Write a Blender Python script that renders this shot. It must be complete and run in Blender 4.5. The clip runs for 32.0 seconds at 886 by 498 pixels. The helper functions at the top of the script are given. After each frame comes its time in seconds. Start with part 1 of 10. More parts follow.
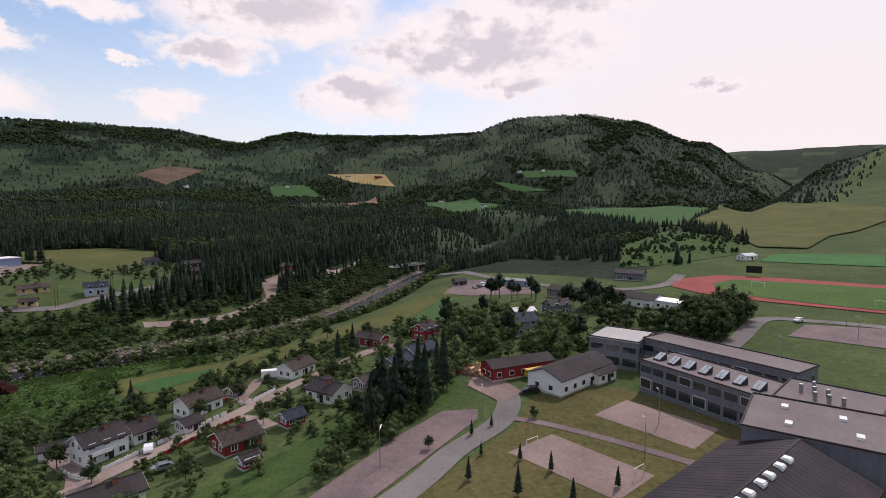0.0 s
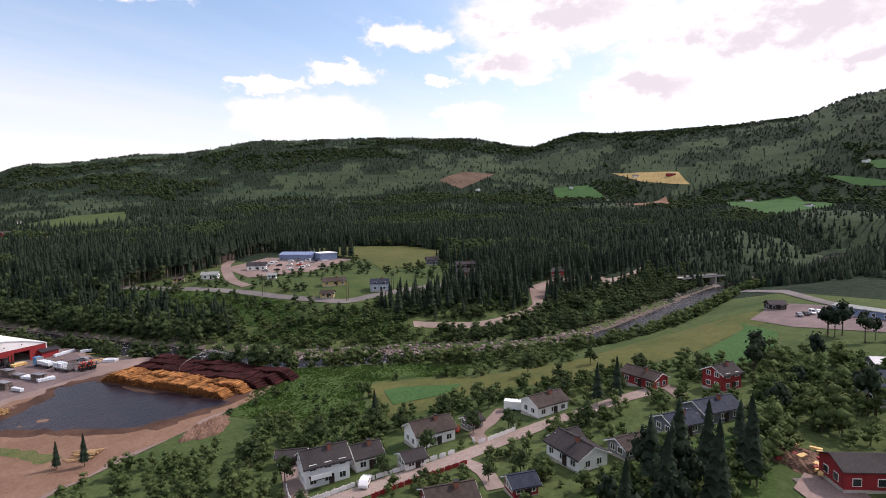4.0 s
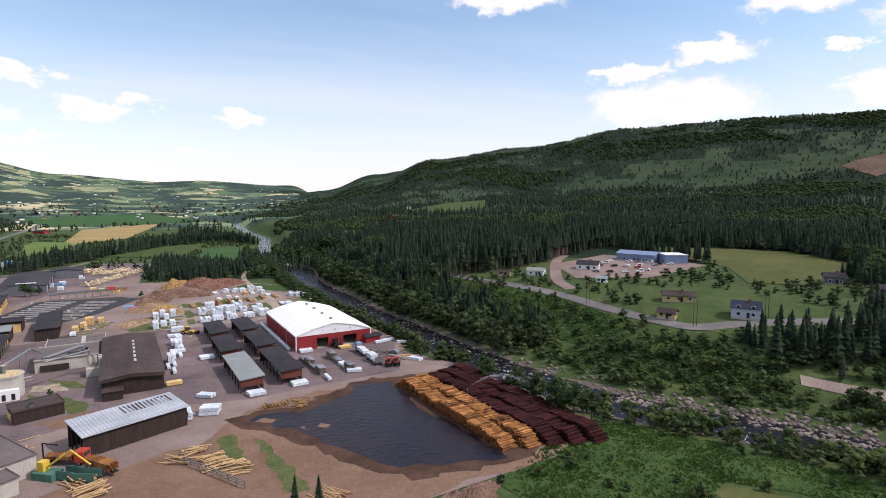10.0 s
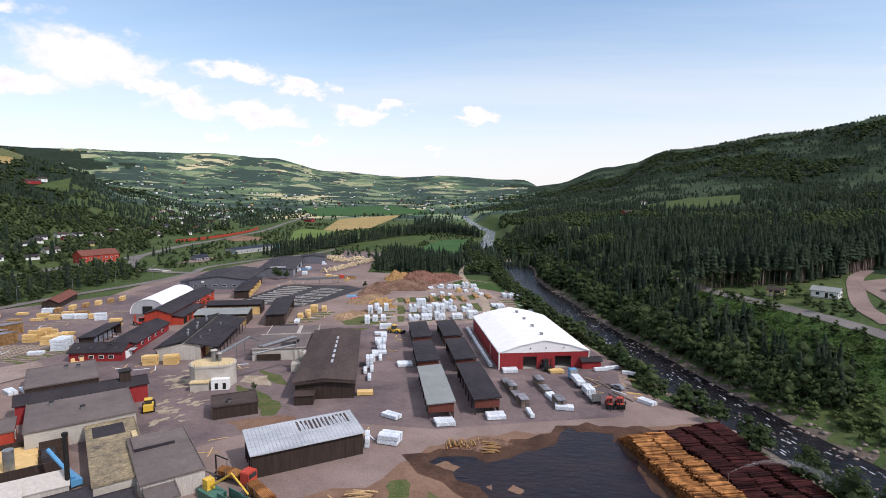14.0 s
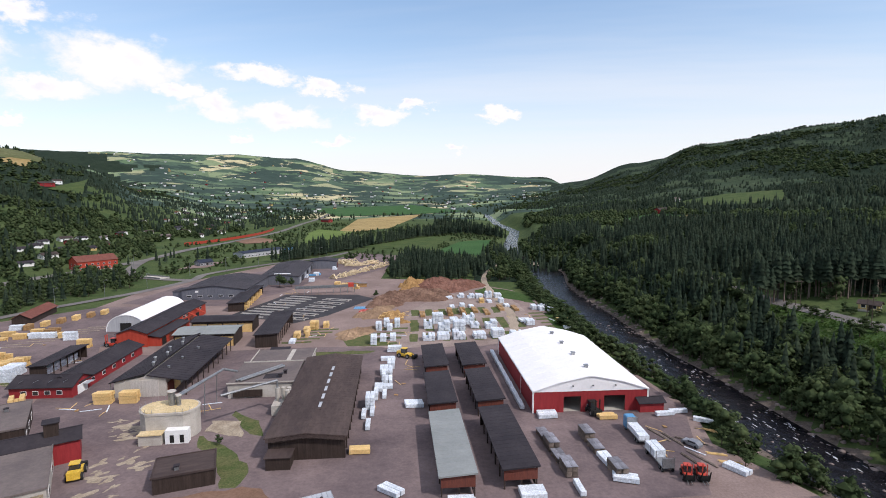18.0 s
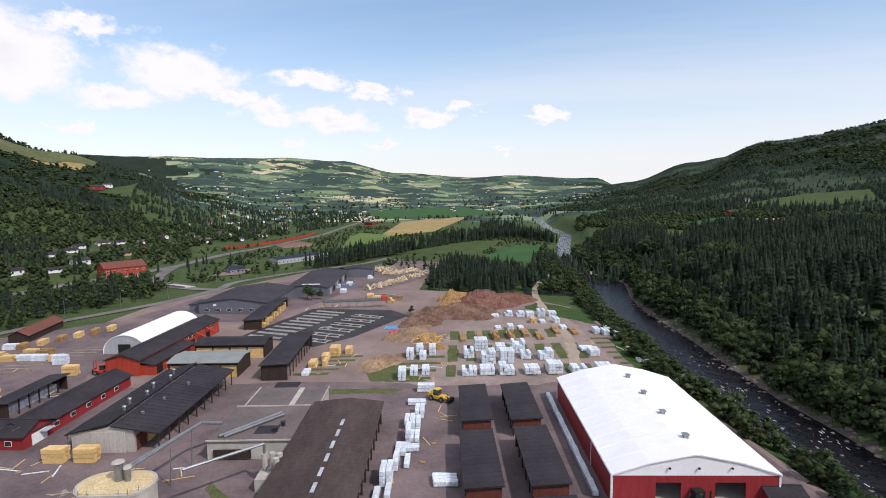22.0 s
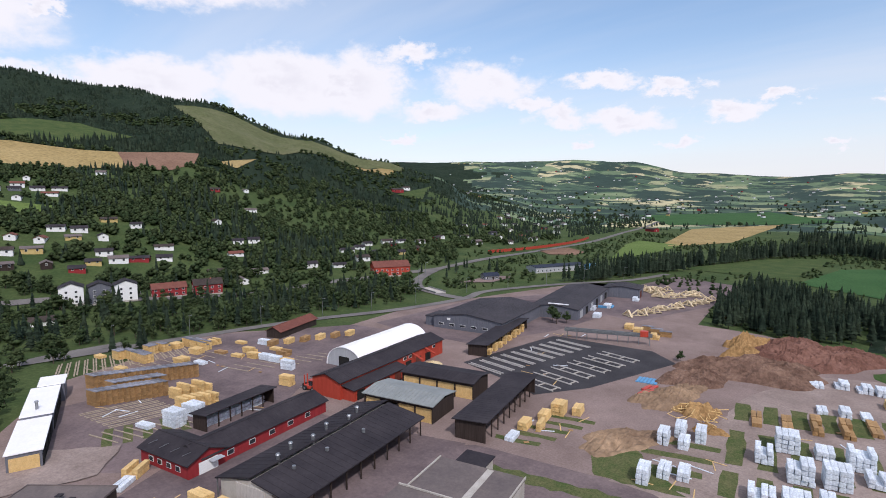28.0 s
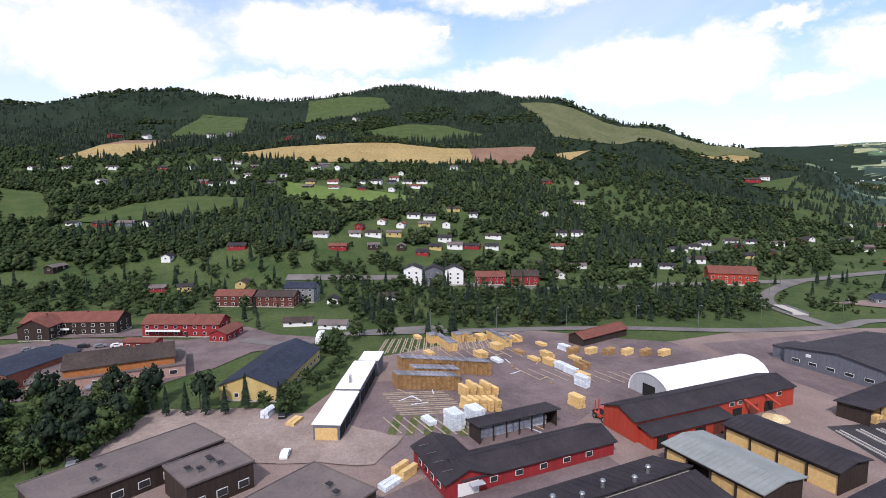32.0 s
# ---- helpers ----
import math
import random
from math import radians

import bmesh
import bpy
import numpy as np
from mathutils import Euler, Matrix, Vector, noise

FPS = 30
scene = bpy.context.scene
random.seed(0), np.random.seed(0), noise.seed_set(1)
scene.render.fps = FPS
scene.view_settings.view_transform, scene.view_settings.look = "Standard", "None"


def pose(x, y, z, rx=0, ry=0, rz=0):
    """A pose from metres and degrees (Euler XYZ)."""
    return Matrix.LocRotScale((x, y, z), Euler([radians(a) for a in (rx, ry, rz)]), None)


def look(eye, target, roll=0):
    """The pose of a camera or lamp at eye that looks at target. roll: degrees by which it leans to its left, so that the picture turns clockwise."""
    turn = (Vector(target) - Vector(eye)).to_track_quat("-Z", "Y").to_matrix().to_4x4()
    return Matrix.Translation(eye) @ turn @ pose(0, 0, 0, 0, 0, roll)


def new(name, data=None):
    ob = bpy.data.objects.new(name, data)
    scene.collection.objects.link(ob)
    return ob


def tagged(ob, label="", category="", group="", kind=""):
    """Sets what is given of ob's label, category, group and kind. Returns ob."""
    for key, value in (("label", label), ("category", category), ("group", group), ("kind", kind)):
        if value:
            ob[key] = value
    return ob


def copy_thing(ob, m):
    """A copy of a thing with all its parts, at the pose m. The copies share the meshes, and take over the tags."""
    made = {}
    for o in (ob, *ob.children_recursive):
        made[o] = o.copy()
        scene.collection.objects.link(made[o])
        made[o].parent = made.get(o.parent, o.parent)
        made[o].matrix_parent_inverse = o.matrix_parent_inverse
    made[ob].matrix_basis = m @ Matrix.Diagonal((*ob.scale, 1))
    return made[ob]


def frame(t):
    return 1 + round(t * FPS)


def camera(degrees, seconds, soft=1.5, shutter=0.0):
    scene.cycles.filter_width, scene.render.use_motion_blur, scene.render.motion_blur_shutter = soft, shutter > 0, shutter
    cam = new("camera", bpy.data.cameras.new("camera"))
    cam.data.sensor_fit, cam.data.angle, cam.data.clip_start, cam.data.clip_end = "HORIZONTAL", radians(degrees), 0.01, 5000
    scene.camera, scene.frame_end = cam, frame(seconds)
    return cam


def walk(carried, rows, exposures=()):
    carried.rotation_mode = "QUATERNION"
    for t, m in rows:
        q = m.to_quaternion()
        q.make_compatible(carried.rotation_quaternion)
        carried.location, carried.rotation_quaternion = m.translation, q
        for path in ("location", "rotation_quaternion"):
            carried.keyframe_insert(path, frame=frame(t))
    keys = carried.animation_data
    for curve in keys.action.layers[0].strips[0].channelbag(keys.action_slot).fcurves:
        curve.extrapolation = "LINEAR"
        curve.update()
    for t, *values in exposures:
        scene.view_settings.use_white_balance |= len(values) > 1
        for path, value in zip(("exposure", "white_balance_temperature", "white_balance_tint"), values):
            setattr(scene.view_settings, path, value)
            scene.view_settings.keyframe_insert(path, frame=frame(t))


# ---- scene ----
EXPO = [(0, -0.24, 6800, 21.5), (3, 0.08, 6850, 22), (6, 0.12, 6750, 21), (9, 0.02, 6550, 17.5), (13, -0.05, 6450, 15.5), (20, -0.09, 6400, 15.5), (24, -0.17, 6350, 15), (28, -0.22, 6200, 16.5), (30, -0.08, 6230, 17.5), (32, 0.06, 6250, 18)]
# camera and its flight
cam = camera(78.88, 32.0, soft=0.95)
# seconds, x, y, z, tilt, heading, roll
PATH = [
    (0, -82.74, -69.16, 58.14, 85.202, -85.231, -0.272),
    (0.5, -78.55, -69.16, 58.08, 85.208, -82.614, -0.354),
    (1, -74.17, -69.05, 58.02, 85.240, -78.123, -0.431),
    (1.5, -69.93, -68.89, 57.94, 85.276, -73.091, -0.488),
    (2, -65.68, -68.65, 57.87, 85.358, -67.851, -0.512),
    (2.5, -61.59, -68.15, 57.79, 85.420, -63.761, -0.560),
    (3, -57.51, -67.38, 57.72, 85.530, -60.201, -0.620),
    (3.5, -53.58, -66.44, 57.69, 85.627, -57.213, -0.661),
    (5.5, -35.54, -58.72, 58.58, 85.259, -49.398, -0.974),
    (6, -31.58, -55.93, 58.48, 85.265, -44.155, -0.782),
    (6.5, -27.78, -53.03, 58.35, 85.283, -39.816, -0.577),
    (7, -24.23, -49.81, 58.28, 85.221, -35.664, -0.426),
    (7.5, -20.84, -46.41, 58.17, 85.134, -30.853, -0.303),
    (8, -17.53, -42.75, 58.08, 85.063, -27.369, -0.203),
    (8.5, -14.70, -39.02, 58.08, 84.971, -24.804, -0.165),
    (9, -11.98, -35.14, 58.13, 84.874, -22.755, -0.063),
    (9.5, -9.86, -31.10, 58.18, 84.837, -22.204, 0.061),
    (10, -7.95, -26.84, 58.19, 84.785, -19.373, 0.169),
    (10.5, -6.14, -22.62, 58.18, 84.752, -16.126, 0.268),
    (11, -4.53, -18.19, 58.18, 84.700, -12.758, 0.368),
    (11.5, -3.05, -13.66, 58.17, 84.624, -9.480, 0.479),
    (12, -1.82, -9.06, 58.12, 84.528, -6.160, 0.602),
    (12.5, -0.77, -4.50, 58.06, 84.403, -3.168, 0.619),
    (13, 0.00, 0.00, 58.00, 84.269, 0.000, 0.539),
    (13.5, 0.58, 4.50, 57.96, 84.128, 2.673, 0.474),
    (14, 0.99, 9.10, 57.98, 84.037, 4.501, 0.377),
    (14.5, 1.29, 13.65, 58.00, 83.933, 5.594, 0.287),
    (16.5, 0.50, 31.96, 57.78, 83.795, 6.099, -0.056),
    (17, 0.15, 36.68, 57.62, 83.831, 6.407, -0.097),
    (17.5, -0.31, 41.33, 57.50, 83.854, 6.668, -0.173),
    (18, -0.84, 46.12, 57.44, 83.890, 6.859, -0.232),
    (18.5, -1.35, 50.82, 57.39, 83.881, 6.996, -0.301),
    (19, -1.80, 55.57, 57.38, 83.934, 7.407, -0.355),
    (19.5, -2.25, 60.29, 57.35, 83.917, 8.074, -0.397),
    (20, -2.63, 65.11, 57.34, 83.939, 8.736, -0.438),
    (20.5, -3.01, 69.83, 57.34, 83.961, 9.793, -0.458),
    (21, -3.46, 74.70, 57.33, 84.029, 10.496, -0.470),
    (21.5, -3.90, 79.46, 57.30, 84.069, 11.069, -0.494),
    (22, -4.48, 84.27, 57.31, 84.107, 11.884, -0.505),
    (22.5, -4.93, 88.96, 57.35, 84.076, 12.844, -0.513),
    (23, -5.25, 93.67, 57.42, 84.096, 14.027, -0.529),
    (23.5, -5.57, 98.29, 57.49, 84.119, 15.514, -0.567),
    (24, -5.93, 102.91, 57.57, 84.158, 16.791, -0.629),
    (24.5, -6.40, 107.42, 57.66, 84.230, 18.033, -0.726),
    (26.5, -9.01, 123.93, 58.14, 84.547, 29.319, -0.218),
    (27, -9.67, 127.48, 58.23, 84.559, 33.409, -0.179),
    (27.5, -10.36, 130.90, 58.34, 84.545, 37.036, -0.223),
    (28, -11.30, 134.19, 58.52, 84.515, 41.470, -0.294),
    (28.5, -12.40, 137.32, 58.66, 84.439, 46.045, -0.304),
    (29, -13.72, 140.38, 58.81, 84.353, 50.491, -0.293),
    (29.5, -15.25, 143.19, 58.93, 84.253, 54.676, -0.302),
    (30, -17.06, 145.93, 59.05, 84.153, 59.332, -0.341),
    (30.5, -19.05, 148.60, 59.10, 84.053, 63.410, -0.334),
    (31, -21.51, 151.13, 59.14, 83.951, 67.727, -0.325),
    (31.5, -24.48, 153.41, 59.17, 83.848, 71.892, -0.332),
    (32, -27.65, 155.63, 59.21, 83.761, 76.208, -0.318),
]
walk(cam, [(t, pose(x, y, z, tilt, 0, heading) @ pose(0, 0, 0, 0, 0, roll)) for t, x, y, z, tilt, heading, roll in PATH],
     exposures=EXPO)
# end of camera
# world, sun and sky
SUN_AZ, SUN_EL = 118.0, 47.0   # degrees clockwise from +y, and above the horizon
sun = new("sun", bpy.data.lights.new("sun", "SUN"))
sun.data.energy, sun.data.angle, sun.data.color = 3.2, radians(0.6), (1.0, 0.95, 0.88)
sun.matrix_world = look((math.sin(radians(SUN_AZ)) * 100, math.cos(radians(SUN_AZ)) * 100, 100 * math.tan(radians(SUN_EL))), (0, 0, 0))
world = bpy.data.worlds.new("world")
scene.world = world
world.use_nodes = True


# clouds: azimuth and height of the middle, half width and half height, in degrees
NORTH_CUMULUS = [(-36.5, 11.1, 5.2, 2.2), (-42.3, 8.7, 3.6, 1.1), (-25.2, 11.2, 3.9, 0.95), (-18.9, 10.5, 2.5, 0.75), (-32.6, 9.2, 2.3, 0.9), (-29.4, 7.9, 3.5, 1.1), (-22.2, 7.6, 4.5, 1.15), (-13.5, 8.2, 2.6, 1.1),
                 (-10.0, 9.3, 1.7, 0.7), (-1.0, 7.9, 1.8, 0.8), (-44.0, 14.3, 4.2, 1.1), (-45.5, 5.7, 1.1, 0.5), (-6.1, 4.6, 1.2, 0.5), (-17.0, 5.2, 1.8, 0.5), (-27.0, 5.4, 1.6, 0.5)]
EAST_CUMULUS = [(42.0, 9.1, 7.6, 2.1), (58.1, 9.4, 3.5, 1.3), (38.0, 12.1, 3.8, 0.75), (45.0, 13.4, 4.0, 0.85), (52.1, 17.0, 4.6, 1.5), (55.4, 12.8, 2.3, 0.5), (25.9, 19.6, 5.4, 1.2)]
EAST_BANK = [(67.9, 18.5, 11.0, 3.6), (89.8, 15.7, 16.0, 4.3), (77.5, 11.2, 6.3, 3.2), (92.4, 12.0, 6.1, 1.4), (112.6, 11.0, 2.9, 1.0), (63.0, 14.3, 5.0, 2.0), (97.0, 21.0, 14.0, 4.5)]
WEST_BANK = [(-50.0, 11.3, 5.4, 3.5), (-69.6, 10.5, 7.0, 2.6), (-57.0, 11.1, 9.0, 3.2), (-106.9, 12.7, 8.4, 4.4), (-87.2, 14.8, 11.5, 3.4), (-86.8, 9.6, 16.0, 1.8), (-77.4, 15.3, 2.5, 0.7), (-125.0, 14.0, 13.0, 6.0), (-68.0, 20.0, 13.0, 3.0)]


def sky_nodes(w):
    nt = w.node_tree
    nt.nodes.clear()
    N = nt.nodes.new

    def math_node(op, a, b=None, c=None):
        n = N("ShaderNodeMath")
        n.operation = op
        for i, v in enumerate((a, b, c)):
            if v is None:
                continue
            if isinstance(v, (int, float)):
                n.inputs[i].default_value = v
            else:
                nt.links.new(v, n.inputs[i])
        return n.outputs[0]

    def ramp(v, lo, hi):
        n = N("ShaderNodeMapRange")
        n.interpolation_type = "SMOOTHSTEP"
        nt.links.new(v, n.inputs[0])
        n.inputs[1].default_value, n.inputs[2].default_value = lo, hi
        return n.outputs[0]

    out, bg = N("ShaderNodeOutputWorld"), N("ShaderNodeBackground")
    sky = N("ShaderNodeTexSky")
    sky.sky_type, sky.sun_disc = "NISHITA", False
    sky.sun_elevation, sky.sun_rotation = radians(SUN_EL), radians(SUN_AZ)
    sky.air_density, sky.dust_density, sky.ozone_density = 1.0, 0.6, 1.2
    tc, sep = N("ShaderNodeTexCoord"), N("ShaderNodeSeparateXYZ")
    nt.links.new(tc.outputs["Generated"], sep.inputs[0])
    x, y, z = sep.outputs
    up = math_node("ADD", math_node("MAXIMUM", z, 0.0), 0.10)
    u, v = math_node("DIVIDE", x, up), math_node("DIVIDE", y, up)
    flat = N("ShaderNodeCombineXYZ")
    nt.links.new(u, flat.inputs[0])
    nt.links.new(v, flat.inputs[1])

    def noise_at(scale, detail, rough, shift, turn=0.0, stretch=(1, 1, 1)):
        m, n = N("ShaderNodeMapping"), N("ShaderNodeTexNoise")
        m.inputs["Rotation"].default_value, m.inputs["Scale"].default_value = (0, 0, radians(turn)), stretch
        m.inputs["Location"].default_value = shift
        nt.links.new(flat.outputs[0], m.inputs[0])
        nt.links.new(m.outputs[0], n.inputs["Vector"])
        n.inputs["Scale"].default_value, n.inputs["Detail"].default_value, n.inputs["Roughness"].default_value = scale, detail, rough
        return n.outputs["Fac"]

    def vec(op, a, b, c=None):
        n = N("ShaderNodeVectorMath")
        n.operation = op
        for k, v in enumerate((a, b, c)):
            if v is None:
                continue
            if isinstance(v, tuple):
                n.inputs[k].default_value = v
            else:
                nt.links.new(v, n.inputs[k])
        return n.outputs[1] if op == "LENGTH" else n.outputs[0]

    def billow(scale, detail, rough, shift):
        m, n = N("ShaderNodeMapping"), N("ShaderNodeTexNoise")
        m.inputs["Scale"].default_value, m.inputs["Location"].default_value = (1, 1, 1.7), shift
        nt.links.new(tc.outputs["Generated"], m.inputs[0])
        nt.links.new(m.outputs[0], n.inputs["Vector"])
        n.inputs["Scale"].default_value, n.inputs["Detail"].default_value, n.inputs["Roughness"].default_value = scale, detail, rough
        return n

    # azimuth and height above the horizon in degrees, ruffled at two scales
    place = N("ShaderNodeCombineXYZ")
    nt.links.new(math_node("MULTIPLY", math_node("ARCTAN2", x, y), 57.2958), place.inputs[0])
    nt.links.new(math_node("MULTIPLY", math_node("ARCSINE", z), 57.2958), place.inputs[1])
    curl, swell = billow(19.0, 8.0, 0.62, (3.1, 7.4, 0.0)), billow(4.5, 3.0, 0.5, (1.0, 5.0, 2.0))
    ruffled = vec("MULTIPLY_ADD", vec("SUBTRACT", curl.outputs["Color"], (0.5, 0.5, 0.5)), (9.0, 4.4, 0.0), place.outputs[0])
    ruffled = vec("MULTIPLY_ADD", vec("SUBTRACT", swell.outputs["Color"], (0.5, 0.5, 0.5)), (5.0, 2.0, 0.0), ruffled)

    def clouds(rows):
        """How deep inside the nearest cloud of the table: 1 in its middle, 0 at its rim."""
        best = None
        for az, el, a, b in rows:
            d = vec("LENGTH", vec("MULTIPLY_ADD", ruffled, (1 / a, 1 / b, 0), (-az / a, -el / b, 0)), None)
            best = d if best is None else math_node("MINIMUM", best, d)
        return math_node("SUBTRACT", 1.0, best)

    puffs, bank, white_bank = clouds(NORTH_CUMULUS + EAST_CUMULUS), clouds(EAST_BANK), clouds(WEST_BANK)
    mask = math_node("MAXIMUM", ramp(puffs, -0.25, 0.42), ramp(math_node("MAXIMUM", bank, white_bank), -0.2, 0.35))
    grain = math_node("MULTIPLY", math_node("SUBTRACT", curl.outputs["Fac"], 0.5), 2.2)
    thick = math_node("MULTIPLY", ramp(math_node("ADD", bank, grain), 0.25, 0.85), 0.75)
    thick = math_node("MAXIMUM", thick, math_node("MULTIPLY", ramp(math_node("ADD", math_node("MAXIMUM", white_bank, puffs), grain), 0.5, 1.1), 0.22))
    # unseen fair-weather clouds added overhead to brighten the land
    over = ramp(math_node("ADD", math_node("MULTIPLY", swell.outputs["Fac"], 0.5), math_node("MULTIPLY", curl.outputs["Fac"], 0.5)), 0.46, 0.54)
    mask = math_node("MAXIMUM", mask, math_node("MULTIPLY", over, ramp(z, 0.42, 0.52)))
    veil = math_node("MULTIPLY", ramp(noise_at(0.55, 5.0, 0.6, (9.0, 2.0, 0.0), 35, (0.3, 1.3, 1)), 0.33, 0.72), 0.46)
    # thin bright overcast round the sun's side
    glow = ramp(math_node("ADD", math_node("MULTIPLY", x, 0.90), math_node("MULTIPLY", y, -0.43)), 0.80, 0.985)
    haze = math_node("POWER", math_node("SUBTRACT", 1.0, math_node("MINIMUM", math_node("MAXIMUM", z, 0.0), 1.0)), 5.2)

    def mix(fac, a, b):
        n = N("ShaderNodeMix")
        n.data_type = "RGBA"
        nt.links.new(fac, n.inputs[0])
        for s, q in ((6, a), (7, b)):
            if isinstance(q, tuple):
                n.inputs[s].default_value = q
            else:
                nt.links.new(q, n.inputs[s])
        return n.outputs[2]

    scaled = N("ShaderNodeVectorMath")
    scaled.operation = "SCALE"
    rich = N("ShaderNodeHueSaturation")
    rich.inputs["Hue"].default_value, rich.inputs["Saturation"].default_value, rich.inputs["Value"].default_value = 0.493, 1.18, 1.13
    nt.links.new(sky.outputs[0], rich.inputs["Color"])
    nt.links.new(rich.outputs[0], scaled.inputs[0])
    scaled.inputs["Scale"].default_value = SKY
    body = mix(thick, (1.08, 1.07, 1.08, 1), (0.66, 0.65, 0.74, 1))
    c = mix(veil, scaled.outputs[0], (0.92, 0.96, 1.0, 1))
    c = mix(math_node("MULTIPLY", haze, 0.97), c, (0.98, 0.99, 1.0, 1))
    c = mix(math_node("MULTIPLY", glow, 0.95), c, (1.04, 1.03, 1.04, 1))
    c = mix(mask, c, body)
    nt.links.new(c, bg.inputs[0])
    nt.links.new(bg.outputs[0], out.inputs[0])


SKY = 0.165
sky_nodes(world)


# ---- materials ----
def mat(name, a, b, rough=0.8, scale=0.5, fine=8.0, bump=0.3, metal=0.0, island=0.0, obj=0.0, spec=0.3, dist=0.02, stretch=None, detail=6.0, vary=0.32, grit=0.62, through_light=0.0):
    """A surface of colour a to b, mottled at two scales (features per metre), with relief and grain."""
    m = bpy.data.materials.new(name)
    m.use_nodes = True
    nt = m.node_tree
    N, L = nt.nodes.new, nt.links.new
    p = nt.nodes["Principled BSDF"]
    p.inputs["Roughness"].default_value, p.inputs["Metallic"].default_value = rough, metal
    p.inputs["Specular IOR Level"].default_value = spec
    tc, mp = N("ShaderNodeTexCoord"), N("ShaderNodeMapping")
    L(tc.outputs["Object"], mp.inputs[0])
    if stretch:
        mp.inputs["Scale"].default_value = stretch
    n1, n2 = N("ShaderNodeTexNoise"), N("ShaderNodeTexNoise")
    for n, s, d in ((n1, scale, detail), (n2, fine, 4.0)):
        L(mp.outputs[0], n.inputs["Vector"])
        n.inputs["Scale"].default_value, n.inputs["Detail"].default_value, n.inputs["Roughness"].default_value = s, d, grit
    cr = N("ShaderNodeMapRange")
    cr.inputs[1].default_value, cr.inputs[2].default_value = 0.32, 0.68
    L(n1.outputs["Fac"], cr.inputs[0])
    mx = N("ShaderNodeMix")
    mx.data_type = "RGBA"
    mx.inputs[6].default_value, mx.inputs[7].default_value = (*a, 1), (*b, 1)
    L(cr.outputs[0], mx.inputs[0])
    hv = N("ShaderNodeHueSaturation")
    L(mx.outputs[2], hv.inputs["Color"])
    val = N("ShaderNodeMapRange")
    L(n2.outputs["Fac"], val.inputs[0])
    val.inputs[1].default_value, val.inputs[2].default_value, val.inputs[3].default_value, val.inputs[4].default_value = 0.28, 0.72, 1 - vary, 1 + vary
    last = val.outputs[0]
    for amount, kind in ((island, "i"), (obj, "o")):
        if amount:
            src = N("ShaderNodeNewGeometry").outputs["Random Per Island"] if kind == "i" else N("ShaderNodeObjectInfo").outputs["Random"]
            r = N("ShaderNodeMapRange")
            L(src, r.inputs[0])
            r.inputs[3].default_value, r.inputs[4].default_value = 1 - amount, 1 + amount
            q = N("ShaderNodeMath")
            q.operation = "MULTIPLY"
            L(last, q.inputs[0])
            L(r.outputs[0], q.inputs[1])
            last = q.outputs[0]
    L(last, hv.inputs["Value"])
    L(hv.outputs[0], p.inputs["Base Color"])
    if bump:
        bp = N("ShaderNodeBump")
        bp.inputs["Strength"].default_value, bp.inputs["Distance"].default_value = bump, dist
        L(n2.outputs["Fac"], bp.inputs["Height"])
        L(bp.outputs[0], p.inputs["Normal"])
    if through_light:
        tr, ms = N("ShaderNodeBsdfTranslucent"), N("ShaderNodeMixShader")
        L(hv.outputs[0], tr.inputs["Color"])
        ms.inputs[0].default_value = through_light
        L(p.outputs[0], ms.inputs[1])
        L(tr.outputs[0], ms.inputs[2])
        L(ms.outputs[0], nt.nodes["Material Output"].inputs[0])
    return m


M = {}
M["ground"] = mat("meadow", (0.038, 0.066, 0.024), (0.082, 0.106, 0.041), 0.95, 0.03, 0.6, 0.6, dist=0.3, spec=0.06, grit=0.74)
M["young_forest"] = mat("young_forest", (0.026, 0.044, 0.025), (0.054, 0.074, 0.040), 0.95, 0.012, 0.12, 0.6, spec=0.06, dist=1.5)
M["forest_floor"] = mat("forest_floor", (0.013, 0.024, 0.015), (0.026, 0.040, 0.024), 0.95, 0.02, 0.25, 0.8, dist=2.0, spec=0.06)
M["gravel"] = mat("gravel", (0.175, 0.129, 0.115), (0.275, 0.209, 0.190), 0.95, 0.05, 2.0, 0.4, dist=0.05, spec=0.06, vary=0.22, grit=0.70)
M["asphalt"] = mat("asphalt", (0.090, 0.070, 0.075), (0.222, 0.169, 0.165), 0.9, 0.045, 1.2, 0.2, spec=0.12, detail=9.0, vary=0.18, grit=0.72)
M["dusty_roof"] = mat("roof_with_sawdust", (0.09, 0.08, 0.07), (0.36, 0.29, 0.18), 0.95, 0.25, 2.0, 0.4, spec=0.1, detail=9.0, grit=0.76)
M["dust"] = mat("sawdust_stain", (0.24, 0.19, 0.14), (0.40, 0.34, 0.26), 0.95, 0.4, 3.0, 0.2, spec=0.1)
M["dirt"] = mat("bark_dirt", (0.15, 0.088, 0.062), (0.235, 0.15, 0.108), 0.95, 0.06, 1.2, 0.6, dist=0.08, spec=0.06, vary=0.2, grit=0.76)
M["mud"] = mat("wet_bark_mud", (0.006, 0.006, 0.013), (0.024, 0.014, 0.016), 0.28, 0.10, 0.5, 1.0, spec=0.16, dist=0.25, stretch=(0.6, 1.6, 1))
M["damp"] = mat("damp_bark_dirt", (0.045, 0.026, 0.021), (0.105, 0.06, 0.042), 0.8, 0.12, 1.4, 0.5, dist=0.06, spec=0.06)
M["weeds"] = mat("tall_weeds", (0.048, 0.100, 0.023), (0.090, 0.142, 0.041), 0.9, 0.15, 2.0, 0.4, island=0.3, spec=0.06, through_light=0.3)
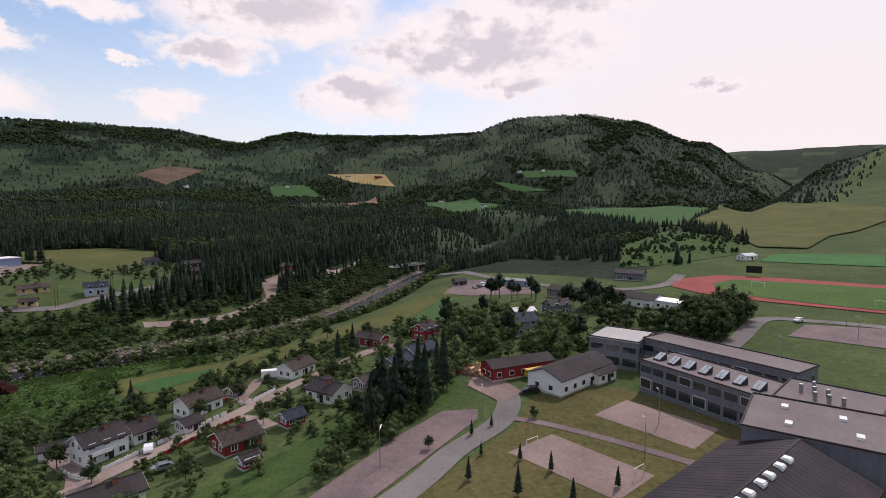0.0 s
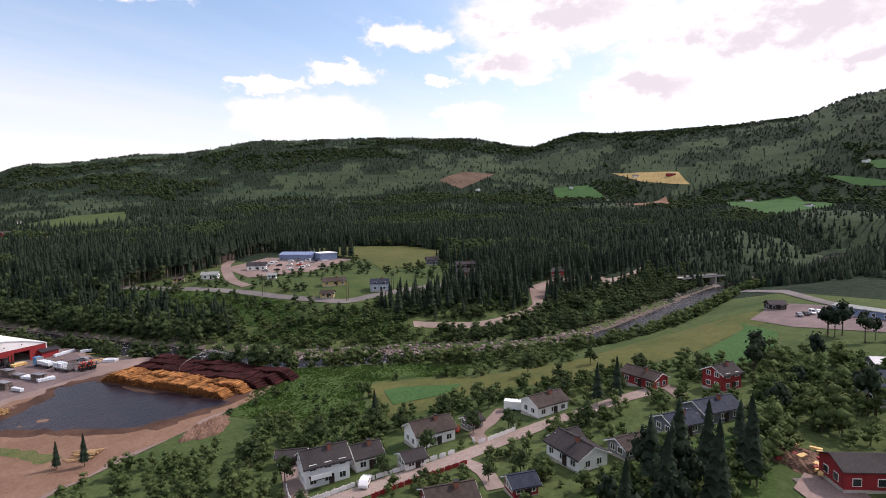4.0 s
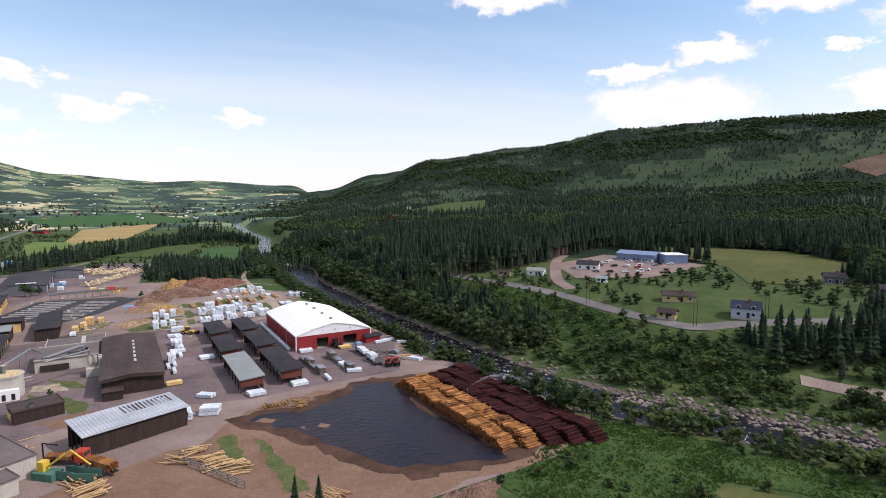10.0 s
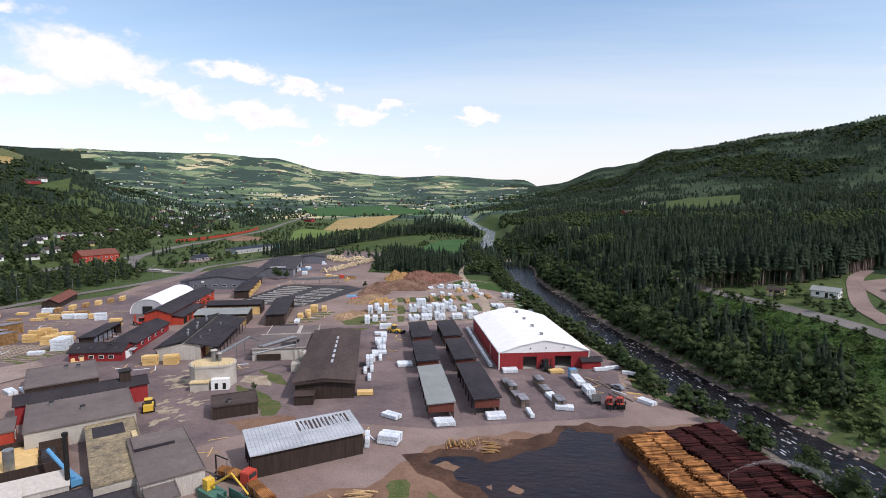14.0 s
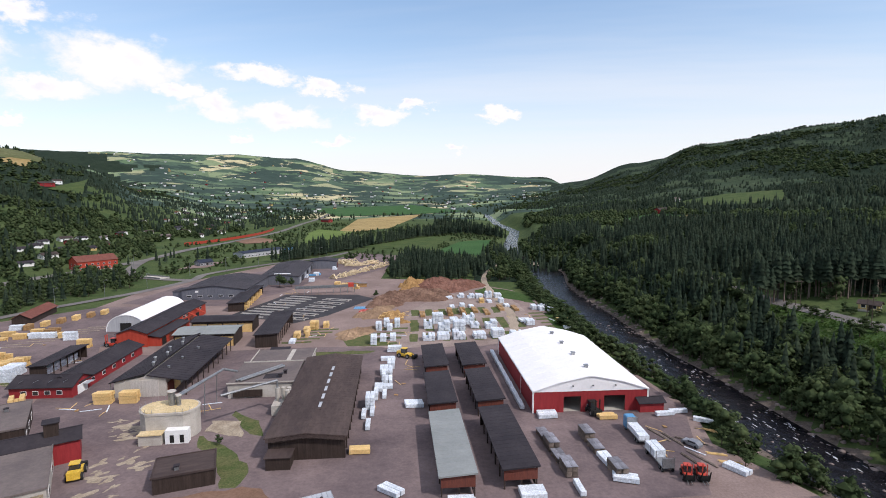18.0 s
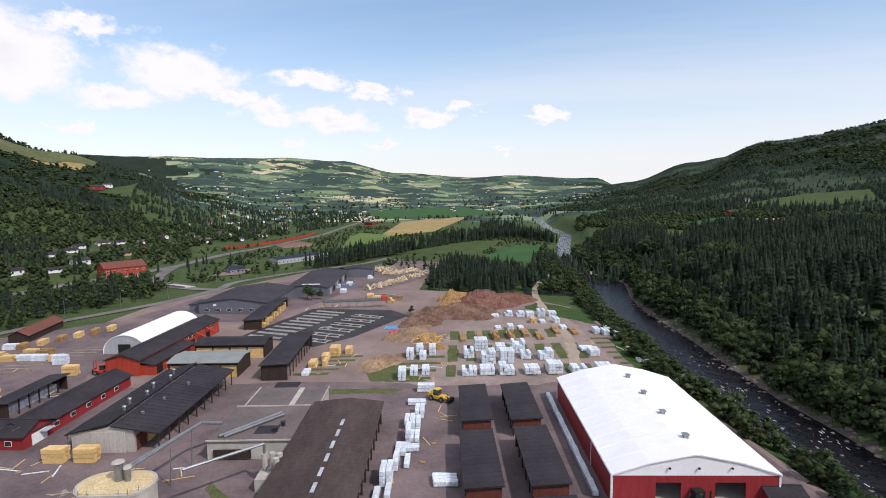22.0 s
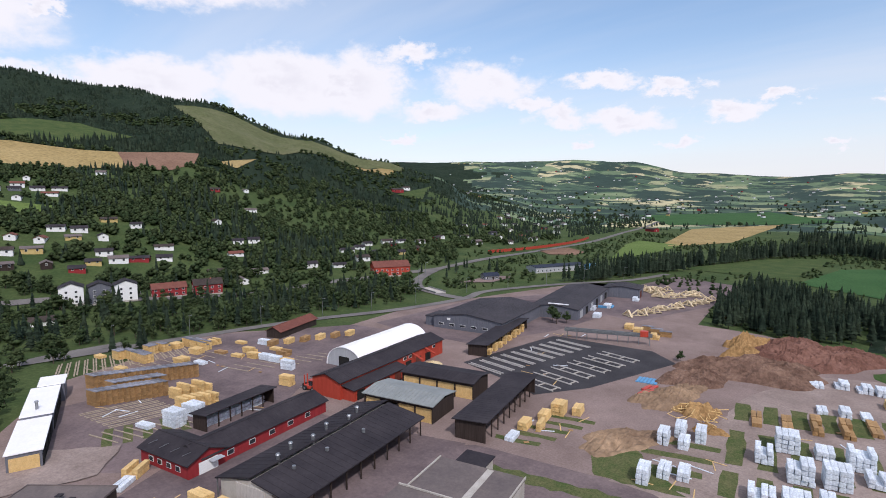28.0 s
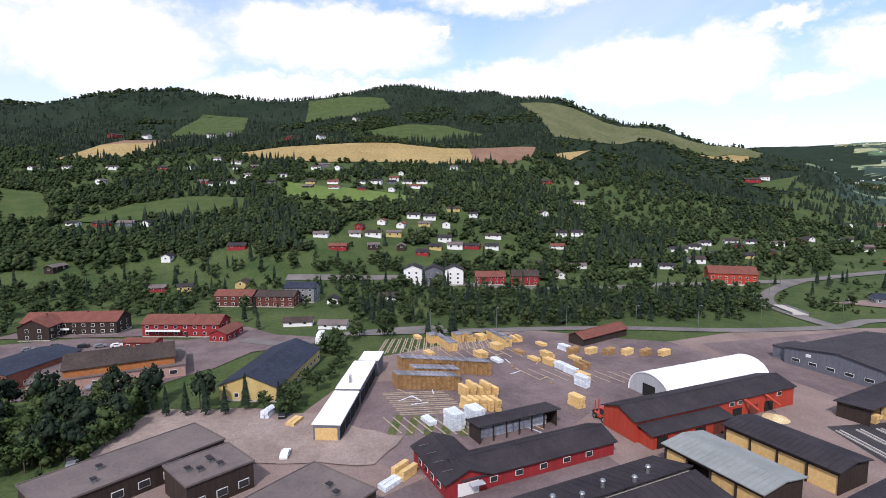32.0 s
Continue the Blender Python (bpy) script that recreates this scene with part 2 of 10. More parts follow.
M["lawn"] = mat("lawn", (0.042, 0.072, 0.024), (0.080, 0.102, 0.038), 0.95, 0.08, 1.5, 0.4, dist=0.06, spec=0.06)
M["rough_grass"] = mat("rough_grass", (0.032, 0.066, 0.020), (0.064, 0.100, 0.032), 0.95, 0.12, 1.0, 0.8, dist=0.25, spec=0.06, grit=0.74)
M["crop"] = mat("crop", (0.036, 0.090, 0.030), (0.054, 0.112, 0.040), 0.95, 0.03, 1.0, 0.4, dist=0.1, spec=0.06)
M["stubble"] = mat("mown_field", (0.066, 0.082, 0.028), (0.112, 0.112, 0.042), 0.95, 0.03, 0.5, 0.3, dist=0.1, spec=0.06, vary=0.18)
M["ochre"] = mat("cut_field", (0.27, 0.20, 0.085), (0.36, 0.27, 0.125), 0.95, 0.02, 0.3, 0.3, dist=0.1, spec=0.06)
M["ploughed"] = mat("ploughed_field", (0.17, 0.10, 0.07), (0.24, 0.15, 0.105), 0.95, 0.02, 0.4, 0.4, dist=0.1, spec=0.06)
M["water"] = mat("river_water", (0.006, 0.006, 0.009), (0.014, 0.013, 0.015), 0.14, 0.06, 0.3, 1.0, spec=0.13, dist=0.6)
M["rock"] = mat("river_rock", (0.12, 0.095, 0.085), (0.26, 0.21, 0.19), 0.9, 0.4, 2.0, 0.5, island=0.35)
M["spruce"] = mat("spruce_needles", (0.013, 0.0235, 0.017), (0.035, 0.049, 0.030), 0.9, 0.05, 0.9, 0.6, island=0.4, dist=0.4, spec=0.06, through_light=0.12)
M["leaf"] = mat("broad_leaves", (0.037, 0.063, 0.028), (0.087, 0.114, 0.050), 0.85, 0.08, 1.2, 0.5, island=0.4, dist=0.25, spec=0.06, through_light=0.38)
M["garden_leaf"] = mat("garden_leaves", (0.060, 0.098, 0.036), (0.130, 0.165, 0.066), 0.85, 0.08, 1.2, 0.5, island=0.4, dist=0.25, spec=0.06, through_light=0.40)
M["bark"] = mat("bark", (0.06, 0.045, 0.035), (0.12, 0.09, 0.07), 0.95, 2.0, 12.0, 0.5)
M["white_roof"] = mat("white_roof_cloth", (0.80, 0.79, 0.80), (0.86, 0.85, 0.86), 0.55, 0.2, 2.0, 0.05, vary=0.04)
M["red_wall"] = mat("red_wall", (0.22, 0.018, 0.022), (0.29, 0.03, 0.033), 0.7, 0.4, 4.0, 0.25, stretch=(3, 3, 0.4), vary=0.12)
M["red_bright"] = mat("red_cladding", (0.33, 0.04, 0.022), (0.42, 0.06, 0.035), 0.6, 0.4, 4.0, 0.15, stretch=(3, 3, 0.4), vary=0.12)
M["brown_wall"] = mat("brown_boards", (0.025, 0.017, 0.014), (0.05, 0.034, 0.028), 0.85, 0.6, 6.0, 0.35, stretch=(4, 4, 0.3))
M["dark_roof"] = mat("dark_sheet_roof", (0.023, 0.0200, 0.0245), (0.044, 0.038, 0.043), 0.75, 0.15, 1.5, 0.15, spec=0.16, vary=0.18)
M["brown_roof"] = mat("rusty_roof", (0.036, 0.028, 0.026), (0.066, 0.051, 0.045), 0.8, 0.12, 1.2, 0.2, spec=0.16)
M["grey_roof"] = mat("grey_sheet_roof", (0.20, 0.215, 0.21), (0.26, 0.275, 0.27), 0.6, 0.2, 2.0, 0.05, vary=0.08)
M["pale_roof"] = mat("pale_ribbed_roof", (0.30, 0.32, 0.35), (0.46, 0.48, 0.52), 0.5, 0.12, 1.5, 0.15, stretch=(1, 3, 1), vary=0.15)
M["felt_roof"] = mat("felt_roof", (0.104, 0.086, 0.086), (0.165, 0.135, 0.126), 0.9, 0.1, 1.5, 0.2, vary=0.14, grit=0.76)
M["house_roof"] = mat("house_roof_tiles", (0.032, 0.029, 0.031), (0.058, 0.051, 0.052), 0.85, 0.15, 2.5, 0.25, spec=0.1, vary=0.2)
M["barn_roof"] = mat("brown_sheet_roof", (0.050, 0.037, 0.036), (0.090, 0.066, 0.060), 0.8, 0.12, 1.2, 0.2, spec=0.12, vary=0.18, stretch=(1, 0.3, 1))
M["concrete"] = mat("concrete", (0.36, 0.33, 0.29), (0.48, 0.45, 0.41), 0.9, 0.3, 4.0, 0.2, vary=0.15)
M["white_wall"] = mat("white_boards", (0.70, 0.70, 0.69), (0.8, 0.8, 0.79), 0.7, 0.5, 5.0, 0.1, stretch=(1, 1, 5), vary=0.12)
M["grey_wall"] = mat("grey_boards", (0.17, 0.17, 0.185), (0.24, 0.24, 0.25), 0.75, 0.5, 5.0, 0.2)
M["yellow_wall"] = mat("yellow_boards", (0.46, 0.33, 0.12), (0.55, 0.42, 0.18), 0.75, 0.5, 5.0, 0.15, vary=0.12)
M["blue_wall"] = mat("blue_cladding", (0.16, 0.21, 0.34), (0.2, 0.26, 0.4), 0.6, 0.5, 3.0, 0.1)
M["timber"] = mat("sawn_timber", (0.55, 0.36, 0.14), (0.68, 0.48, 0.22), 0.75, 0.8, 10.0, 0.3, obj=0.12)
M["timber_dark"] = mat("weathered_timber", (0.26, 0.150, 0.065), (0.38, 0.235, 0.105), 0.8, 0.8, 10.0, 0.3, obj=0.15)
M["wrap"] = mat("white_wrap", (0.50, 0.55, 0.61), (0.70, 0.74, 0.79), 0.45, 0.7, 3.0, 0.3, obj=0.1)
M["log"] = mat("log_bark", (0.05, 0.015, 0.007), (0.40, 0.185, 0.066), 0.85, 0.5, 5.0, 0.3, island=0.65, spec=0.1)
M["log_wet"] = mat("wet_logs", (0.018, 0.0055, 0.0065), (0.050, 0.0145, 0.0145), 0.8, 0.4, 4.0, 0.3, island=0.6, spec=0.08)
M["log_end"] = mat("log_ends", (0.11, 0.036, 0.014), (0.27, 0.11, 0.038), 0.85, 1.0, 6.0, 0.2, island=0.4, spec=0.1)
M["trunk"] = mat("pale_trunks", (0.15, 0.11, 0.09), (0.26, 0.20, 0.165), 0.95, 2.0, 8.0, 0.3, island=0.3)
M["yard_grass"] = mat("yard_grass", (0.052, 0.085, 0.026), (0.13, 0.125, 0.060), 0.95, 0.25, 2.0, 0.5, dist=0.06, spec=0.06, grit=0.76)
M["pale_gravel"] = mat("pale_gravel", (0.20, 0.154, 0.136), (0.33, 0.264, 0.236), 0.95, 0.07, 1.6, 0.3, dist=0.04, spec=0.06, vary=0.22, grit=0.70)
M["river_bed"] = mat("stony_bank", (0.075, 0.062, 0.052), (0.17, 0.14, 0.12), 0.95, 0.5, 2.5, 0.8, dist=0.2, spec=0.06, grit=0.76)
M["timber_grey"] = mat("greyed_timber", (0.10, 0.078, 0.066), (0.20, 0.160, 0.135), 0.85, 0.8, 10.0, 0.3, obj=0.25)
M["road"] = mat("road_asphalt", (0.125, 0.115, 0.112), (0.20, 0.186, 0.178), 0.9, 0.06, 1.5, 0.2, spec=0.1, vary=0.12)
M["cut_brown"] = mat("felled_brown_slope", (0.085, 0.060, 0.045), (0.15, 0.105, 0.075), 0.95, 0.02, 0.2, 0.4, dist=0.5, spec=0.06)
M["glass"] = mat("window_glass", (0.02, 0.023, 0.028), (0.035, 0.04, 0.045), 0.08, 0.5, 2.0, 0.0, spec=0.7)
M["steel"] = mat("galvanised_steel", (0.24, 0.25, 0.26), (0.36, 0.37, 0.38), 0.4, 1.0, 8.0, 0.1, metal=0.7)
# near-black: paint on machines, but on buildings it stands in for shade inside
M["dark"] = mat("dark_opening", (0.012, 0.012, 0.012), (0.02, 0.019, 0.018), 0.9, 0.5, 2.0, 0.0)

M["red_brown"] = mat("red_brown_boards", (0.10, 0.03, 0.022), (0.15, 0.045, 0.03), 0.8, 0.6, 6.0, 0.3, stretch=(4, 4, 0.3))
M["sawdust"] = mat("sawdust", (0.50, 0.38, 0.20), (0.62, 0.50, 0.30), 0.95, 0.3, 3.0, 0.4)
M["pale_panel"] = mat("pale_panel", (0.40, 0.37, 0.34), (0.5, 0.47, 0.44), 0.7, 0.3, 3.0, 0.2, stretch=(6, 6, 0.3))
M["grey_panel"] = mat("grey_panel", (0.34, 0.35, 0.37), (0.42, 0.43, 0.45), 0.6, 0.4, 3.0, 0.1, stretch=(4, 4, 0.3), vary=0.12)
M["grey_blue"] = mat("grey_blue_boards", (0.10, 0.105, 0.13), (0.15, 0.155, 0.18), 0.7, 0.5, 4.0, 0.2, stretch=(4, 4, 0.3))
M["charcoal_roof"] = mat("charcoal_roof", (0.032, 0.029, 0.034), (0.056, 0.050, 0.056), 0.75, 0.1, 1.2, 0.15, spec=0.2)
M["red_tile"] = mat("red_roof_tiles", (0.13, 0.045, 0.035), (0.19, 0.07, 0.05), 0.85, 0.4, 3.0, 0.3)
M["tartan"] = mat("red_running_track", (0.20, 0.03, 0.028), (0.27, 0.045, 0.04), 0.9, 0.1, 2.0, 0.1)
M["turf"] = mat("artificial_turf", (0.045, 0.13, 0.045), (0.06, 0.155, 0.055), 0.95, 0.05, 2.0, 0.2, spec=0.06)
M["turf_grass"] = mat("football_grass", (0.055, 0.105, 0.03), (0.075, 0.13, 0.04), 0.95, 0.04, 1.0, 0.2, spec=0.06)
M["pale_line"] = mat("white_paint", (0.7, 0.7, 0.68), (0.78, 0.78, 0.76), 0.8, 0.5, 3.0, 0.0)
M["cut"] = mat("felled_slope", (0.085, 0.100, 0.042), (0.140, 0.142, 0.075), 0.95, 0.02, 0.2, 0.4, dist=0.5, spec=0.06, grit=0.72)
M["black_asphalt"] = mat("black_asphalt", (0.026, 0.024, 0.027), (0.05, 0.046, 0.05), 0.85, 0.08, 2.0, 0.2)
M["dry_lawn"] = mat("dry_lawn", (0.068, 0.068, 0.026), (0.11, 0.098, 0.042), 0.95, 0.05, 0.9, 0.3, dist=0.06, spec=0.06)
M["sand"] = mat("sandy_track", (0.28, 0.225, 0.17), (0.38, 0.315, 0.25), 0.95, 0.08, 2.0, 0.3, spec=0.06)
M["crop_pale"] = mat("pale_crop", (0.10, 0.15, 0.04), (0.13, 0.18, 0.055), 0.95, 0.02, 0.5, 0.3, spec=0.06)
M["orange_wall"] = mat("orange_boards", (0.34, 0.12, 0.04), (0.42, 0.17, 0.06), 0.75, 0.5, 5.0, 0.15)
M["brick"] = mat("red_brick", (0.22, 0.08, 0.055), (0.30, 0.12, 0.085), 0.85, 0.5, 5.0, 0.3)
M["pink_wall"] = mat("pale_brick", (0.36, 0.22, 0.19), (0.44, 0.28, 0.24), 0.85, 0.5, 5.0, 0.3)
M["slate_blue"] = mat("dark_blue_roof", (0.022, 0.028, 0.045), (0.035, 0.042, 0.065), 0.8, 0.1, 1.0, 0.1, spec=0.15)
M["tarp"] = mat("grey_cover_boards", (0.11, 0.11, 0.125), (0.24, 0.24, 0.27), 0.6, 0.5, 3.0, 0.3, obj=0.35)
M["rubber"] = mat("tyre_rubber", (0.015, 0.015, 0.015), (0.03, 0.03, 0.03), 0.9, 2.0, 10.0, 0.2)
M["red_paint"] = mat("red_machine_paint", (0.42, 0.05, 0.03), (0.5, 0.07, 0.045), 0.45, 1.0, 6.0, 0.05)
M["yellow_paint"] = mat("yellow_machine_paint", (0.6, 0.38, 0.04), (0.68, 0.45, 0.07), 0.45, 1.0, 6.0, 0.05)
M["blue_paint"] = mat("blue_truck_paint", (0.08, 0.25, 0.45), (0.1, 0.3, 0.52), 0.4, 1.0, 6.0, 0.05)
M["green_paint"] = mat("dull_green_paint", (0.05, 0.14, 0.11), (0.08, 0.18, 0.14), 0.6, 1.0, 6.0, 0.1)
M["car_white"] = mat("white_car_paint", (0.74, 0.75, 0.76), (0.8, 0.81, 0.82), 0.3, 1.0, 6.0, 0.0, vary=0.12)
M["car_grey"] = mat("grey_car_paint", (0.2, 0.21, 0.23), (0.27, 0.28, 0.3), 0.3, 1.0, 6.0, 0.0, metal=0.3)
M["car_dark"] = mat("black_car_paint", (0.015, 0.016, 0.02), (0.03, 0.03, 0.035), 0.25, 1.0, 6.0, 0.0)
M["school_wall"] = mat("school_cladding", (0.13, 0.135, 0.16), (0.18, 0.185, 0.21), 0.6, 0.4, 3.0, 0.1, stretch=(3, 3, 0.4), vary=0.12)
M["school_roof"] = mat("school_felt_roof", (0.155, 0.130, 0.132), (0.21, 0.182, 0.180), 0.9, 0.08, 1.5, 0.15, vary=0.12, spec=0.1)
M["pale_grey_roof"] = mat("pale_felt_roof", (0.36, 0.35, 0.34), (0.43, 0.42, 0.41), 0.9, 0.08, 1.5, 0.15, vary=0.12)
M["sky_pane"] = mat("roof_glass", (0.32, 0.36, 0.40), (0.42, 0.46, 0.5), 0.15, 0.5, 2.0, 0.0, spec=0.6)
M["pale_blue"] = mat("pale_blue_boards", (0.36, 0.43, 0.52), (0.44, 0.5, 0.58), 0.7, 0.5, 5.0, 0.1)
M["foam"] = mat("white_water", (0.40, 0.41, 0.43), (0.60, 0.61, 0.63), 0.7, 0.8, 5.0, 0.4, vary=0.12)
M["log_pale"] = mat("debarked_logs", (0.38, 0.24, 0.12), (0.52, 0.36, 0.2), 0.85, 0.8, 6.0, 0.3, obj=0.2)
M["earth"] = mat("earth_bank", (0.15, 0.10, 0.07), (0.32, 0.22, 0.14), 0.95, 0.07, 0.6, 0.9, dist=0.4, spec=0.06)
M["rubble"] = mat("bark_rubble", (0.085, 0.048, 0.036), (0.25, 0.160, 0.118), 0.95, 0.16, 0.9, 1.0, dist=0.5, spec=0.06, grit=0.72)
M["red_bark"] = mat("red_bark", (0.100, 0.046, 0.034), (0.24, 0.130, 0.100), 0.95, 0.12, 0.8, 1.0, dist=0.5, spec=0.06, grit=0.74)
M["wood_waste"] = mat("orange_wood_waste", (0.20, 0.115, 0.050), (0.46, 0.29, 0.13), 0.95, 0.2, 1.2, 0.9, dist=0.3, spec=0.06, grit=0.72)
M["fresh_timber"] = mat("fresh_timber", (0.56, 0.44, 0.27), (0.70, 0.58, 0.39), 0.75, 0.8, 10.0, 0.2, obj=0.12)


def valley_fields():
    """Far farmland: cells of crops and pasture with dark woods between them, haze mixed into their colours."""
    # muted, pale blue-green tones: the haze of distance is in the base colour
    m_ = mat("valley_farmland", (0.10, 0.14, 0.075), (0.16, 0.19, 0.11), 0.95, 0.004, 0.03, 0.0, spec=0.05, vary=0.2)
    nt = m_.node_tree
    N, L = nt.nodes.new, nt.links.new
    tc, mp, vo, ra = N("ShaderNodeTexCoord"), N("ShaderNodeMapping"), N("ShaderNodeTexVoronoi"), N("ShaderNodeValToRGB")
    mp.inputs["Scale"].default_value = (1 / 130, 1 / 210, 0.0)
    L(tc.outputs["Object"], mp.inputs[0])
    L(mp.outputs[0], vo.inputs["Vector"])
    vo.inputs["Scale"].default_value = 1.0
    sp_ = N("ShaderNodeSeparateColor")
    L(vo.outputs["Color"], sp_.inputs[0])
    ra.color_ramp.interpolation = "CONSTANT"
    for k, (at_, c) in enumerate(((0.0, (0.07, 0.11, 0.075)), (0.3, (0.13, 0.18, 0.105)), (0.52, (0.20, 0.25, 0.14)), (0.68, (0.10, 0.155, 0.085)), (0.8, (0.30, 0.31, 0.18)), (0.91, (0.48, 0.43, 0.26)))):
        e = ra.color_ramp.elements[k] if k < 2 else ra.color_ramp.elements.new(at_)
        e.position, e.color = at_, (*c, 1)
    L(sp_.outputs[0], ra.inputs[0])
    no, wd, mx = N("ShaderNodeTexNoise"), N("ShaderNodeMapRange"), N("ShaderNodeMix")
    L(tc.outputs["Object"], no.inputs["Vector"])
    no.inputs["Scale"].default_value, no.inputs["Detail"].default_value, no.inputs["Roughness"].default_value = 0.0042, 8.0, 0.68
    L(no.outputs["Fac"], wd.inputs[0])
    wd.inputs[1].default_value, wd.inputs[2].default_value = 0.475, 0.50
    mx.data_type = "RGBA"
    L(wd.outputs[0], mx.inputs[0])
    L(ra.outputs[0], mx.inputs[6])
    # woods paler and bluer than the near ones, for the same haze
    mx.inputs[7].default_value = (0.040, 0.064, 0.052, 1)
    hv = next(n for n in nt.nodes if n.type == "HUE_SAT")
    L(mx.outputs[2], hv.inputs["Color"])
    return m_


M["pasture"] = valley_fields()


# ---- mesh helpers ----
from mathutils.geometry import delaunay_2d_cdt


class Shape:
    """Collects vertices and faces of one part."""

    def __init__(self):
        self.v, self.f, self.m = [], [], []

    def face(self, pts, m=0):
        n = len(self.v)
        self.v += [tuple(p) for p in pts]
        self.f.append(tuple(range(n, n + len(pts))))
        self.m.append(m)
        return self

    def box(self, x, y, z, sx, sy, sz, rz=0.0, tilt=0.0, m=0):
        """A box centred at x, y with its underside at z."""
        c, s = math.cos(radians(rz)), math.sin(radians(rz))
        n = len(self.v)
        for k in (0, 1):
            for a, b in ((-1, -1), (1, -1), (1, 1), (-1, 1)):
                px, py = a * sx / 2, b * sy / 2
                self.v.append((x + c * px - s * py, y + s * px + c * py, z + k * sz + tilt * px))
        for q in ((3, 2, 1, 0), (4, 5, 6, 7), (0, 1, 5, 4), (1, 2, 6, 5), (2, 3, 7, 6), (3, 0, 4, 7)):
            self.f.append(tuple(n + i for i in q))
            self.m.append(m)
        return self

    def prism(self, outline, z0, z1, m=0):
        """An upright prism on a counter-clockwise outline."""
        n, k = len(self.v), len(outline)
        self.v += [(x, y, z0) for x, y in outline] + [(x, y, z1) for x, y in outline]
        self.f += [tuple(n + i for i in range(k))[::-1], tuple(n + k + i for i in range(k))]
        self.f += [(n + i, n + (i + 1) % k, n + k + (i + 1) % k, n + k + i) for i in range(k)]
        self.m += [m] * (k + 2)
        return self

    def hull(self, section, y0, y1, m=0):
        """A cross-section in x and z, counter-clockwise seen from -y, drawn out from y0 to y1."""
        n, k = len(self.v), len(section)
        self.v += [(x, y0, z) for x, z in section] + [(x, y1, z) for x, z in section]
        self.f += [tuple(n + i for i in range(k)), tuple(n + k + i for i in range(k))[::-1]]
        self.f += [(n + i, n + k + i, n + k + (i + 1) % k, n + (i + 1) % k) for i in range(k)]
        self.m += [m] * (k + 2)
        return self

    def tube(self, a, b, r0, r1=None, sides=8, m=0, cap=1):
        """A round bar from a to b. cap: the slot of its ends."""
        a, b = Vector(a), Vector(b)
        r1 = r0 if r1 is None else r1
        w = (b - a).normalized()
        u = w.orthogonal().normalized()
        v = w.cross(u)
        n = len(self.v)
        for p, r in ((a, r0), (b, r1)):
            for i in range(sides):
                t = 2 * math.pi * i / sides
                self.v.append(tuple(p + u * (r * math.cos(t)) + v * (r * math.sin(t))))
        for i in range(sides):
            j = (i + 1) % sides
            self.f.append((n + i, n + j, n + sides + j, n + sides + i))
            self.m.append(m)
        self.f += [tuple(n + i for i in range(sides))[::-1], tuple(n + sides + i for i in range(sides))]
        self.m += [cap * (cap > 0) if cap else m] * 2
        return self

    def mesh(self, name, *mats, smooth=False):
        me = bpy.data.meshes.new(name)
        me.from_pydata(self.v, [], self.f)
        for q in mats:
            me.materials.append(q)
        if len(mats) > 1:
            me.polygons.foreach_set("material_index", [min(k, len(mats) - 1) for k in self.m])
        if smooth:
            me.polygons.foreach_set("use_smooth", [True] * len(me.polygons))
        return me


def part(name, shape, material, parent, label="", at=None):
    """Links a shape (or a mesh) as one mesh under a thing or a part."""
    me = shape if isinstance(shape, bpy.types.Mesh) else shape.mesh(name, *(material if isinstance(material, tuple) else (material,)))
    ob = new(name, me)
    ob.parent = parent
    if at is not None:
        ob.matrix_basis = at
    if label:
        ob["label"] = label
    return ob


def thing(name, m, label, category, group="", kind=""):
    ob = new(name)
    ob.empty_display_size = 0.2
    ob.matrix_basis = m
    return tagged(ob, label, category, group, kind)


def solid(name, shape, material, label, category, group="", kind="", at=None):
    ob = new(name, shape if isinstance(shape, bpy.types.Mesh) else shape.mesh(name, *(material if isinstance(material, tuple) else (material,))))
    if at is not None:
        ob.matrix_basis = at
    return tagged(ob, label, category, group, kind)


# ---- the lie of the land ----
VALLEY = np.array([(-60, 1500), (-25, 1050), (-4, 827), (12, 539), (21, 460), (28, 419), (37, 347), (44, 297), (56, 245), (66, 205), (73, 175),
                  (80, 142), (92, 106), (113, 86), (130, 69), (165, 47), (204, 25), (260, 11), (312, 4), (361, -1), (440, -20), (560, -60), (760, -90)], float)
RIVER = np.array([(-60, 1500), (-20, 1050), (10, 870), (3, 680), (2, 590), (5, 530), (16, 492), (28, 460), (28, 410), (31, 370), (37, 338), (42, 310), (46, 281), (51, 250), (57, 230), (62, 207),
                  (66, 188), (72, 165), (80, 138), (90, 110), (105, 92), (122, 74), (142, 46), (172, 22), (214, 8), (262, 1), (318, -6), (372, -12), (440, -30), (560, -66), (760, -95)], float)
WATER_Z = -3.6


def line_offset(line, x, y):
    """Signed distance from a line through the valley: positive on the far, forested side."""
    best = np.full(np.shape(x), 1e9)
    sign = np.ones(np.shape(x))
    for (ax, ay), (bx, by) in zip(line[:-1], line[1:]):
        dx, dy = bx - ax, by - ay
        t = np.clip(((x - ax) * dx + (y - ay) * dy) / (dx * dx + dy * dy), 0, 1)
        d = np.hypot(x - ax - t * dx, y - ay - t * dy)
        side = np.where(dx * (y - ay) - dy * (x - ax) > 0, 1.0, -1.0)
        closer = d < best
        best, sign = np.where(closer, d, best), np.where(closer, side, sign)
    return best * sign


def valley_offset(x, y):
    return line_offset(VALLEY, x, y) * np.interp(y, [300, 430], [1.0, 1.5])


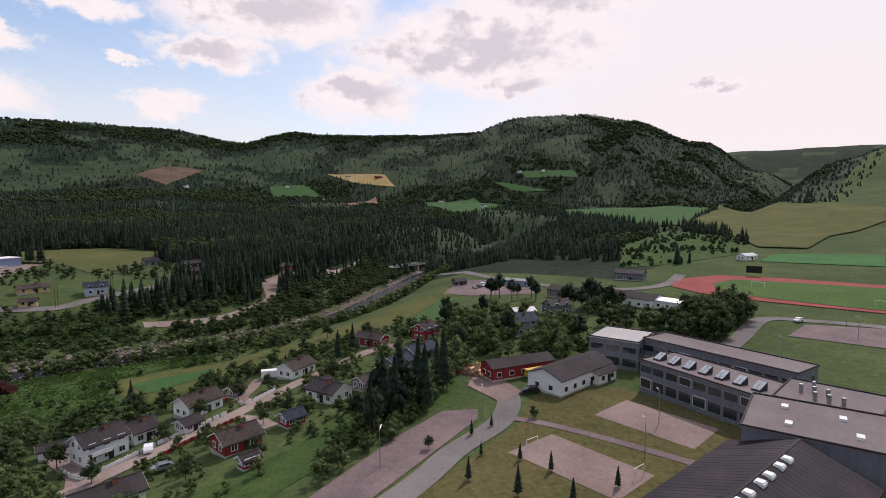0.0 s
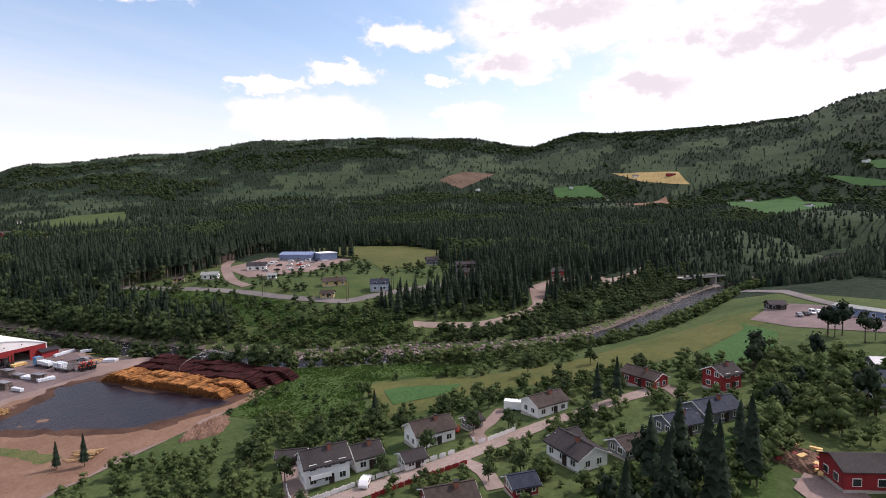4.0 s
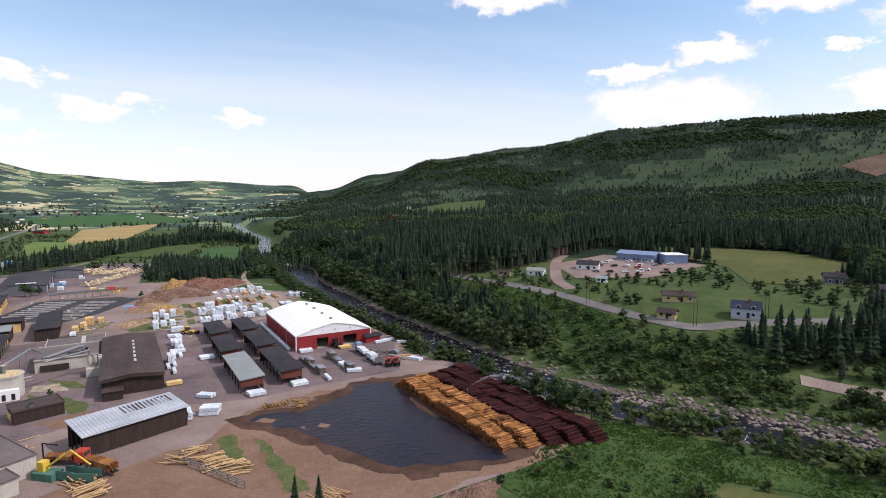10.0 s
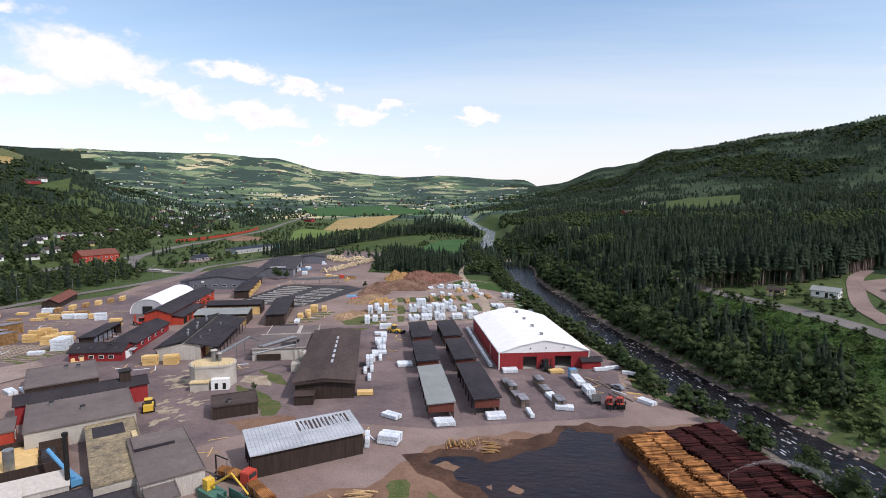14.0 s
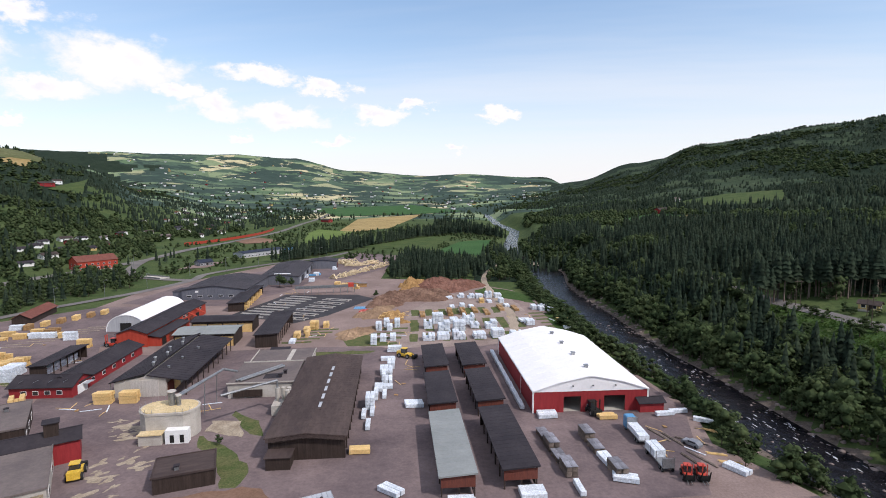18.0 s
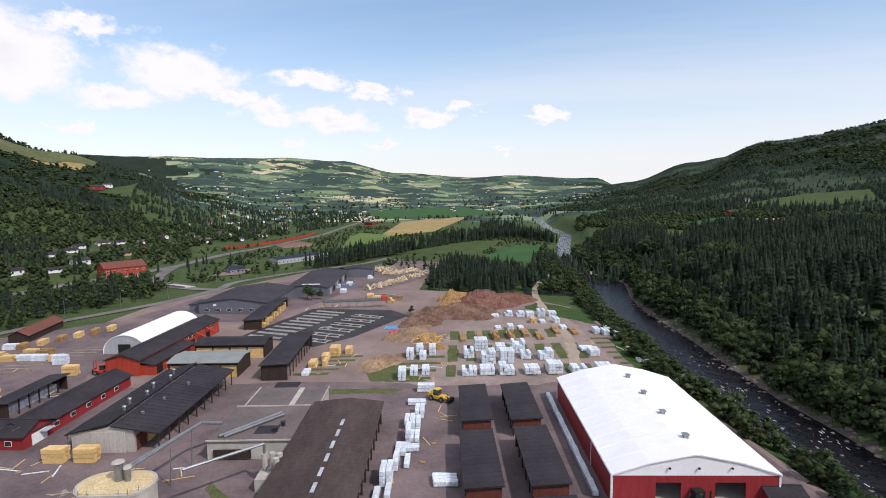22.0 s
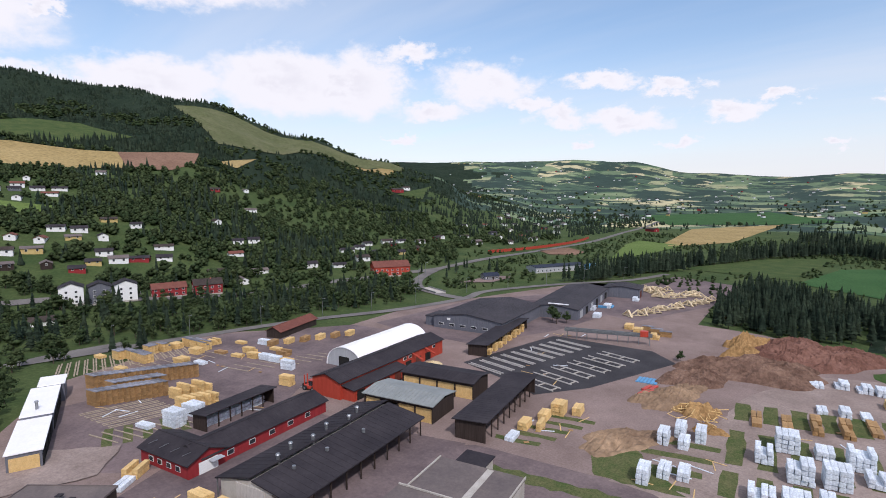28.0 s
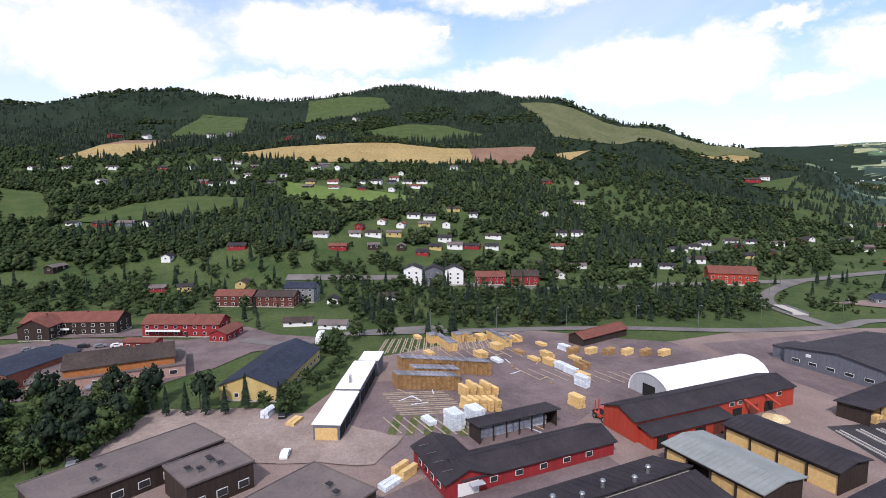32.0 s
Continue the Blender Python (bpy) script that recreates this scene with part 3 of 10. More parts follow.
def river_offset(x, y):
    """Signed distance from the river's middle, in widths of a river with banks at 9 m."""
    return line_offset(RIVER, x, y) / np.interp(y, [400, 440, 480, 530], [1.0, 1.3, 1.3, 0.85])


# azimuth from +y clockwise, heights at 400, 700 and 1200 m, then the ridge: its distance and height
WEST_HILLS = np.array([(-180, 16, 30, 80, 1500, 150), (-140, 14, 50, 140, 1500, 200), (-112, 10, 75, 175, 1500, 247), (-99, 12, 82, 205, 1370, 288), (-89, 15, 90, 215, 1300, 264),
                       (-77, 20, 90, 240, 1450, 325), (-68, 12, 84, 232, 1450, 306), (-62, 6, 80, 235, 1300, 264), (-53, 0, 48, 170, 1350, 200), (-46, 0, 30, 118, 1300, 140),
                       (-40, 0, 18, 92, 1300, 104), (-35, 0, 5, 45, 4500, 338)], float)
NORTH_AND_EAST_HILLS = np.array([(-28, -1, -1, 10, 4550, 362), (-22, -1, -1, 6, 4600, 330), (-16, -1, -1, 4, 4550, 232), (-8, -1, -1, 2, 4450, 192), (-4, -1, 0, 2, 4400, 200),
                                 (4, 4, 8, 20, 4400, 165), (7, 8, 14, 34, 3300, 112), (13, 12, 24, 50, 3050, 212), (19, 15, 30, 62, 2830, 265), (29, 18, 34, 76, 2550, 298),
                                 (40, 20, 36, 84, 2300, 350)], float)
EAST_HILLS = np.array([(53, 20, 36, 88, 2300, 358), (60, 20, 36, 90, 2300, 352), (67, 20, 34, 82, 2280, 308), (73, 18, 32, 70, 2220, 350), (85, 14, 30, 62, 2160, 333),
                       (91, 10, 26, 58, 2170, 338), (97, 8, 24, 58, 2200, 400), (103, 10, 24, 58, 2260, 415), (108, 12, 24, 56, 2350, 392), (114, 14, 24, 52, 2450, 298),
                       (119, 15, 24, 46, 2560, 180), (122, 15, 24, 42, 4400, 415), (126, 16, 26, 80, 1900, 170), (131, 16, 28, 90, 1850, 215), (180, 16, 30, 80, 1500, 150)], float)
HILLS = np.concatenate([WEST_HILLS, NORTH_AND_EAST_HILLS, EAST_HILLS])
MID = (-20.0, 60.0)


def wave(x, y, scale, seed):
    """Smooth hummocks between about -1 and 1, from a few crossed waves."""
    g = np.random.default_rng(seed)
    out = 0.0
    for k in range(7):
        a, ph, f = g.uniform(0, 6.283), g.uniform(0, 6.283), (0.6 + 0.35 * k) * 6.283 / scale
        out = out + np.sin((x * np.cos(a) + y * np.sin(a)) * f + ph + 1.3 * np.sin((y * np.cos(a) - x * np.sin(a)) * f * 0.6)) / (1 + 0.5 * k)
    return out / 3.0


def profile(row, r):
    """Height at distance r along one azimuth of the table."""
    _, z400, z700, z1200, rr, zr = row
    t = np.clip((r - 1200) / max(rr - 1200, 60), 0, 1)
    up = t ** 2.2 if rr > 3000 else np.sin(t * 1.5708) * 0.6 + 0.4 * t
    z = np.interp(r, [0, 400, 700, 1200], [z400, z400, z700, z1200])
    z = np.where(r > 1200, z1200 + (zr - z1200) * up, z)
    z = np.where(r > rr, zr * (1 - 0.3 * np.clip((r - rr) / 900, 0, 1)), z)
    az = row[0]
    top = 338 if -75 < az < -34 else (418 if 112 < az < 128 else 0)
    t = np.clip((r - 2300) / 2200, 0, 1)
    return np.maximum(z, top * t * t * (3 - 2 * t))


RINGS = np.concatenate([np.arange(300, 1500, 50), np.arange(1500, 5001, 100)]).astype(float)
RELIEF = np.stack([profile(row, RINGS) for row in HILLS])


def height(x, y):
    x, y = np.asarray(x, float), np.asarray(y, float)
    px, py = x - MID[0], y - MID[1]
    r, az = np.hypot(px, py), np.degrees(np.arctan2(px, py))
    s = valley_offset(x, y)
    # near: river bed, flat mill yard, terrace of houses in the south, rising far bank
    far_bank = np.interp(s, [0, 10, 15, 22, 32, 48, 70, 110, 200, 320], [-2.2, -2.2, -1.8, -0.5, 4.0, 10.5, 14.5, 17.0, 18.5, 20.0])
    yard = np.interp(-s, [0, 10, 14, 22, 30], [-2.2, -2.2, -1.8, -0.6, -0.15])
    south = np.interp(y + 0.08 * np.minimum(x - 50, 150), [-400, -150, -80, -50, -25, -10, 8, 32, 52], [16, 14, 12.5, 11, 9, 6.8, 4.6, 2.0, 0.0])
    south = south * np.interp(-s, [14, 30, 60], [0, 0.35, 1.0]) * np.interp(x, [-320, -120, -60], [0, 0.4, 1])
    near = np.where(s > 0, far_bank, yard + south)
    # far: the table of the valley's sides
    a = np.clip(np.searchsorted(HILLS[:, 0], az) - 1, 0, len(HILLS) - 2)
    fa = (az - HILLS[a, 0]) / np.maximum(HILLS[a + 1, 0] - HILLS[a, 0], 1e-6)
    fa = fa * fa * (3 - 2 * fa)
    ri = np.clip(np.searchsorted(RINGS, r) - 1, 0, len(RINGS) - 2)
    fr = np.clip((r - RINGS[ri]) / (RINGS[ri + 1] - RINGS[ri]), 0, 1)
    far = (RELIEF[a, ri] * (1 - fr) + RELIEF[a, ri + 1] * fr) * (1 - fa) + (RELIEF[a + 1, ri] * (1 - fr) + RELIEF[a + 1, ri + 1] * fr) * fa
    k = np.clip((r - 330) / 90, 0, 1)
    k = k * k * (3 - 2 * k)
    # the river keeps its bed
    keep = np.clip((np.abs(s) - 30) / 60, 0, 1)
    far = far * keep + np.where(s > 0, far_bank, yard) * (1 - keep)
    z = near * (1 - k) + far * k
    z = np.minimum(z, np.interp(np.abs(river_offset(x, y)), [0, 6, 9, 12, 17, 30, 45], [-5.5, -4.9, -3.7, -2.6, -1.2, 6, 500]))
    rough = np.clip((r - 500) / 900, 0, 1)
    return z + rough * (7 * wave(x, y, 420, 1) + 2.5 * wave(x, y, 130, 2)) * np.clip(z / 60, 0, 1)


def z_at(x, y):
    return float(height(np.array([x]), np.array([y]))[0])


def ground_sheet():
    """One sheet from the yard to the horizon, finer near the middle."""
    na = 760
    radii = np.concatenate([[0.0], np.geomspace(2.0, 4850, 270)])
    ang = np.linspace(0, 2 * np.pi, na, endpoint=False)
    A, Rr = np.meshgrid(ang, radii)
    X, Y = MID[0] + Rr * np.sin(A), MID[1] + Rr * np.cos(A)
    Z = height(X, Y)
    co = np.stack([X, Y, Z], -1).reshape(-1, 3)
    i, j = np.meshgrid(np.arange(len(radii) - 1), np.arange(na), indexing="ij")
    j2 = (j + 1) % na
    quads = np.stack([i * na + j, i * na + j2, (i + 1) * na + j2, (i + 1) * na + j], -1).reshape(-1, 4)[:, ::-1]
    me = bpy.data.meshes.new("ground")
    me.vertices.add(len(co))
    me.vertices.foreach_set("co", co.ravel())
    me.loops.add(quads.size)
    me.loops.foreach_set("vertex_index", quads.ravel())
    me.polygons.add(len(quads))
    me.polygons.foreach_set("loop_start", np.arange(0, quads.size, 4))
    me.polygons.foreach_set("use_smooth", np.ones(len(quads), bool))
    me.update(calc_edges=True)
    me.materials.append(M["ground"])
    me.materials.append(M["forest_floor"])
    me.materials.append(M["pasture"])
    far = np.hypot(co[:, 0] - MID[0], co[:, 1] - MID[1])
    az = np.degrees(np.arctan2(co[:, 0] - MID[0], co[:, 1] - MID[1]))
    az = az + 6 * wave(co[:, 0], co[:, 1], 520, 21) * (np.abs(az) < 60)
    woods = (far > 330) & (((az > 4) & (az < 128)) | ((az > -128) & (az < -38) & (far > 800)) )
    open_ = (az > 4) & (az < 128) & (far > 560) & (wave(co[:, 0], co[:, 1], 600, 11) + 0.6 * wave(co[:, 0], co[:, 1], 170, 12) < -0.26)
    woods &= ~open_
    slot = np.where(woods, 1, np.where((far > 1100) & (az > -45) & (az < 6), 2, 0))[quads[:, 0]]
    me.materials.append(M["young_forest"])
    slot = np.where(open_[quads[:, 0]] & (slot == 0), 3, slot)
    me.materials.append(M["river_bed"])
    slot = np.where((np.abs(river_offset(co[:, 0], co[:, 1])) < 12.5)[quads[:, 0]] & (far[quads[:, 0]] < 520), 4, slot)
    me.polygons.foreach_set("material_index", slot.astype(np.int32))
    return tagged(new("ground", me), "green valley floor and forested hills", "ground", kind="structure")


ground_sheet()


CLEAR_AREAS, CLEAR_LINES, CLEAR_SPOTS = [], [], []   # where no trees grow


def drape(name, outline, material, label, category, lift=0.12, step=6.0, kind="structure"):
    """A field or surface laid over the land inside an outline."""
    CLEAR_AREAS.append(outline)
    pts = [Vector(p) for p in outline]
    n = len(pts)
    ring = []
    for i in range(n):
        a, b = pts[i], pts[(i + 1) % n]
        k = max(1, int((b - a).length / step))
        ring += [a + (b - a) * (j / k) for j in range(k)]
    xs, ys = [p.x for p in pts], [p.y for p in pts]
    inside = []
    for gx in np.arange(min(xs) + step / 2, max(xs), step):
        for gy in np.arange(min(ys) + step / 2, max(ys), step):
            if in_outline(gx, gy, outline):
                inside.append(Vector((gx, gy)))
    k = len(ring)
    v, _, f, *_ = delaunay_2d_cdt(ring + inside, [(i, (i + 1) % k) for i in range(k)], [], 1, 1e-4)
    z = height(np.array([p.x for p in v]), np.array([p.y for p in v])) + lift
    me = bpy.data.meshes.new(name)
    me.from_pydata([(p.x, p.y, float(q)) for p, q in zip(v, z)], [], [tuple(q) for q in f])
    me.materials.append(material)
    ob = tagged(new(name, me), label, category, kind=kind)
    return ob


def in_outline(x, y, outline):
    inside = False
    n = len(outline)
    for i in range(n):
        (ax, ay), (bx, by) = outline[i], outline[(i + 1) % n]
        if (ay > y) != (by > y) and x < (bx - ax) * (y - ay) / (by - ay) + ax:
            inside = not inside
    return inside


def inside_many(x, y, outline):
    inside = np.zeros(np.shape(x), bool)
    n = len(outline)
    for i in range(n):
        (ax, ay), (bx, by) = outline[i], outline[(i + 1) % n]
        if ay == by:
            continue
        inside ^= ((ay > y) != (by > y)) & (x < (bx - ax) * (y - ay) / (by - ay) + ax)
    return inside


def smooth_line(points, n=8):
    """A rounded line through a few points."""
    p = [Vector(q) for q in points]
    p = [2 * p[0] - p[1]] + p + [2 * p[-1] - p[-2]]
    out = []
    for i in range(1, len(p) - 2):
        for k in range(n):
            t = k / n
            out.append(0.5 * ((2 * p[i]) + (p[i + 1] - p[i - 1]) * t + (2 * p[i - 1] - 5 * p[i] + 4 * p[i + 1] - p[i + 2]) * t * t
                              + (3 * p[i] - p[i - 1] - 3 * p[i + 1] + p[i + 2]) * t ** 3))
    return out + [p[-2]]


def ribbon(name, points, width, material, label, category, lift=0.2, kind="structure", across=3, n=8):
    """A road, path or stream of the given width laid over the land."""
    line = smooth_line(points, n)
    CLEAR_LINES.append(([tuple(p) for p in points], width))
    sh = Shape()
    rows = []
    for i, p in enumerate(line):
        d = (line[min(i + 1, len(line) - 1)] - line[max(i - 1, 0)]).normalized()
        nrm = Vector((-d.y, d.x))
        rows.append([p + nrm * (width * (k / across - 0.5)) for k in range(across + 1)])
    flat = [q for r in rows for q in r]
    z = height(np.array([q.x for q in flat]), np.array([q.y for q in flat])) + lift
    sh.v = [(q.x, q.y, float(h)) for q, h in zip(flat, z)]
    w = across + 1
    for i in range(len(line) - 1):
        for k in range(across):
            a = i * w + k
            sh.f.append((a, a + w, a + w + 1, a + 1))
            sh.m.append(0)
    return solid(name, sh, material, label, category, kind=kind)


# river surface
def river_surface():
    sh = Shape()
    line = smooth_line([tuple(p) for p in RIVER], 10)
    for i, p in enumerate(line):
        d = (line[min(i + 1, len(line) - 1)] - line[max(i - 1, 0)]).normalized()
        nrm = Vector((-d.y, d.x))
        for k in range(9):
            q = p + nrm * (24 * np.interp(p.y, [400, 440, 480, 530], [1.0, 1.3, 1.3, 0.85]) * (k / 8 - 0.5))
            sh.v.append((q.x, q.y, WATER_Z))
    for i in range(len(line) - 1):
        for k in range(8):
            a = i * 9 + k
            sh.f.append((a, a + 9, a + 10, a + 1))
            sh.m.append(0)
    solid("water", sh, M["water"], "dark river with riffles and reflections", "river", kind="structure")


river_surface()
YARD = [(-8, 62), (38, 72), (56, 76), (76, 92), (62, 120), (58, 150), (46, 170), (48, 190), (34, 235), (24, 262), (14, 330), (2, 358), (-12, 370), (-58, 390), (-84, 392), (-94, 470), (-140, 490), (-180, 470),
        (-205, 370), (-212, 330), (-205, 285), (-240, 240), (-228, 215), (-215, 178), (-160, 145), (-150, 118), (-120, 80), (-70, 55), (-30, 52)]
solid("yard", Shape().face([(x, y, 0.0) for x, y in YARD]), M["gravel"], "grey-brown gravel yard of the sawmill", "yard", kind="structure")

# ---- mill buildings ----
def slab_roof(b, w, l, h, rise, material, over=0.4, t=0.22, seams=0):
    """A roof slab over w by l that rises towards +x, with standing seams across it."""
    hw, hl = w / 2 + over, l / 2 + over
    roof = part("roof", Shape().hull([(-hw, h), (hw, h + rise), (hw, h + rise + t), (-hw, h + t)], -hl, hl), material, b)
    if seams:
        s = Shape()
        k = rise / (2 * hw)
        for i in range(seams + 1):
            y = -hl + 0.03 + (2 * hl - 0.06) * i / seams
            s.box(0, y, h + t + rise / 2 - 0.005, 2 * hw, 0.05, 0.025, tilt=k)
        part("seams", s, material, roof)
    return roof


def gable_roof(b, w, l, eave, ridge, material, over=0.4, t=0.18, seams=0):
    k = (ridge - eave) / (w / 2)
    hw, hl = w / 2 + over, l / 2 + over
    ze = eave - k * over
    for side in (-1, 1):
        sec = [(0, ridge + 0.02), (side * hw, ze + 0.02), (side * hw, ze + 0.02 + t), (0, ridge + 0.02 + t)]
        slope = part("roof_slope", Shape().hull(sec if side < 0 else sec[::-1], -hl, hl), material, b)
        if seams:
            s = Shape()
            for i in range(seams + 1):
                y = -hl + 0.03 + (2 * hl - 0.06) * i / seams
                s.box(side * hw / 2, y, (ridge + ze) / 2 + t + 0.01, hw, 0.05, 0.03, tilt=-side * k)
            part("seams", s, material, slope)
    if seams:
        part("ridge_cap", Shape().box(0, 0, ridge + t - 0.04, 0.4, 2 * hl, 0.1), material, b)


def gable_walls(b, w, l, eave, ridge, wall, below=0.6):
    return part("wall", Shape().hull([(-w / 2, -below), (w / 2, -below), (w / 2, eave), (0, ridge), (-w / 2, eave)], -l / 2, l / 2), wall, b)


def window(b, x, y, z, w, h, face, frame_mat=None, pane=None, joined=False):
    """A window in the wall face towards face ('x', '-x', 'y', '-y'): frame with a recessed pane."""
    rz = {"-y": 0, "x": 90, "y": 180, "-x": 270}[face]
    f = Shape()
    t = 0.11
    q = b.matrix_basis.translation
    if joined or not (-75 < q.x < 112 and -62 < q.y < 262):
        f.box(0, -0.02, -t, w + 2 * t, 0.1, h + 2 * t).box(0, -0.06, 0, w, 0.1, h, m=1)
        return part("window", f, (frame_mat or M["white_wall"], M["glass"]), b, at=pose(x, y, z, 0, 0, rz))
    for sx, sz, px, pz in ((w + 2 * t, t, 0, -t), (w + 2 * t, t, 0, h), (t, h, -w / 2 - t / 2, 0), (t, h, w / 2 + t / 2, 0), (0.07, h, 0, 0)):
        f.box(px, -0.03, pz, sx, 0.12, sz)
    fr = part("window", f, frame_mat or M["white_wall"], b, at=pose(x, y, z, 0, 0, rz))
    part("pane", Shape().box(0, 0.0, 0, w, 0.06, h), pane or M["glass"], fr)
    return fr


def gabled(name, x, y, w, l, eave, ridge, rz, wall, roof, label, category="building", over=0.4, z=0.0, seams=0):
    b = thing(name, pose(x, y, z, 0, 0, rz), label, category)
    gable_walls(b, w, l, eave, ridge, wall)
    gable_roof(b, w, l, eave, ridge, roof, over, seams=seams)
    return b


def panel_door(b, x, y, w, h, face, material, label="", frame_mat=None, lift=0.0):
    """A boarded door or bay leaf set into the wall, with slats."""
    rz = {"-y": 0, "x": 90, "y": 180, "-x": 270}[face]
    n = max(2, int(w / 0.9))
    sec = []
    for i in range(n):
        u, v = -w / 2 + w * i / n, -w / 2 + w * (i + 1) / n
        sec += [(u, -0.12), (u + 0.08, -0.12), (u + 0.08, -0.08), (v, -0.08)]
    sec += [(w / 2, -0.12), (w / 2, 0.08), (-w / 2, 0.08)]
    return part("door", Shape().prism(sec, 0, h), material, b, label, at=pose(x, y, lift, 0, 0, rz))


def hall():
    b = thing("warehouse", pose(16.3, 210.7, 0, 0, 0, 10.8), "large red warehouse hall with a white cloth roof", "warehouse")
    w, l, e, a = 30.5, 51.5, 5.6, 9.7
    y0 = -l / 2
    # side and back walls, and the front wall round two open doorways
    for x in (-w / 2 + 0.15, w / 2 - 0.15):
        part("side_wall", Shape().box(x, 0, 0, 0.3, l, e), M["red_wall"], b)
    part("back_wall", Shape().box(0, l / 2 - 0.15, 0, w - 0.6, 0.3, e), M["red_wall"], b)
    for x0, x1, z0 in ((-w / 2 + 0.3, -7.2, 0), (-2.6, 3.6, 0), (9.2, w / 2 - 0.3, 0), (-7.2, -2.6, 4.2), (3.6, 9.2, 4.2)):
        part("front_wall", Shape().box((x0 + x1) / 2, y0 + 0.15, z0, x1 - x0, 0.3, e - z0), M["red_wall"], b)
    part("floor_slab", Shape().box(0, 0, 0.02, w - 0.8, l - 0.8, 0.05), M["concrete"], b)
    hw = w / 2 + 0.25
    prof = [(-hw, e - 0.1), (-hw, e + 0.35), (-hw * 0.55, e + 2.55), (-0.6, a), (0.6, a), (hw * 0.55, e + 2.55), (hw, e + 0.35), (hw, e - 0.1)]
    inner = [(x * 0.985, z - 0.22) for x, z in prof[1:-1]]
    part("roof", Shape().hull([prof[0], *[(x, z) for x, z in inner], prof[-1], *prof[1:-1][::-1]], y0 - 0.35, l / 2 + 0.35), M["white_roof"], b)
    for y in (y0 - 0.02, l / 2 + 0.02):
        part("gable", Shape().hull([(-hw + 0.05, e), (hw - 0.05, e), (hw - 0.05, e + 0.3), (hw * 0.55, e + 2.4), (0, a - 0.15), (-hw * 0.55, e + 2.4), (-hw + 0.05, e + 0.3)], y - 0.05, y + 0.05),
             M["white_roof"], b, "white cloth gable over the red wall")
    for i in range(1, 11):
        y = y0 + l * i / 11
        s = Shape()
        for (xa, za), (xb, zb) in zip(prof[1:-1], prof[2:-1]):
            s.tube((xa, y, za + 0.02), (xb, y, zb + 0.02), 0.05, sides=4, cap=0)
        part("roof_seam", s, M["white_roof"], b)
    for i, yy in enumerate((-19, -7.5, 4, 15.5)):
        v = part("roof_vent", Shape().box(0.8, yy, a - 0.05, 0.9, 0.9, 0.55), M["steel"], b)
        part("cap", Shape().box(0.8, yy, a + 0.6, 1.25, 1.25, 0.15), M["steel"], v)
    for x in (-w / 2 - 0.03, w / 2 + 0.03):
        for y in (y0 + 0.1, l / 2 - 0.1):
            part("corner_trim", Shape().box(x, y, 0, 0.35, 0.5, e), M["white_wall"], b, "white corner board")
    for y in (-l / 2 + 14.5,):
        part("downpipe", Shape().tube((-w / 2 - 0.12, y, 0), (-w / 2 - 0.12, y, e), 0.08, cap=0), M["white_wall"], b)
    d = part("side_door", Shape().box(-0.6, y0 - 0.04, 0, 1.0, 0.1, 2.1), M["grey_wall"], b)
    part("door_pane", Shape().box(-0.6, y0 - 0.1, 1.2, 0.6, 0.04, 0.7), M["glass"], d)
    for x in (-4.9, 6.4, 0.4):
        part("lamp", Shape().box(x, y0 - 0.4, 7.0, 0.3, 0.4, 0.25), M["dark"], b)


hall()


def drying_shed(x, y, l, roof, label, name="drying_shed"):
    """A roof on posts with boarded ends."""
    b = thing(name, pose(x, y, 0, 0, 0, 12), label, "shed", "open sheds beside the hall")
    w, h = 6.6, 4.1
    slab_roof(b, w, l, h, 0.5, roof, 0.45, 0.3, seams=int(l / 1.6))
    for e in (-1, 1):
        part("end_wall", Shape().box(0, e * (l / 2 - 0.15), 1.9 if e < 0 else 0, w, 0.18, h - 1.9 if e < 0 else h), M["brown_wall"] if e > 0 else M["red_brown"], b)
    n = int(l / 4.6)
    for i in range(n + 1):
        yy = -l / 2 + 0.3 + (l - 0.6) * i / n
        for xx, hh in ((-w / 2 + 0.15, h), (w / 2 - 0.15, h + 0.45), (0.2, h + 0.2)):
            part("post", Shape().box(xx, yy, 0, 0.26, 0.26, hh), M["brown_wall"], b)
    for xx, hh in ((-w / 2 + 0.15, h - 0.3), (w / 2 - 0.15, h + 0.1)):
        part("beam", Shape().box(xx, 0, hh, 0.22, l, 0.32), M["brown_wall"], b)
    part("back_boards", Shape().box(w / 2 - 0.35, 0, 0.4, 0.08, l - 1, 3.0), M["brown_wall"], b)


OPEN_SHEDS = [(-24.3, 215.6, 22.5), (-19.0, 187.4, 23), (-13.0, 218.8, 23), (-7.2, 191.2, 24)]
for sx, sy, sl in OPEN_SHEDS:
    drying_shed(sx, sy, sl, M["dark_roof"], "brown open timber shed with a dark sheet roof")
drying_shed(-12.7, 156.3, 29.5, M["grey_roof"], "open timber shed with a pale grey sheet roof")
drying_shed(-0.9, 160.4, 29.5, M["dark_roof"], "long open timber shed with a dark sheet roof")


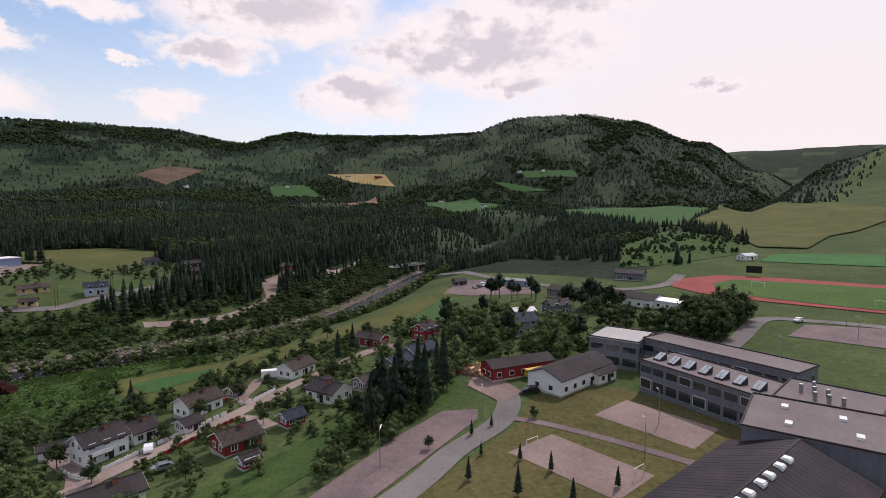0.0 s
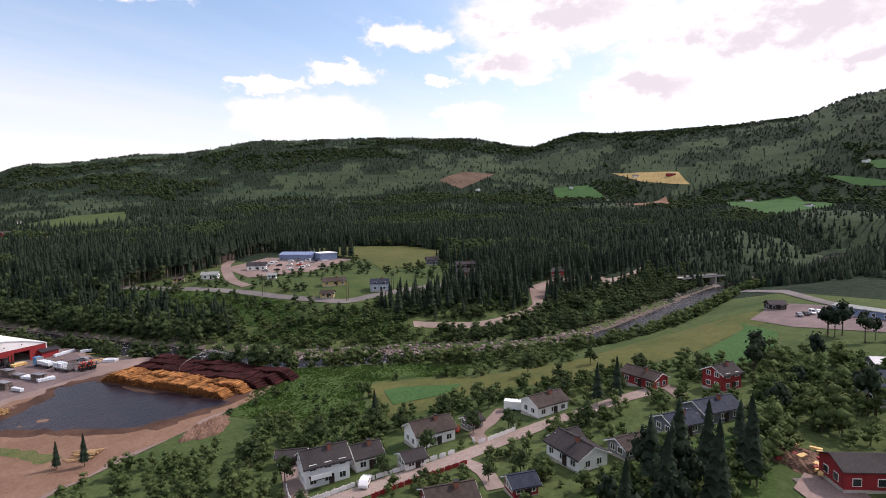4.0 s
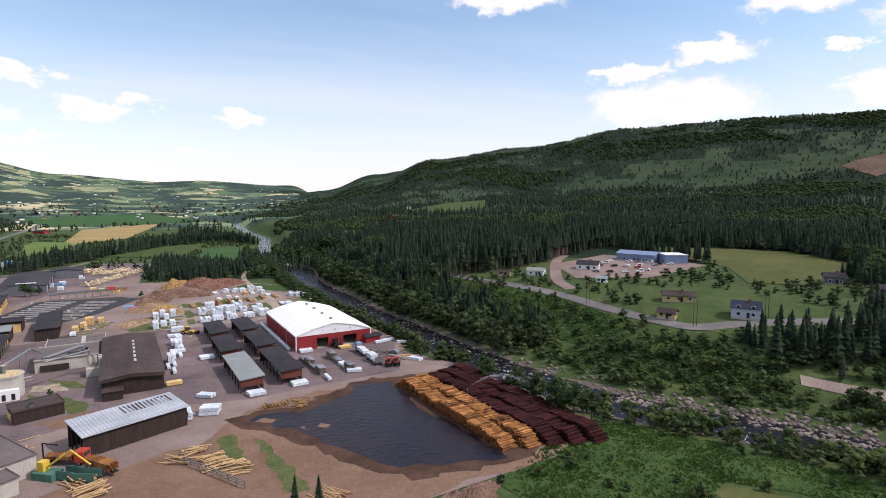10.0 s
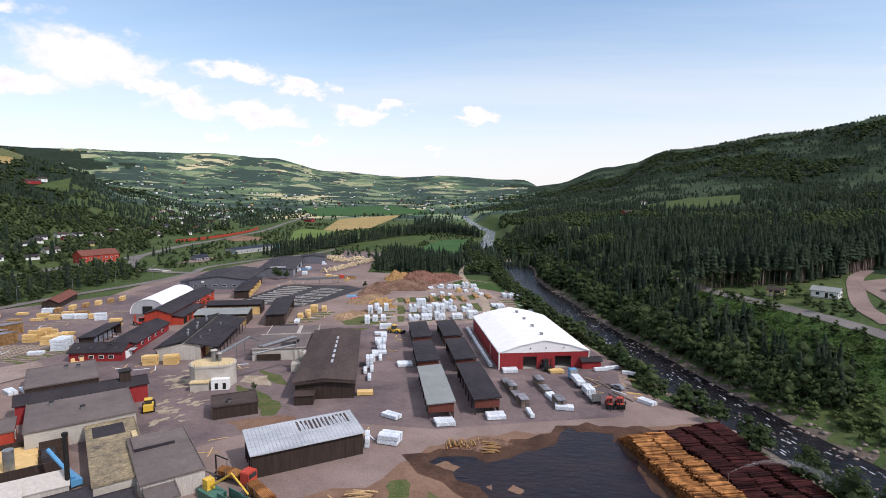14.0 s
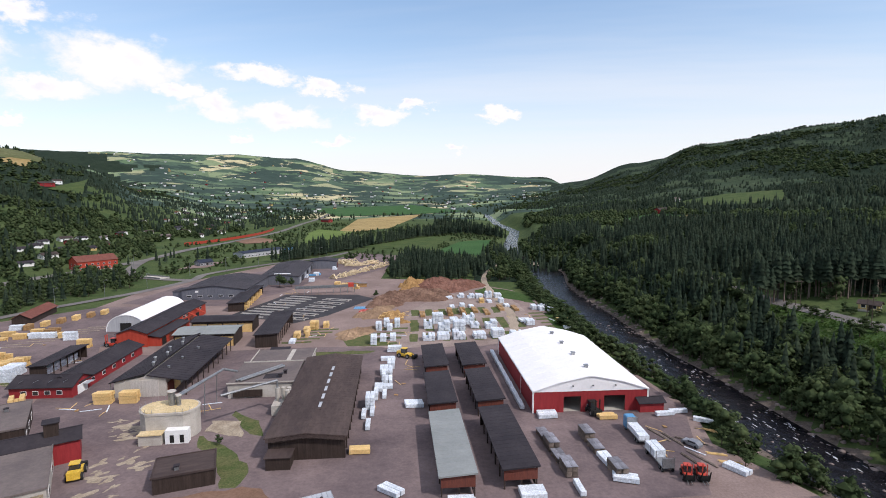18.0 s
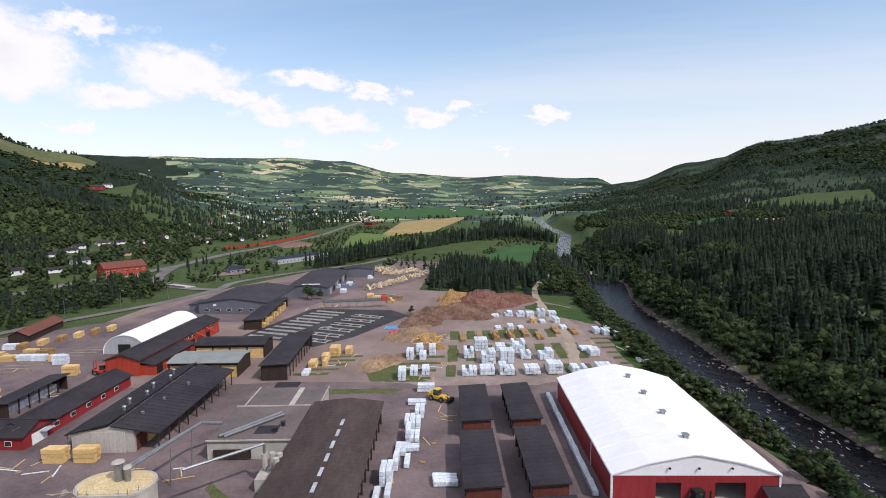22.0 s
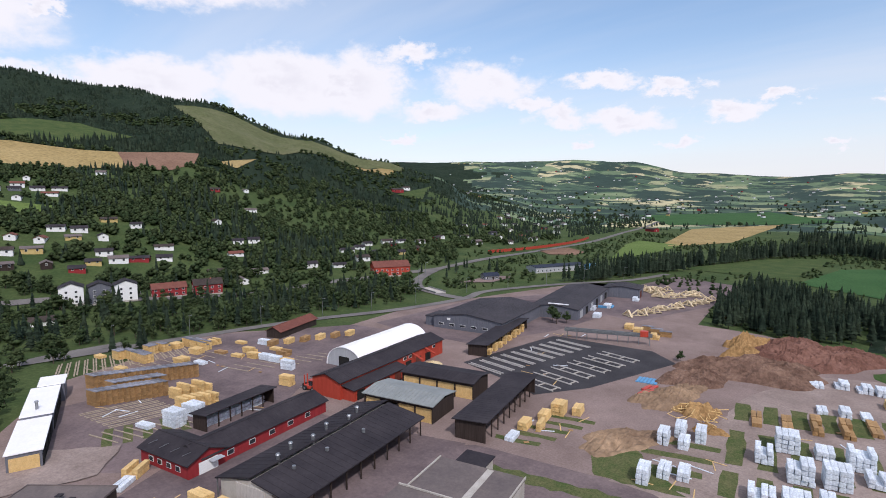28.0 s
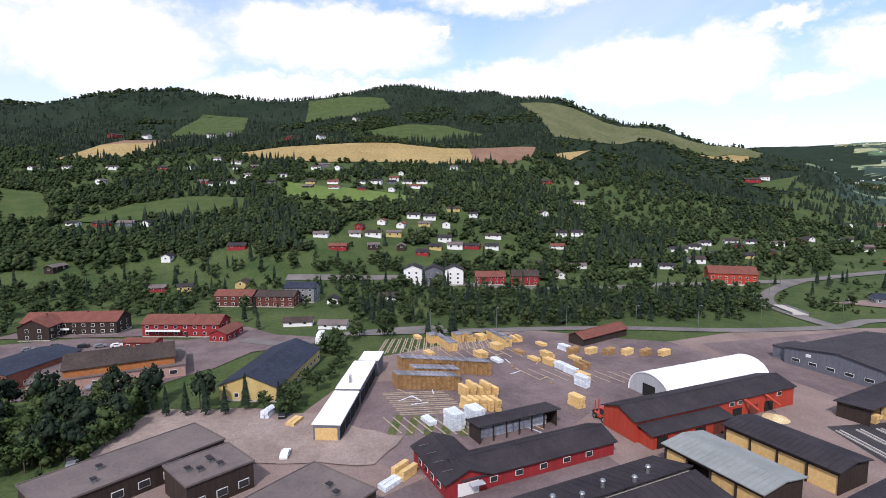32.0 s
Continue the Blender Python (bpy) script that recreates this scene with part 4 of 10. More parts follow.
def sorting_hall():
    b = thing("sorting_hall", pose(-49, 179.5, 0, 0, 0, 11.8), "long brown sorting hall with a rusty brown roof", "hall")
    w, l, e = 16.6, 56, 5.3
    for nm, yw in (("front_wall", -l / 2 + 0.6), ("back_wall", l / 2 - 0.3)):
        part(nm, Shape().hull([(-w / 2 + 0.2, 0), (w / 2 - 0.2, 0), (w / 2 - 0.2, e - 0.02), (0, e + 0.88), (-w / 2 + 0.2, e - 0.02)], yw - 0.12, yw + 0.12), M["brown_wall"], b)
    part("side_wall", Shape().box(-w / 2 + 0.3, 0, 0, 0.25, l - 1, e), M["brown_wall"], b)
    # near-black sheet added behind the posts, standing in for the hall's inner shade
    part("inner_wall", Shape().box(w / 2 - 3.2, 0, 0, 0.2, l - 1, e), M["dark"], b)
    for i in range(13):
        part("post", Shape().box(w / 2 - 0.3, -l / 2 + 0.8 + (l - 1.6) * i / 12, 0, 0.35, 0.35, e + 0.1), M["brown_wall"], b)
    gable_roof(b, w, l, e, e + 0.9, M["barn_roof"], 0.5, 0.2, seams=34)
    s = part("roof_light", Shape().box(0.9, 1, e + 0.75, 1.2, 34, 0.35), M["barn_roof"], b)
    for k in range(6):
        part("pane", Shape().box(1.0, -13 + 5.4 * k, e + 1.1, 0.7, 3.2, 0.05), M["pale_roof"], s, "pale roof-light sheet")
    f = Shape()
    g = random.Random(4)
    for i in range(70):
        f.box(-w / 2 + w * i / 69, -l / 2 - 0.45, e - 0.75 - g.uniform(0, 0.25) + 0.9 * (1 - abs(2 * i / 69 - 1)), 0.2, 0.05, 0.8)
    part("fascia", f, M["barn_roof"], b, "ragged board fascia")
    part("lean_to", Shape().hull([(-w / 2 + 0.5, 0), (-2.8, 0), (-2.8, 2.6), (-w / 2 + 0.5, 2.6)], -l / 2 - 3.6, -l / 2 + 0.4), M["brown_wall"], b)
    part("lean_to_roof", Shape().hull([(-w / 2 + 0.2, 2.62), (-2.5, 2.62), (-2.5, 2.8), (-w / 2 + 0.2, 2.8)], -l / 2 - 3.9, -l / 2 + 0.4), M["barn_roof"], b)


sorting_hall()


def plank_shed():
    b = thing("plank_shed", pose(-38.0, 119.7, 0, 0, 0, 32.5), "long dark brown shed with a pale ribbed roof", "shed")
    w, l, h = 23.5, 9.6, 5.0
    part("front_wall", Shape().box(0, -l / 2 + 0.15, 0, w, 0.2, h), M["brown_wall"], b)
    part("back_wall", Shape().box(0, l / 2 - 0.15, 0, w, 0.2, h + 1.0), M["brown_wall"], b)
    part("end_wall", Shape().box(w / 2 - 0.1, 0, 0, 0.2, l, h), M["brown_wall"], b)
    hw, hl = w / 2 + 0.4, l / 2 + 0.6
    roof = Shape()
    roof.v = [(-hw, -hl, h), (hw, -hl, h), (hw, hl, h + 1.2), (-hw, hl, h + 1.2), (-hw, -hl, h + 0.2), (hw, -hl, h + 0.2), (hw, hl, h + 1.4), (-hw, hl, h + 1.4)]
    roof.f = [(3, 2, 1, 0), (4, 5, 6, 7), (0, 1, 5, 4), (1, 2, 6, 5), (2, 3, 7, 6), (3, 0, 4, 7)]
    roof.m = [0] * 6
    rf = part("roof", roof, M["pale_roof"], b)
    ribs = Shape()
    for i in range(31):
        x = -hw + 2 * hw * i / 30
        ribs.v += [(x - 0.05, -hl, h + 0.2), (x + 0.05, -hl, h + 0.2), (x, -hl, h + 0.29), (x - 0.05, hl, h + 1.4), (x + 0.05, hl, h + 1.4), (x, hl, h + 1.49)]
        n = 6 * i
        ribs.f += [(n, n + 1, n + 2), (n + 1, n + 4, n + 5, n + 2), (n, n + 2, n + 5, n + 3)]
        ribs.m += [0] * 3
    part("ribs", ribs, M["pale_roof"], rf)
    g = random.Random(7)
    for i in range(13):
        x = -1 + 0.92 * i
        part("rust_panel", Shape().face([(x, 0.2 + g.uniform(0, 1), h + 0.83 + 0.03), (x + 0.5, 0.2, h + 0.84), (x + 0.5, hl - 0.9, h + 1.32), (x, hl - 0.9 - g.uniform(0, 1), h + 1.31)]), M["barn_roof"], rf, "bare worn roof sheet")
    for yy in (-3, 0, 3):
        part("post", Shape().box(-w / 2 + 0.2, yy, 0, 0.25, 0.25, h + 0.4), M["brown_wall"], b)


plank_shed()


def kilns():
    b = thing("kiln_house", pose(-73.2, 210.8, 0, 0, 0, 13), "low concrete kiln house with a grey felt roof", "building")
    part("wall", Shape().box(0, 0, -0.3, 18.5, 13, 4.2), M["concrete"], b)
    part("roof", Shape().box(0, 0, 3.9, 19, 13.5, 0.25), M["felt_roof"], b)
    part("roof_strip", Shape().box(2.2, 0, 4.16, 1.4, 12.8, 0.05), M["concrete"], b, "pale strip across the felt roof")
    for s in (-1, 1):
        part("parapet", Shape().box(s * 9.4, 0, 4.1, 0.25, 13.5, 0.35), M["concrete"], b)
    c = thing("kiln_house", pose(-71.5, 194.6, 0, 0, 0, 13), "low concrete kiln house with duct and roof hatches", "building")
    part("wall", Shape().box(0, 0, -0.3, 18, 19, 4.2), M["concrete"], c)
    part("roof", Shape().box(0, 0, 3.9, 18.5, 19.5, 0.25), M["felt_roof"], c)
    for s in (-1, 1):
        part("parapet", Shape().box(0, s * 9.6, 4.1, 18.5, 0.25, 0.35), M["concrete"], c)
    for x, y in ((5.5, -2), (4.6, -5)):
        h = part("roof_hatch", Shape().box(x, y, 4.1, 0.8, 0.8, 0.9), M["dark_roof"], c)
        part("hood", Shape().box(x, y, 5.0, 1.1, 1.1, 0.2), M["dark_roof"], h)
    part("duct", Shape().tube((-7, -8, 4.6), (3.5, 4.5, 4.7), 0.3, sides=10, cap=0), M["steel"], c)
    part("duct", Shape().tube((-5.8, -8.2, 4.6), (4.3, 3.4, 4.7), 0.3, sides=10, cap=0), M["steel"], c)
    part("dark_patch", Shape().box(2.4, -4, 4.16, 5, 4.2, 0.04), M["dark_roof"], c, "newer black felt patch")
    part("loading_bay", Shape().box(-3.5, -9.9, 0.4, 8, 0.3, 2.0), M["brown_wall"], c)
    e = thing("switch_house", pose(-79.5, 221.5, 0, 0, 0, 13), "small flat dark roofed switch house", "building")
    part("wall", Shape().box(0, 0, 0, 6, 5, 2.6), M["concrete"], e)
    part("roof", Shape().box(0, 0, 2.6, 6.8, 5.8, 0.25), M["dark_roof"], e)
    # cyclones on a plinth
    d = thing("dust_extractor", pose(-58.8, 176.5, 0, 0, 0, 13), "steel dust cyclones on a concrete plinth", "machine")
    part("plinth", Shape().box(0, 0, 0, 5.5, 5, 2.6), M["concrete"], d)
    for x, y in ((-1.7, 1), (-0.2, 1.3), (1.3, 1), (1.2, -1)):
        part("cyclone", Shape().tube((x, y, 2.6), (x, y, 3.6), 0.25, 0.6, 10, cap=0).tube((x, y, 3.6), (x, y, 6.2), 0.6, 0.6, 10, cap=0), M["concrete"], d)
    part("pipe", Shape().tube((-1.7, 1, 6.2), (-1.7, 1, 8.2), 0.3, cap=0).tube((-1.7, 1, 8.2), (-13, -9.5, 8.6), 0.3, cap=0), M["steel"], d)


kilns()


def chip_silo():
    """The round-cornered concrete chip bunker with blower pipes."""
    b = thing("chip_silo", pose(-80.5, 161.5, 0, 0, 0, 14), "pale concrete chip bunker dusted with sawdust", "silo")
    out = []
    for cx, r in ((-2.6, 4.0), (2.6, 4.0)):
        for k in range(9):
            a = (math.pi / 2 + math.pi * k / 8) if cx < 0 else (-math.pi / 2 + math.pi * k / 8)
            out.append((cx + r * math.cos(a), r * math.sin(a)))
    out = [(x, y - (0.55 * abs(math.sin(x * 1.05)) if y < 0 else 0)) for x, y in [(a * 1.0, c) for a, c in out]]
    part("wall", Shape().prism(out, 0, 6.4), M["concrete"], b)
    part("parapet", Shape().prism([(x * 1.03, y * 1.04) for x, y in out], 6.1, 6.6), M["concrete"], b)
    part("sawdust_top", Shape().prism([(x * 0.95, y * 0.93) for x, y in out], 6.6, 6.75), M["sawdust"], b, "layer of yellow sawdust")
    part("gate_house", Shape().box(-2.5, -5.4, 0, 5.0, 2.2, 2.4), M["concrete"], b)
    part("gate_house_roof", Shape().box(-2.5, -5.5, 2.4, 5.4, 2.6, 0.25), M["sawdust"], b)
    part("side_house", Shape().box(3.2, -5.2, 0, 5.0, 2.0, 3.2), M["white_wall"], b)
    for x in (2.2, 4.4):
        # black sheet on the wall, its colour standing in for shade within
        part("opening", Shape().box(x, -6.22, 0.3, 0.9, 0.06, 1.8), M["dark"], b)
    for x, y, r, h in ((0.2, 0.5, 0.75, 3.4), (1.9, 0.2, 0.5, 2.4), (1.2, 1.6, 0.45, 2.0)):
        c = part("blower", Shape().tube((x, y, 6.7), (x, y, 6.7 + h), r, r, 12, cap=0), M["steel"], b)
        part("blower_cap", Shape().tube((x, y, 6.7 + h), (x, y, 6.9 + h), r * 1.5, r * 1.3, 12, cap=0), M["concrete"], c)
    for i in range(12):
        a = out[i]
        part("railing_post", Shape().box(a[0], a[1], 6.5, 0.06, 0.06, 1.1), M["steel"], b)
    for k, (dx, dy) in enumerate(((0, 0), (0.8, -0.4))):
        part("blower_pipe", Shape().tube((0.4 + dx, 1 + dy, 8.4), (7, 20 + dy, 8.8), 0.28, sides=8, cap=0).tube((7, 20 + dy, 8.8), (9, 26 + dy, 6.0), 0.28, sides=8, cap=0), M["steel"], b)
    for y in (10, 18):
        part("pipe_leg", Shape().tube((3.5 + y * 0.1, y, 0), (3.9 + y * 0.1, y, 8.4), 0.12, cap=0), M["steel"], b)


chip_silo()


def planing_mill():
    b = thing("planing_mill", pose(-105.5, 203.5, 0, 0, 0, 12), "long planing mill with a dark stepped roof", "building")
    w, l, e = 19, 43, 5.0
    part("wall", Shape().hull([(-w / 2, 0), (w / 2 - 5, 0), (w / 2 - 5, e + 0.1), (-0.6, e + 0.9), (-w / 2, e - 0.6)], -l / 2, l / 2), M["concrete"], b)
    part("front_wall", Shape().box(-1.2, -l / 2 - 0.12, 0, 7.5, 0.2, e - 0.2), M["pale_panel"], b, "pale ribbed front panel")
    hl = l / 2 + 0.5
    for name, sec in (("roof_slope", [(-w / 2 - 1.2, e - 0.9), (-0.8, e + 1.6), (-0.8, e + 1.85), (-w / 2 - 1.2, e - 0.65)]),
                      ("roof_slope", [(-0.4, e + 1.1), (w / 2 + 1, e - 0.7), (w / 2 + 1, e - 0.45), (-0.4, e + 1.35)])):
        r = part(name, Shape().hull(sec, -hl, hl), M["dark_roof"], b)
        s = Shape()
        (xa, za), (xb, zb) = sec[3], sec[2]
        for i in range(25):
            y = -hl + 2 * hl * i / 24
            s.box((xa + xb) / 2, y, (za + zb) / 2, xb - xa, 0.05, 0.05, tilt=(zb - za) / (xb - xa))
        part("seams", s, M["dark_roof"], r)
    for i, y in enumerate((-14, -9, -4, 2, 8, 13)):
        x = -3.4 if i % 2 else -1.8
        v = part("roof_vent", Shape().tube((x, y, e + 0.8), (x, y, e + 2.6), 0.35, sides=10, cap=0), M["steel"], b)
        part("cap", Shape().tube((x, y, e + 2.6), (x, y, e + 2.85), 0.55, 0.4, 10, cap=0), M["steel"], v)
    for x, y in ((2.5, -14), (3, -5), (4, 6)):
        part("roof_hood", Shape().tube((x, y, e + 0.5), (x, y, e + 1.4), 0.4, 0.4, 10, cap=0), M["steel"], b)
    for i in range(10):
        y = -l / 2 + 0.4 + (l - 0.8) * i / 9
        part("post", Shape().box(w / 2 + 0.3, y, 0, 0.25, 0.25, e - 0.7), M["brown_wall"], b)
        if i < 9 and i != 2:
            panel_door(b, w / 2 - 4.8, y + 2.3, 3.9, 3.6, "x", M["timber"] if i % 3 else M["red_brown"], "pale boarded bay door" if i % 3 else "")
    part("canopy_post", Shape().box(-w / 2 - 0.8, -l / 2 - 0.2, 0, 0.2, 0.2, e - 0.8), M["steel"], b)


planing_mill()


def red_workshop():
    b = thing("red_workshop", pose(-131.5, 200.5, 0, 0, 0, 11), "long red workshop with a black sheet roof", "workshop")
    w, l = 9.5, 38
    gable_walls(b, w, l, 3.2, 5.0, M["red_wall"])
    gable_roof(b, w, l, 3.2, 5.0, M["dark_roof"], 0.6, seams=22)
    for i in range(5):
        window(b, w / 2 + 0.02, -12 + 6 * i, 1.2, 1.6, 1.0, "x")
    f = thing("red_workshop", pose(-131.5, 182.3, 0, 0, 0, 101), "red workshop wing with a white garage door", "workshop")
    gable_walls(f, 9.5, 17, 3.3, 5.2, M["red_wall"])
    gable_roof(f, 9.5, 17, 3.3, 5.2, M["dark_roof"], 0.6, seams=10)
    panel_door(f, 0, -8.55, 4.6, 2.6, "-y", M["white_wall"], "white panelled garage door")
    for i in range(4):
        window(f, -4.77, -5 + 3.2 * i, 1.1, 1.4, 1.0, "-x")
        part("snow_rail", Shape().box(-2.8, -6 + 4 * i, 4.42, 3.2, 0.06, 0.1), M["steel"], f)
    part("porch", Shape().box(1.5, -9.4, 2.3, 3.0, 1.6, 0.15), M["pale_roof"], f)


red_workshop()


def bay_shed(x, y, w, d, h, rz, roof, label, bays, open_bay=-1):
    """A shed whose front is divided into boarded bays."""
    b = thing("timber_shed", pose(x, y, 0, 0, 0, rz), label, "shed", "timber sheds of the mill")
    part("back_wall", Shape().box(0, d / 2 - 0.15, 0, w, 0.2, h + 0.1), M["brown_wall"], b)
    for s in (-1, 1):
        part("end_wall", Shape().box(s * (w / 2 - 0.1), 0, 0, 0.2, d, h), M["brown_wall"], b)
    part("lintel", Shape().box(0, -d / 2 + 0.2, h - 0.9, w, 0.25, 0.9), M["brown_wall"], b)
    hw, hd = w / 2 + 0.6, d / 2 + 0.7
    sec = [(-hd, h), (0, h + 0.9), (hd, h), (hd, h + 0.22), (0, h + 1.12), (-hd, h + 0.22)]
    n = Shape()
    n.hull(sec, -hw, hw)
    n.v = [(yv, xv, zv) for xv, yv, zv in n.v]
    n.f = [q[::-1] for q in n.f]
    r = part("roof", n, roof, b)
    s = Shape()
    for i in range(int(w / 1.1)):
        xx = -hw + 0.1 + (2 * hw - 0.2) * i / (int(w / 1.1) - 1)
        s.v += [(xx - 0.03, -hd, h + 0.22), (xx + 0.03, -hd, h + 0.22), (xx, -hd, h + 0.3), (xx - 0.03, 0, h + 1.12), (xx + 0.03, 0, h + 1.12), (xx, 0, h + 1.2)]
        k = 6 * i
        s.f += [(k, k + 1, k + 2), (k + 1, k + 4, k + 5, k + 2), (k, k + 2, k + 5, k + 3)]
        s.m += [0] * 3
    part("seams", s, roof, r)
    bw = w / bays
    for i in range(bays):
        xc = -w / 2 + bw * (i + 0.5)
        if i != open_bay:
            panel_door(b, xc, -d / 2 + 0.35, bw - 0.5, h - 1.0, "-y", M["timber"], "pale boarded bay door")
        part("post", Shape().box(-w / 2 + bw * i, -d / 2 + 0.1, 0, 0.3, 0.3, h), M["brown_wall"], b)
    return b


bay_shed(-117.8, 255.3, 24, 10.5, 4.8, 13, M["dark_roof"], "brown timber shed with pale bay doors", 4)
bay_shed(-114.3, 236.3, 21.5, 12, 4.8, 13, M["grey_roof"], "brown timber shed with a grey metal roof", 4, 1)


def side_shed(x, y, w, l, h, rz, label, roof=None, bays=9, timber=True):
    """A long shed, open towards +x, filled with timber."""
    b = thing("timber_shed", pose(x, y, 0, 0, 0, rz), label, "shed", "timber sheds of the mill")
    part("back_wall", Shape().box(-w / 2 + 0.1, 0, 0, 0.2, l, h), M["brown_wall"], b)
    for s in (-1, 1):
        part("end_wall", Shape().box(0, s * (l / 2 - 0.1), 0, w, 0.2, h), M["brown_wall"], b)
    slab_roof(b, w, l, h, 0.5, roof or M["dark_roof"], 0.7, 0.2, seams=int(l / 1.3))
    for i in range(bays + 1):
        part("post", Shape().box(w / 2 - 0.2, -l / 2 + 0.2 + (l - 0.4) * i / bays, 0, 0.28, 0.28, h + 0.3), M["brown_wall"], b)
    return b


side_shed(-94, 250.5, 8, 38, 4.8, 14, "long dark brown timber shed")
side_shed(-137, 311.5, 7.5, 48, 4.0, 15, "long open shed filled with sawn timber")
side_shed(-147.3, 202.8, 5.0, 22.5, 3.9, 12.6, "open lumber shed with wrapped packs inside", bays=6)


def red_mill():
    b = thing("red_mill", pose(-144.2, 254.5, 0, 0, 0, 9.5), "long red mill building with a dark roof", "mill")
    w, l = 11, 56
    gable_walls(b, w, l, 5.2, 7.0, M["red_bright"])
    gable_roof(b, w, l, 5.2, 7.0, M["dark_roof"], 0.5, seams=34)
    lean = part("lean_to", Shape().box(w / 2 + 2.2, -14, 0, 4.4, 26, 3.3), M["red_bright"], b)
    part("lean_to_roof", Shape().hull([(w / 2, 4.2), (w / 2 + 4.9, 3.3), (w / 2 + 4.9, 3.5), (w / 2, 4.4)], -27.5, -0.8), M["dark_roof"], lean)
    for i, y in enumerate((-24, -18, -12, -6, 6, 12, 18)):
        # the near-black leaves have the shade of open bays as their colour
        panel_door(b, w / 2 + (4.42 if y < 0 else 0.05), y, 3.2, 2.7, "x", M["red_brown"] if i % 2 else M["dark"], "")
    for y in (4, 7, 22):
        window(b, w / 2 + 0.03, y, 3.6, 1.6, 0.9, "x")
    for y in (8, 16):
        part("chute", Shape().tube((w / 2, y, 5), (w / 2 + 3.5, y + 1.5, 2.8), 0.35, cap=0), M["red_bright"], b, "red blower chute")
    part("sawdust_heap", cone_heap(w / 2 + 4.2, 15, 3.2, 1.2), M["sawdust"], b, "heap of pale sawdust below the chute")


def cone_heap(x, y, r, h, n=14, seed=3):
    g = random.Random(seed)
    s = Shape()
    s.v.append((x, y, h))
    for k, f in enumerate((0.5, 1.0)):
        for i in range(n):
            a = 6.283 * i / n
            q = r * f * g.uniform(0.85, 1.15)
            s.v.append((x + q * math.cos(a), y + q * math.sin(a), h * (0.42 if k == 0 else 0.0) * g.uniform(0.9, 1.1)))
    for i in range(n):
        j = (i + 1) % n
        s.f += [(0, 1 + i, 1 + j), (1 + i, 1 + n + i, 1 + n + j, 1 + j)]
        s.m += [0, 0]
    return s


red_mill()


def arched_hall():
    b = thing("arched_hall", pose(-161.5, 268, 0, 0, 0, 10), "arched storage hall with a white membrane cover", "hall")
    w, l, n = 16, 41, 14
    outer = [(-w / 2 * math.cos(math.pi * i / n), 7.0 * math.sin(math.pi * i / n) ** 0.85) for i in range(n + 1)]
    inner = [(x * 0.97, z * 0.97) for x, z in outer[::-1]]
    part("cover", Shape().hull(outer + inner, -l / 2, l / 2), M["white_roof"], b)
    for y in (-l / 2 + 0.3, l / 2 - 0.3):
        part("end_wall", Shape().hull([(x * 0.97, z * 0.97) for x, z in outer][::-1], y - 0.1, y + 0.1), M["grey_panel"], b)
    # flat black box: the dim inside of the hall put into colour
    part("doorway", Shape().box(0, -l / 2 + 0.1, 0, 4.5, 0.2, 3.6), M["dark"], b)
    for i in range(9):
        q = Shape()
        y = -l / 2 + l * i / 8
        for (xa, za), (xb, zb) in zip(outer[:-1], outer[1:]):
            q.tube((xa * 1.003, y, za * 1.003), (xb * 1.003, y, zb * 1.003), 0.06, sides=4, cap=0)
        part("rib", q, M["white_roof"], b)


arched_hall()


def long_store():
    b = thing("long_store", pose(-172, 163.4, 0, 0, 0, 73), "long low store with a white roof", "store")
    part("wall", Shape().box(0, -9, 0, 6.4, 21, 4.0), M["grey_blue"], b)
    part("roof", Shape().box(0, -9, 4.0, 7.0, 21.6, 0.25), M["white_roof"], b)
    part("wall", Shape().box(0.3, 13.5, 0, 6.4, 23.6, 4.8), M["grey_blue"], b)
    part("roof", Shape().box(0.3, 13.5, 4.8, 7.0, 24, 0.25), M["white_roof"], b)
    part("wall", Shape().box(1.5, 30, 0, 6.0, 9, 5.2), M["grey_blue"], b)
    part("roof", Shape().box(1.5, 30, 5.2, 6.6, 9.4, 0.25), M["white_roof"], b)
    for y in (-19.62,):
        panel_door(b, 0, y, 5.4, 3.2, "-y", M["timber"], "stacked boards closing the gable")
    for i in range(8):
        # near-black leaves stand in for the shade of open bays
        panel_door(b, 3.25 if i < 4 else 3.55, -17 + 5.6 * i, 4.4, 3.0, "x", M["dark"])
    v = part("chimney", Shape().tube((0, 6, 5.0), (0, 6, 7.0), 0.35, sides=10, cap=0), M["steel"], b)
    part("cap", Shape().tube((0, 6, 7.0), (0, 6, 7.25), 0.55, 0.4, 10, cap=0), M["steel"], v)


long_store()


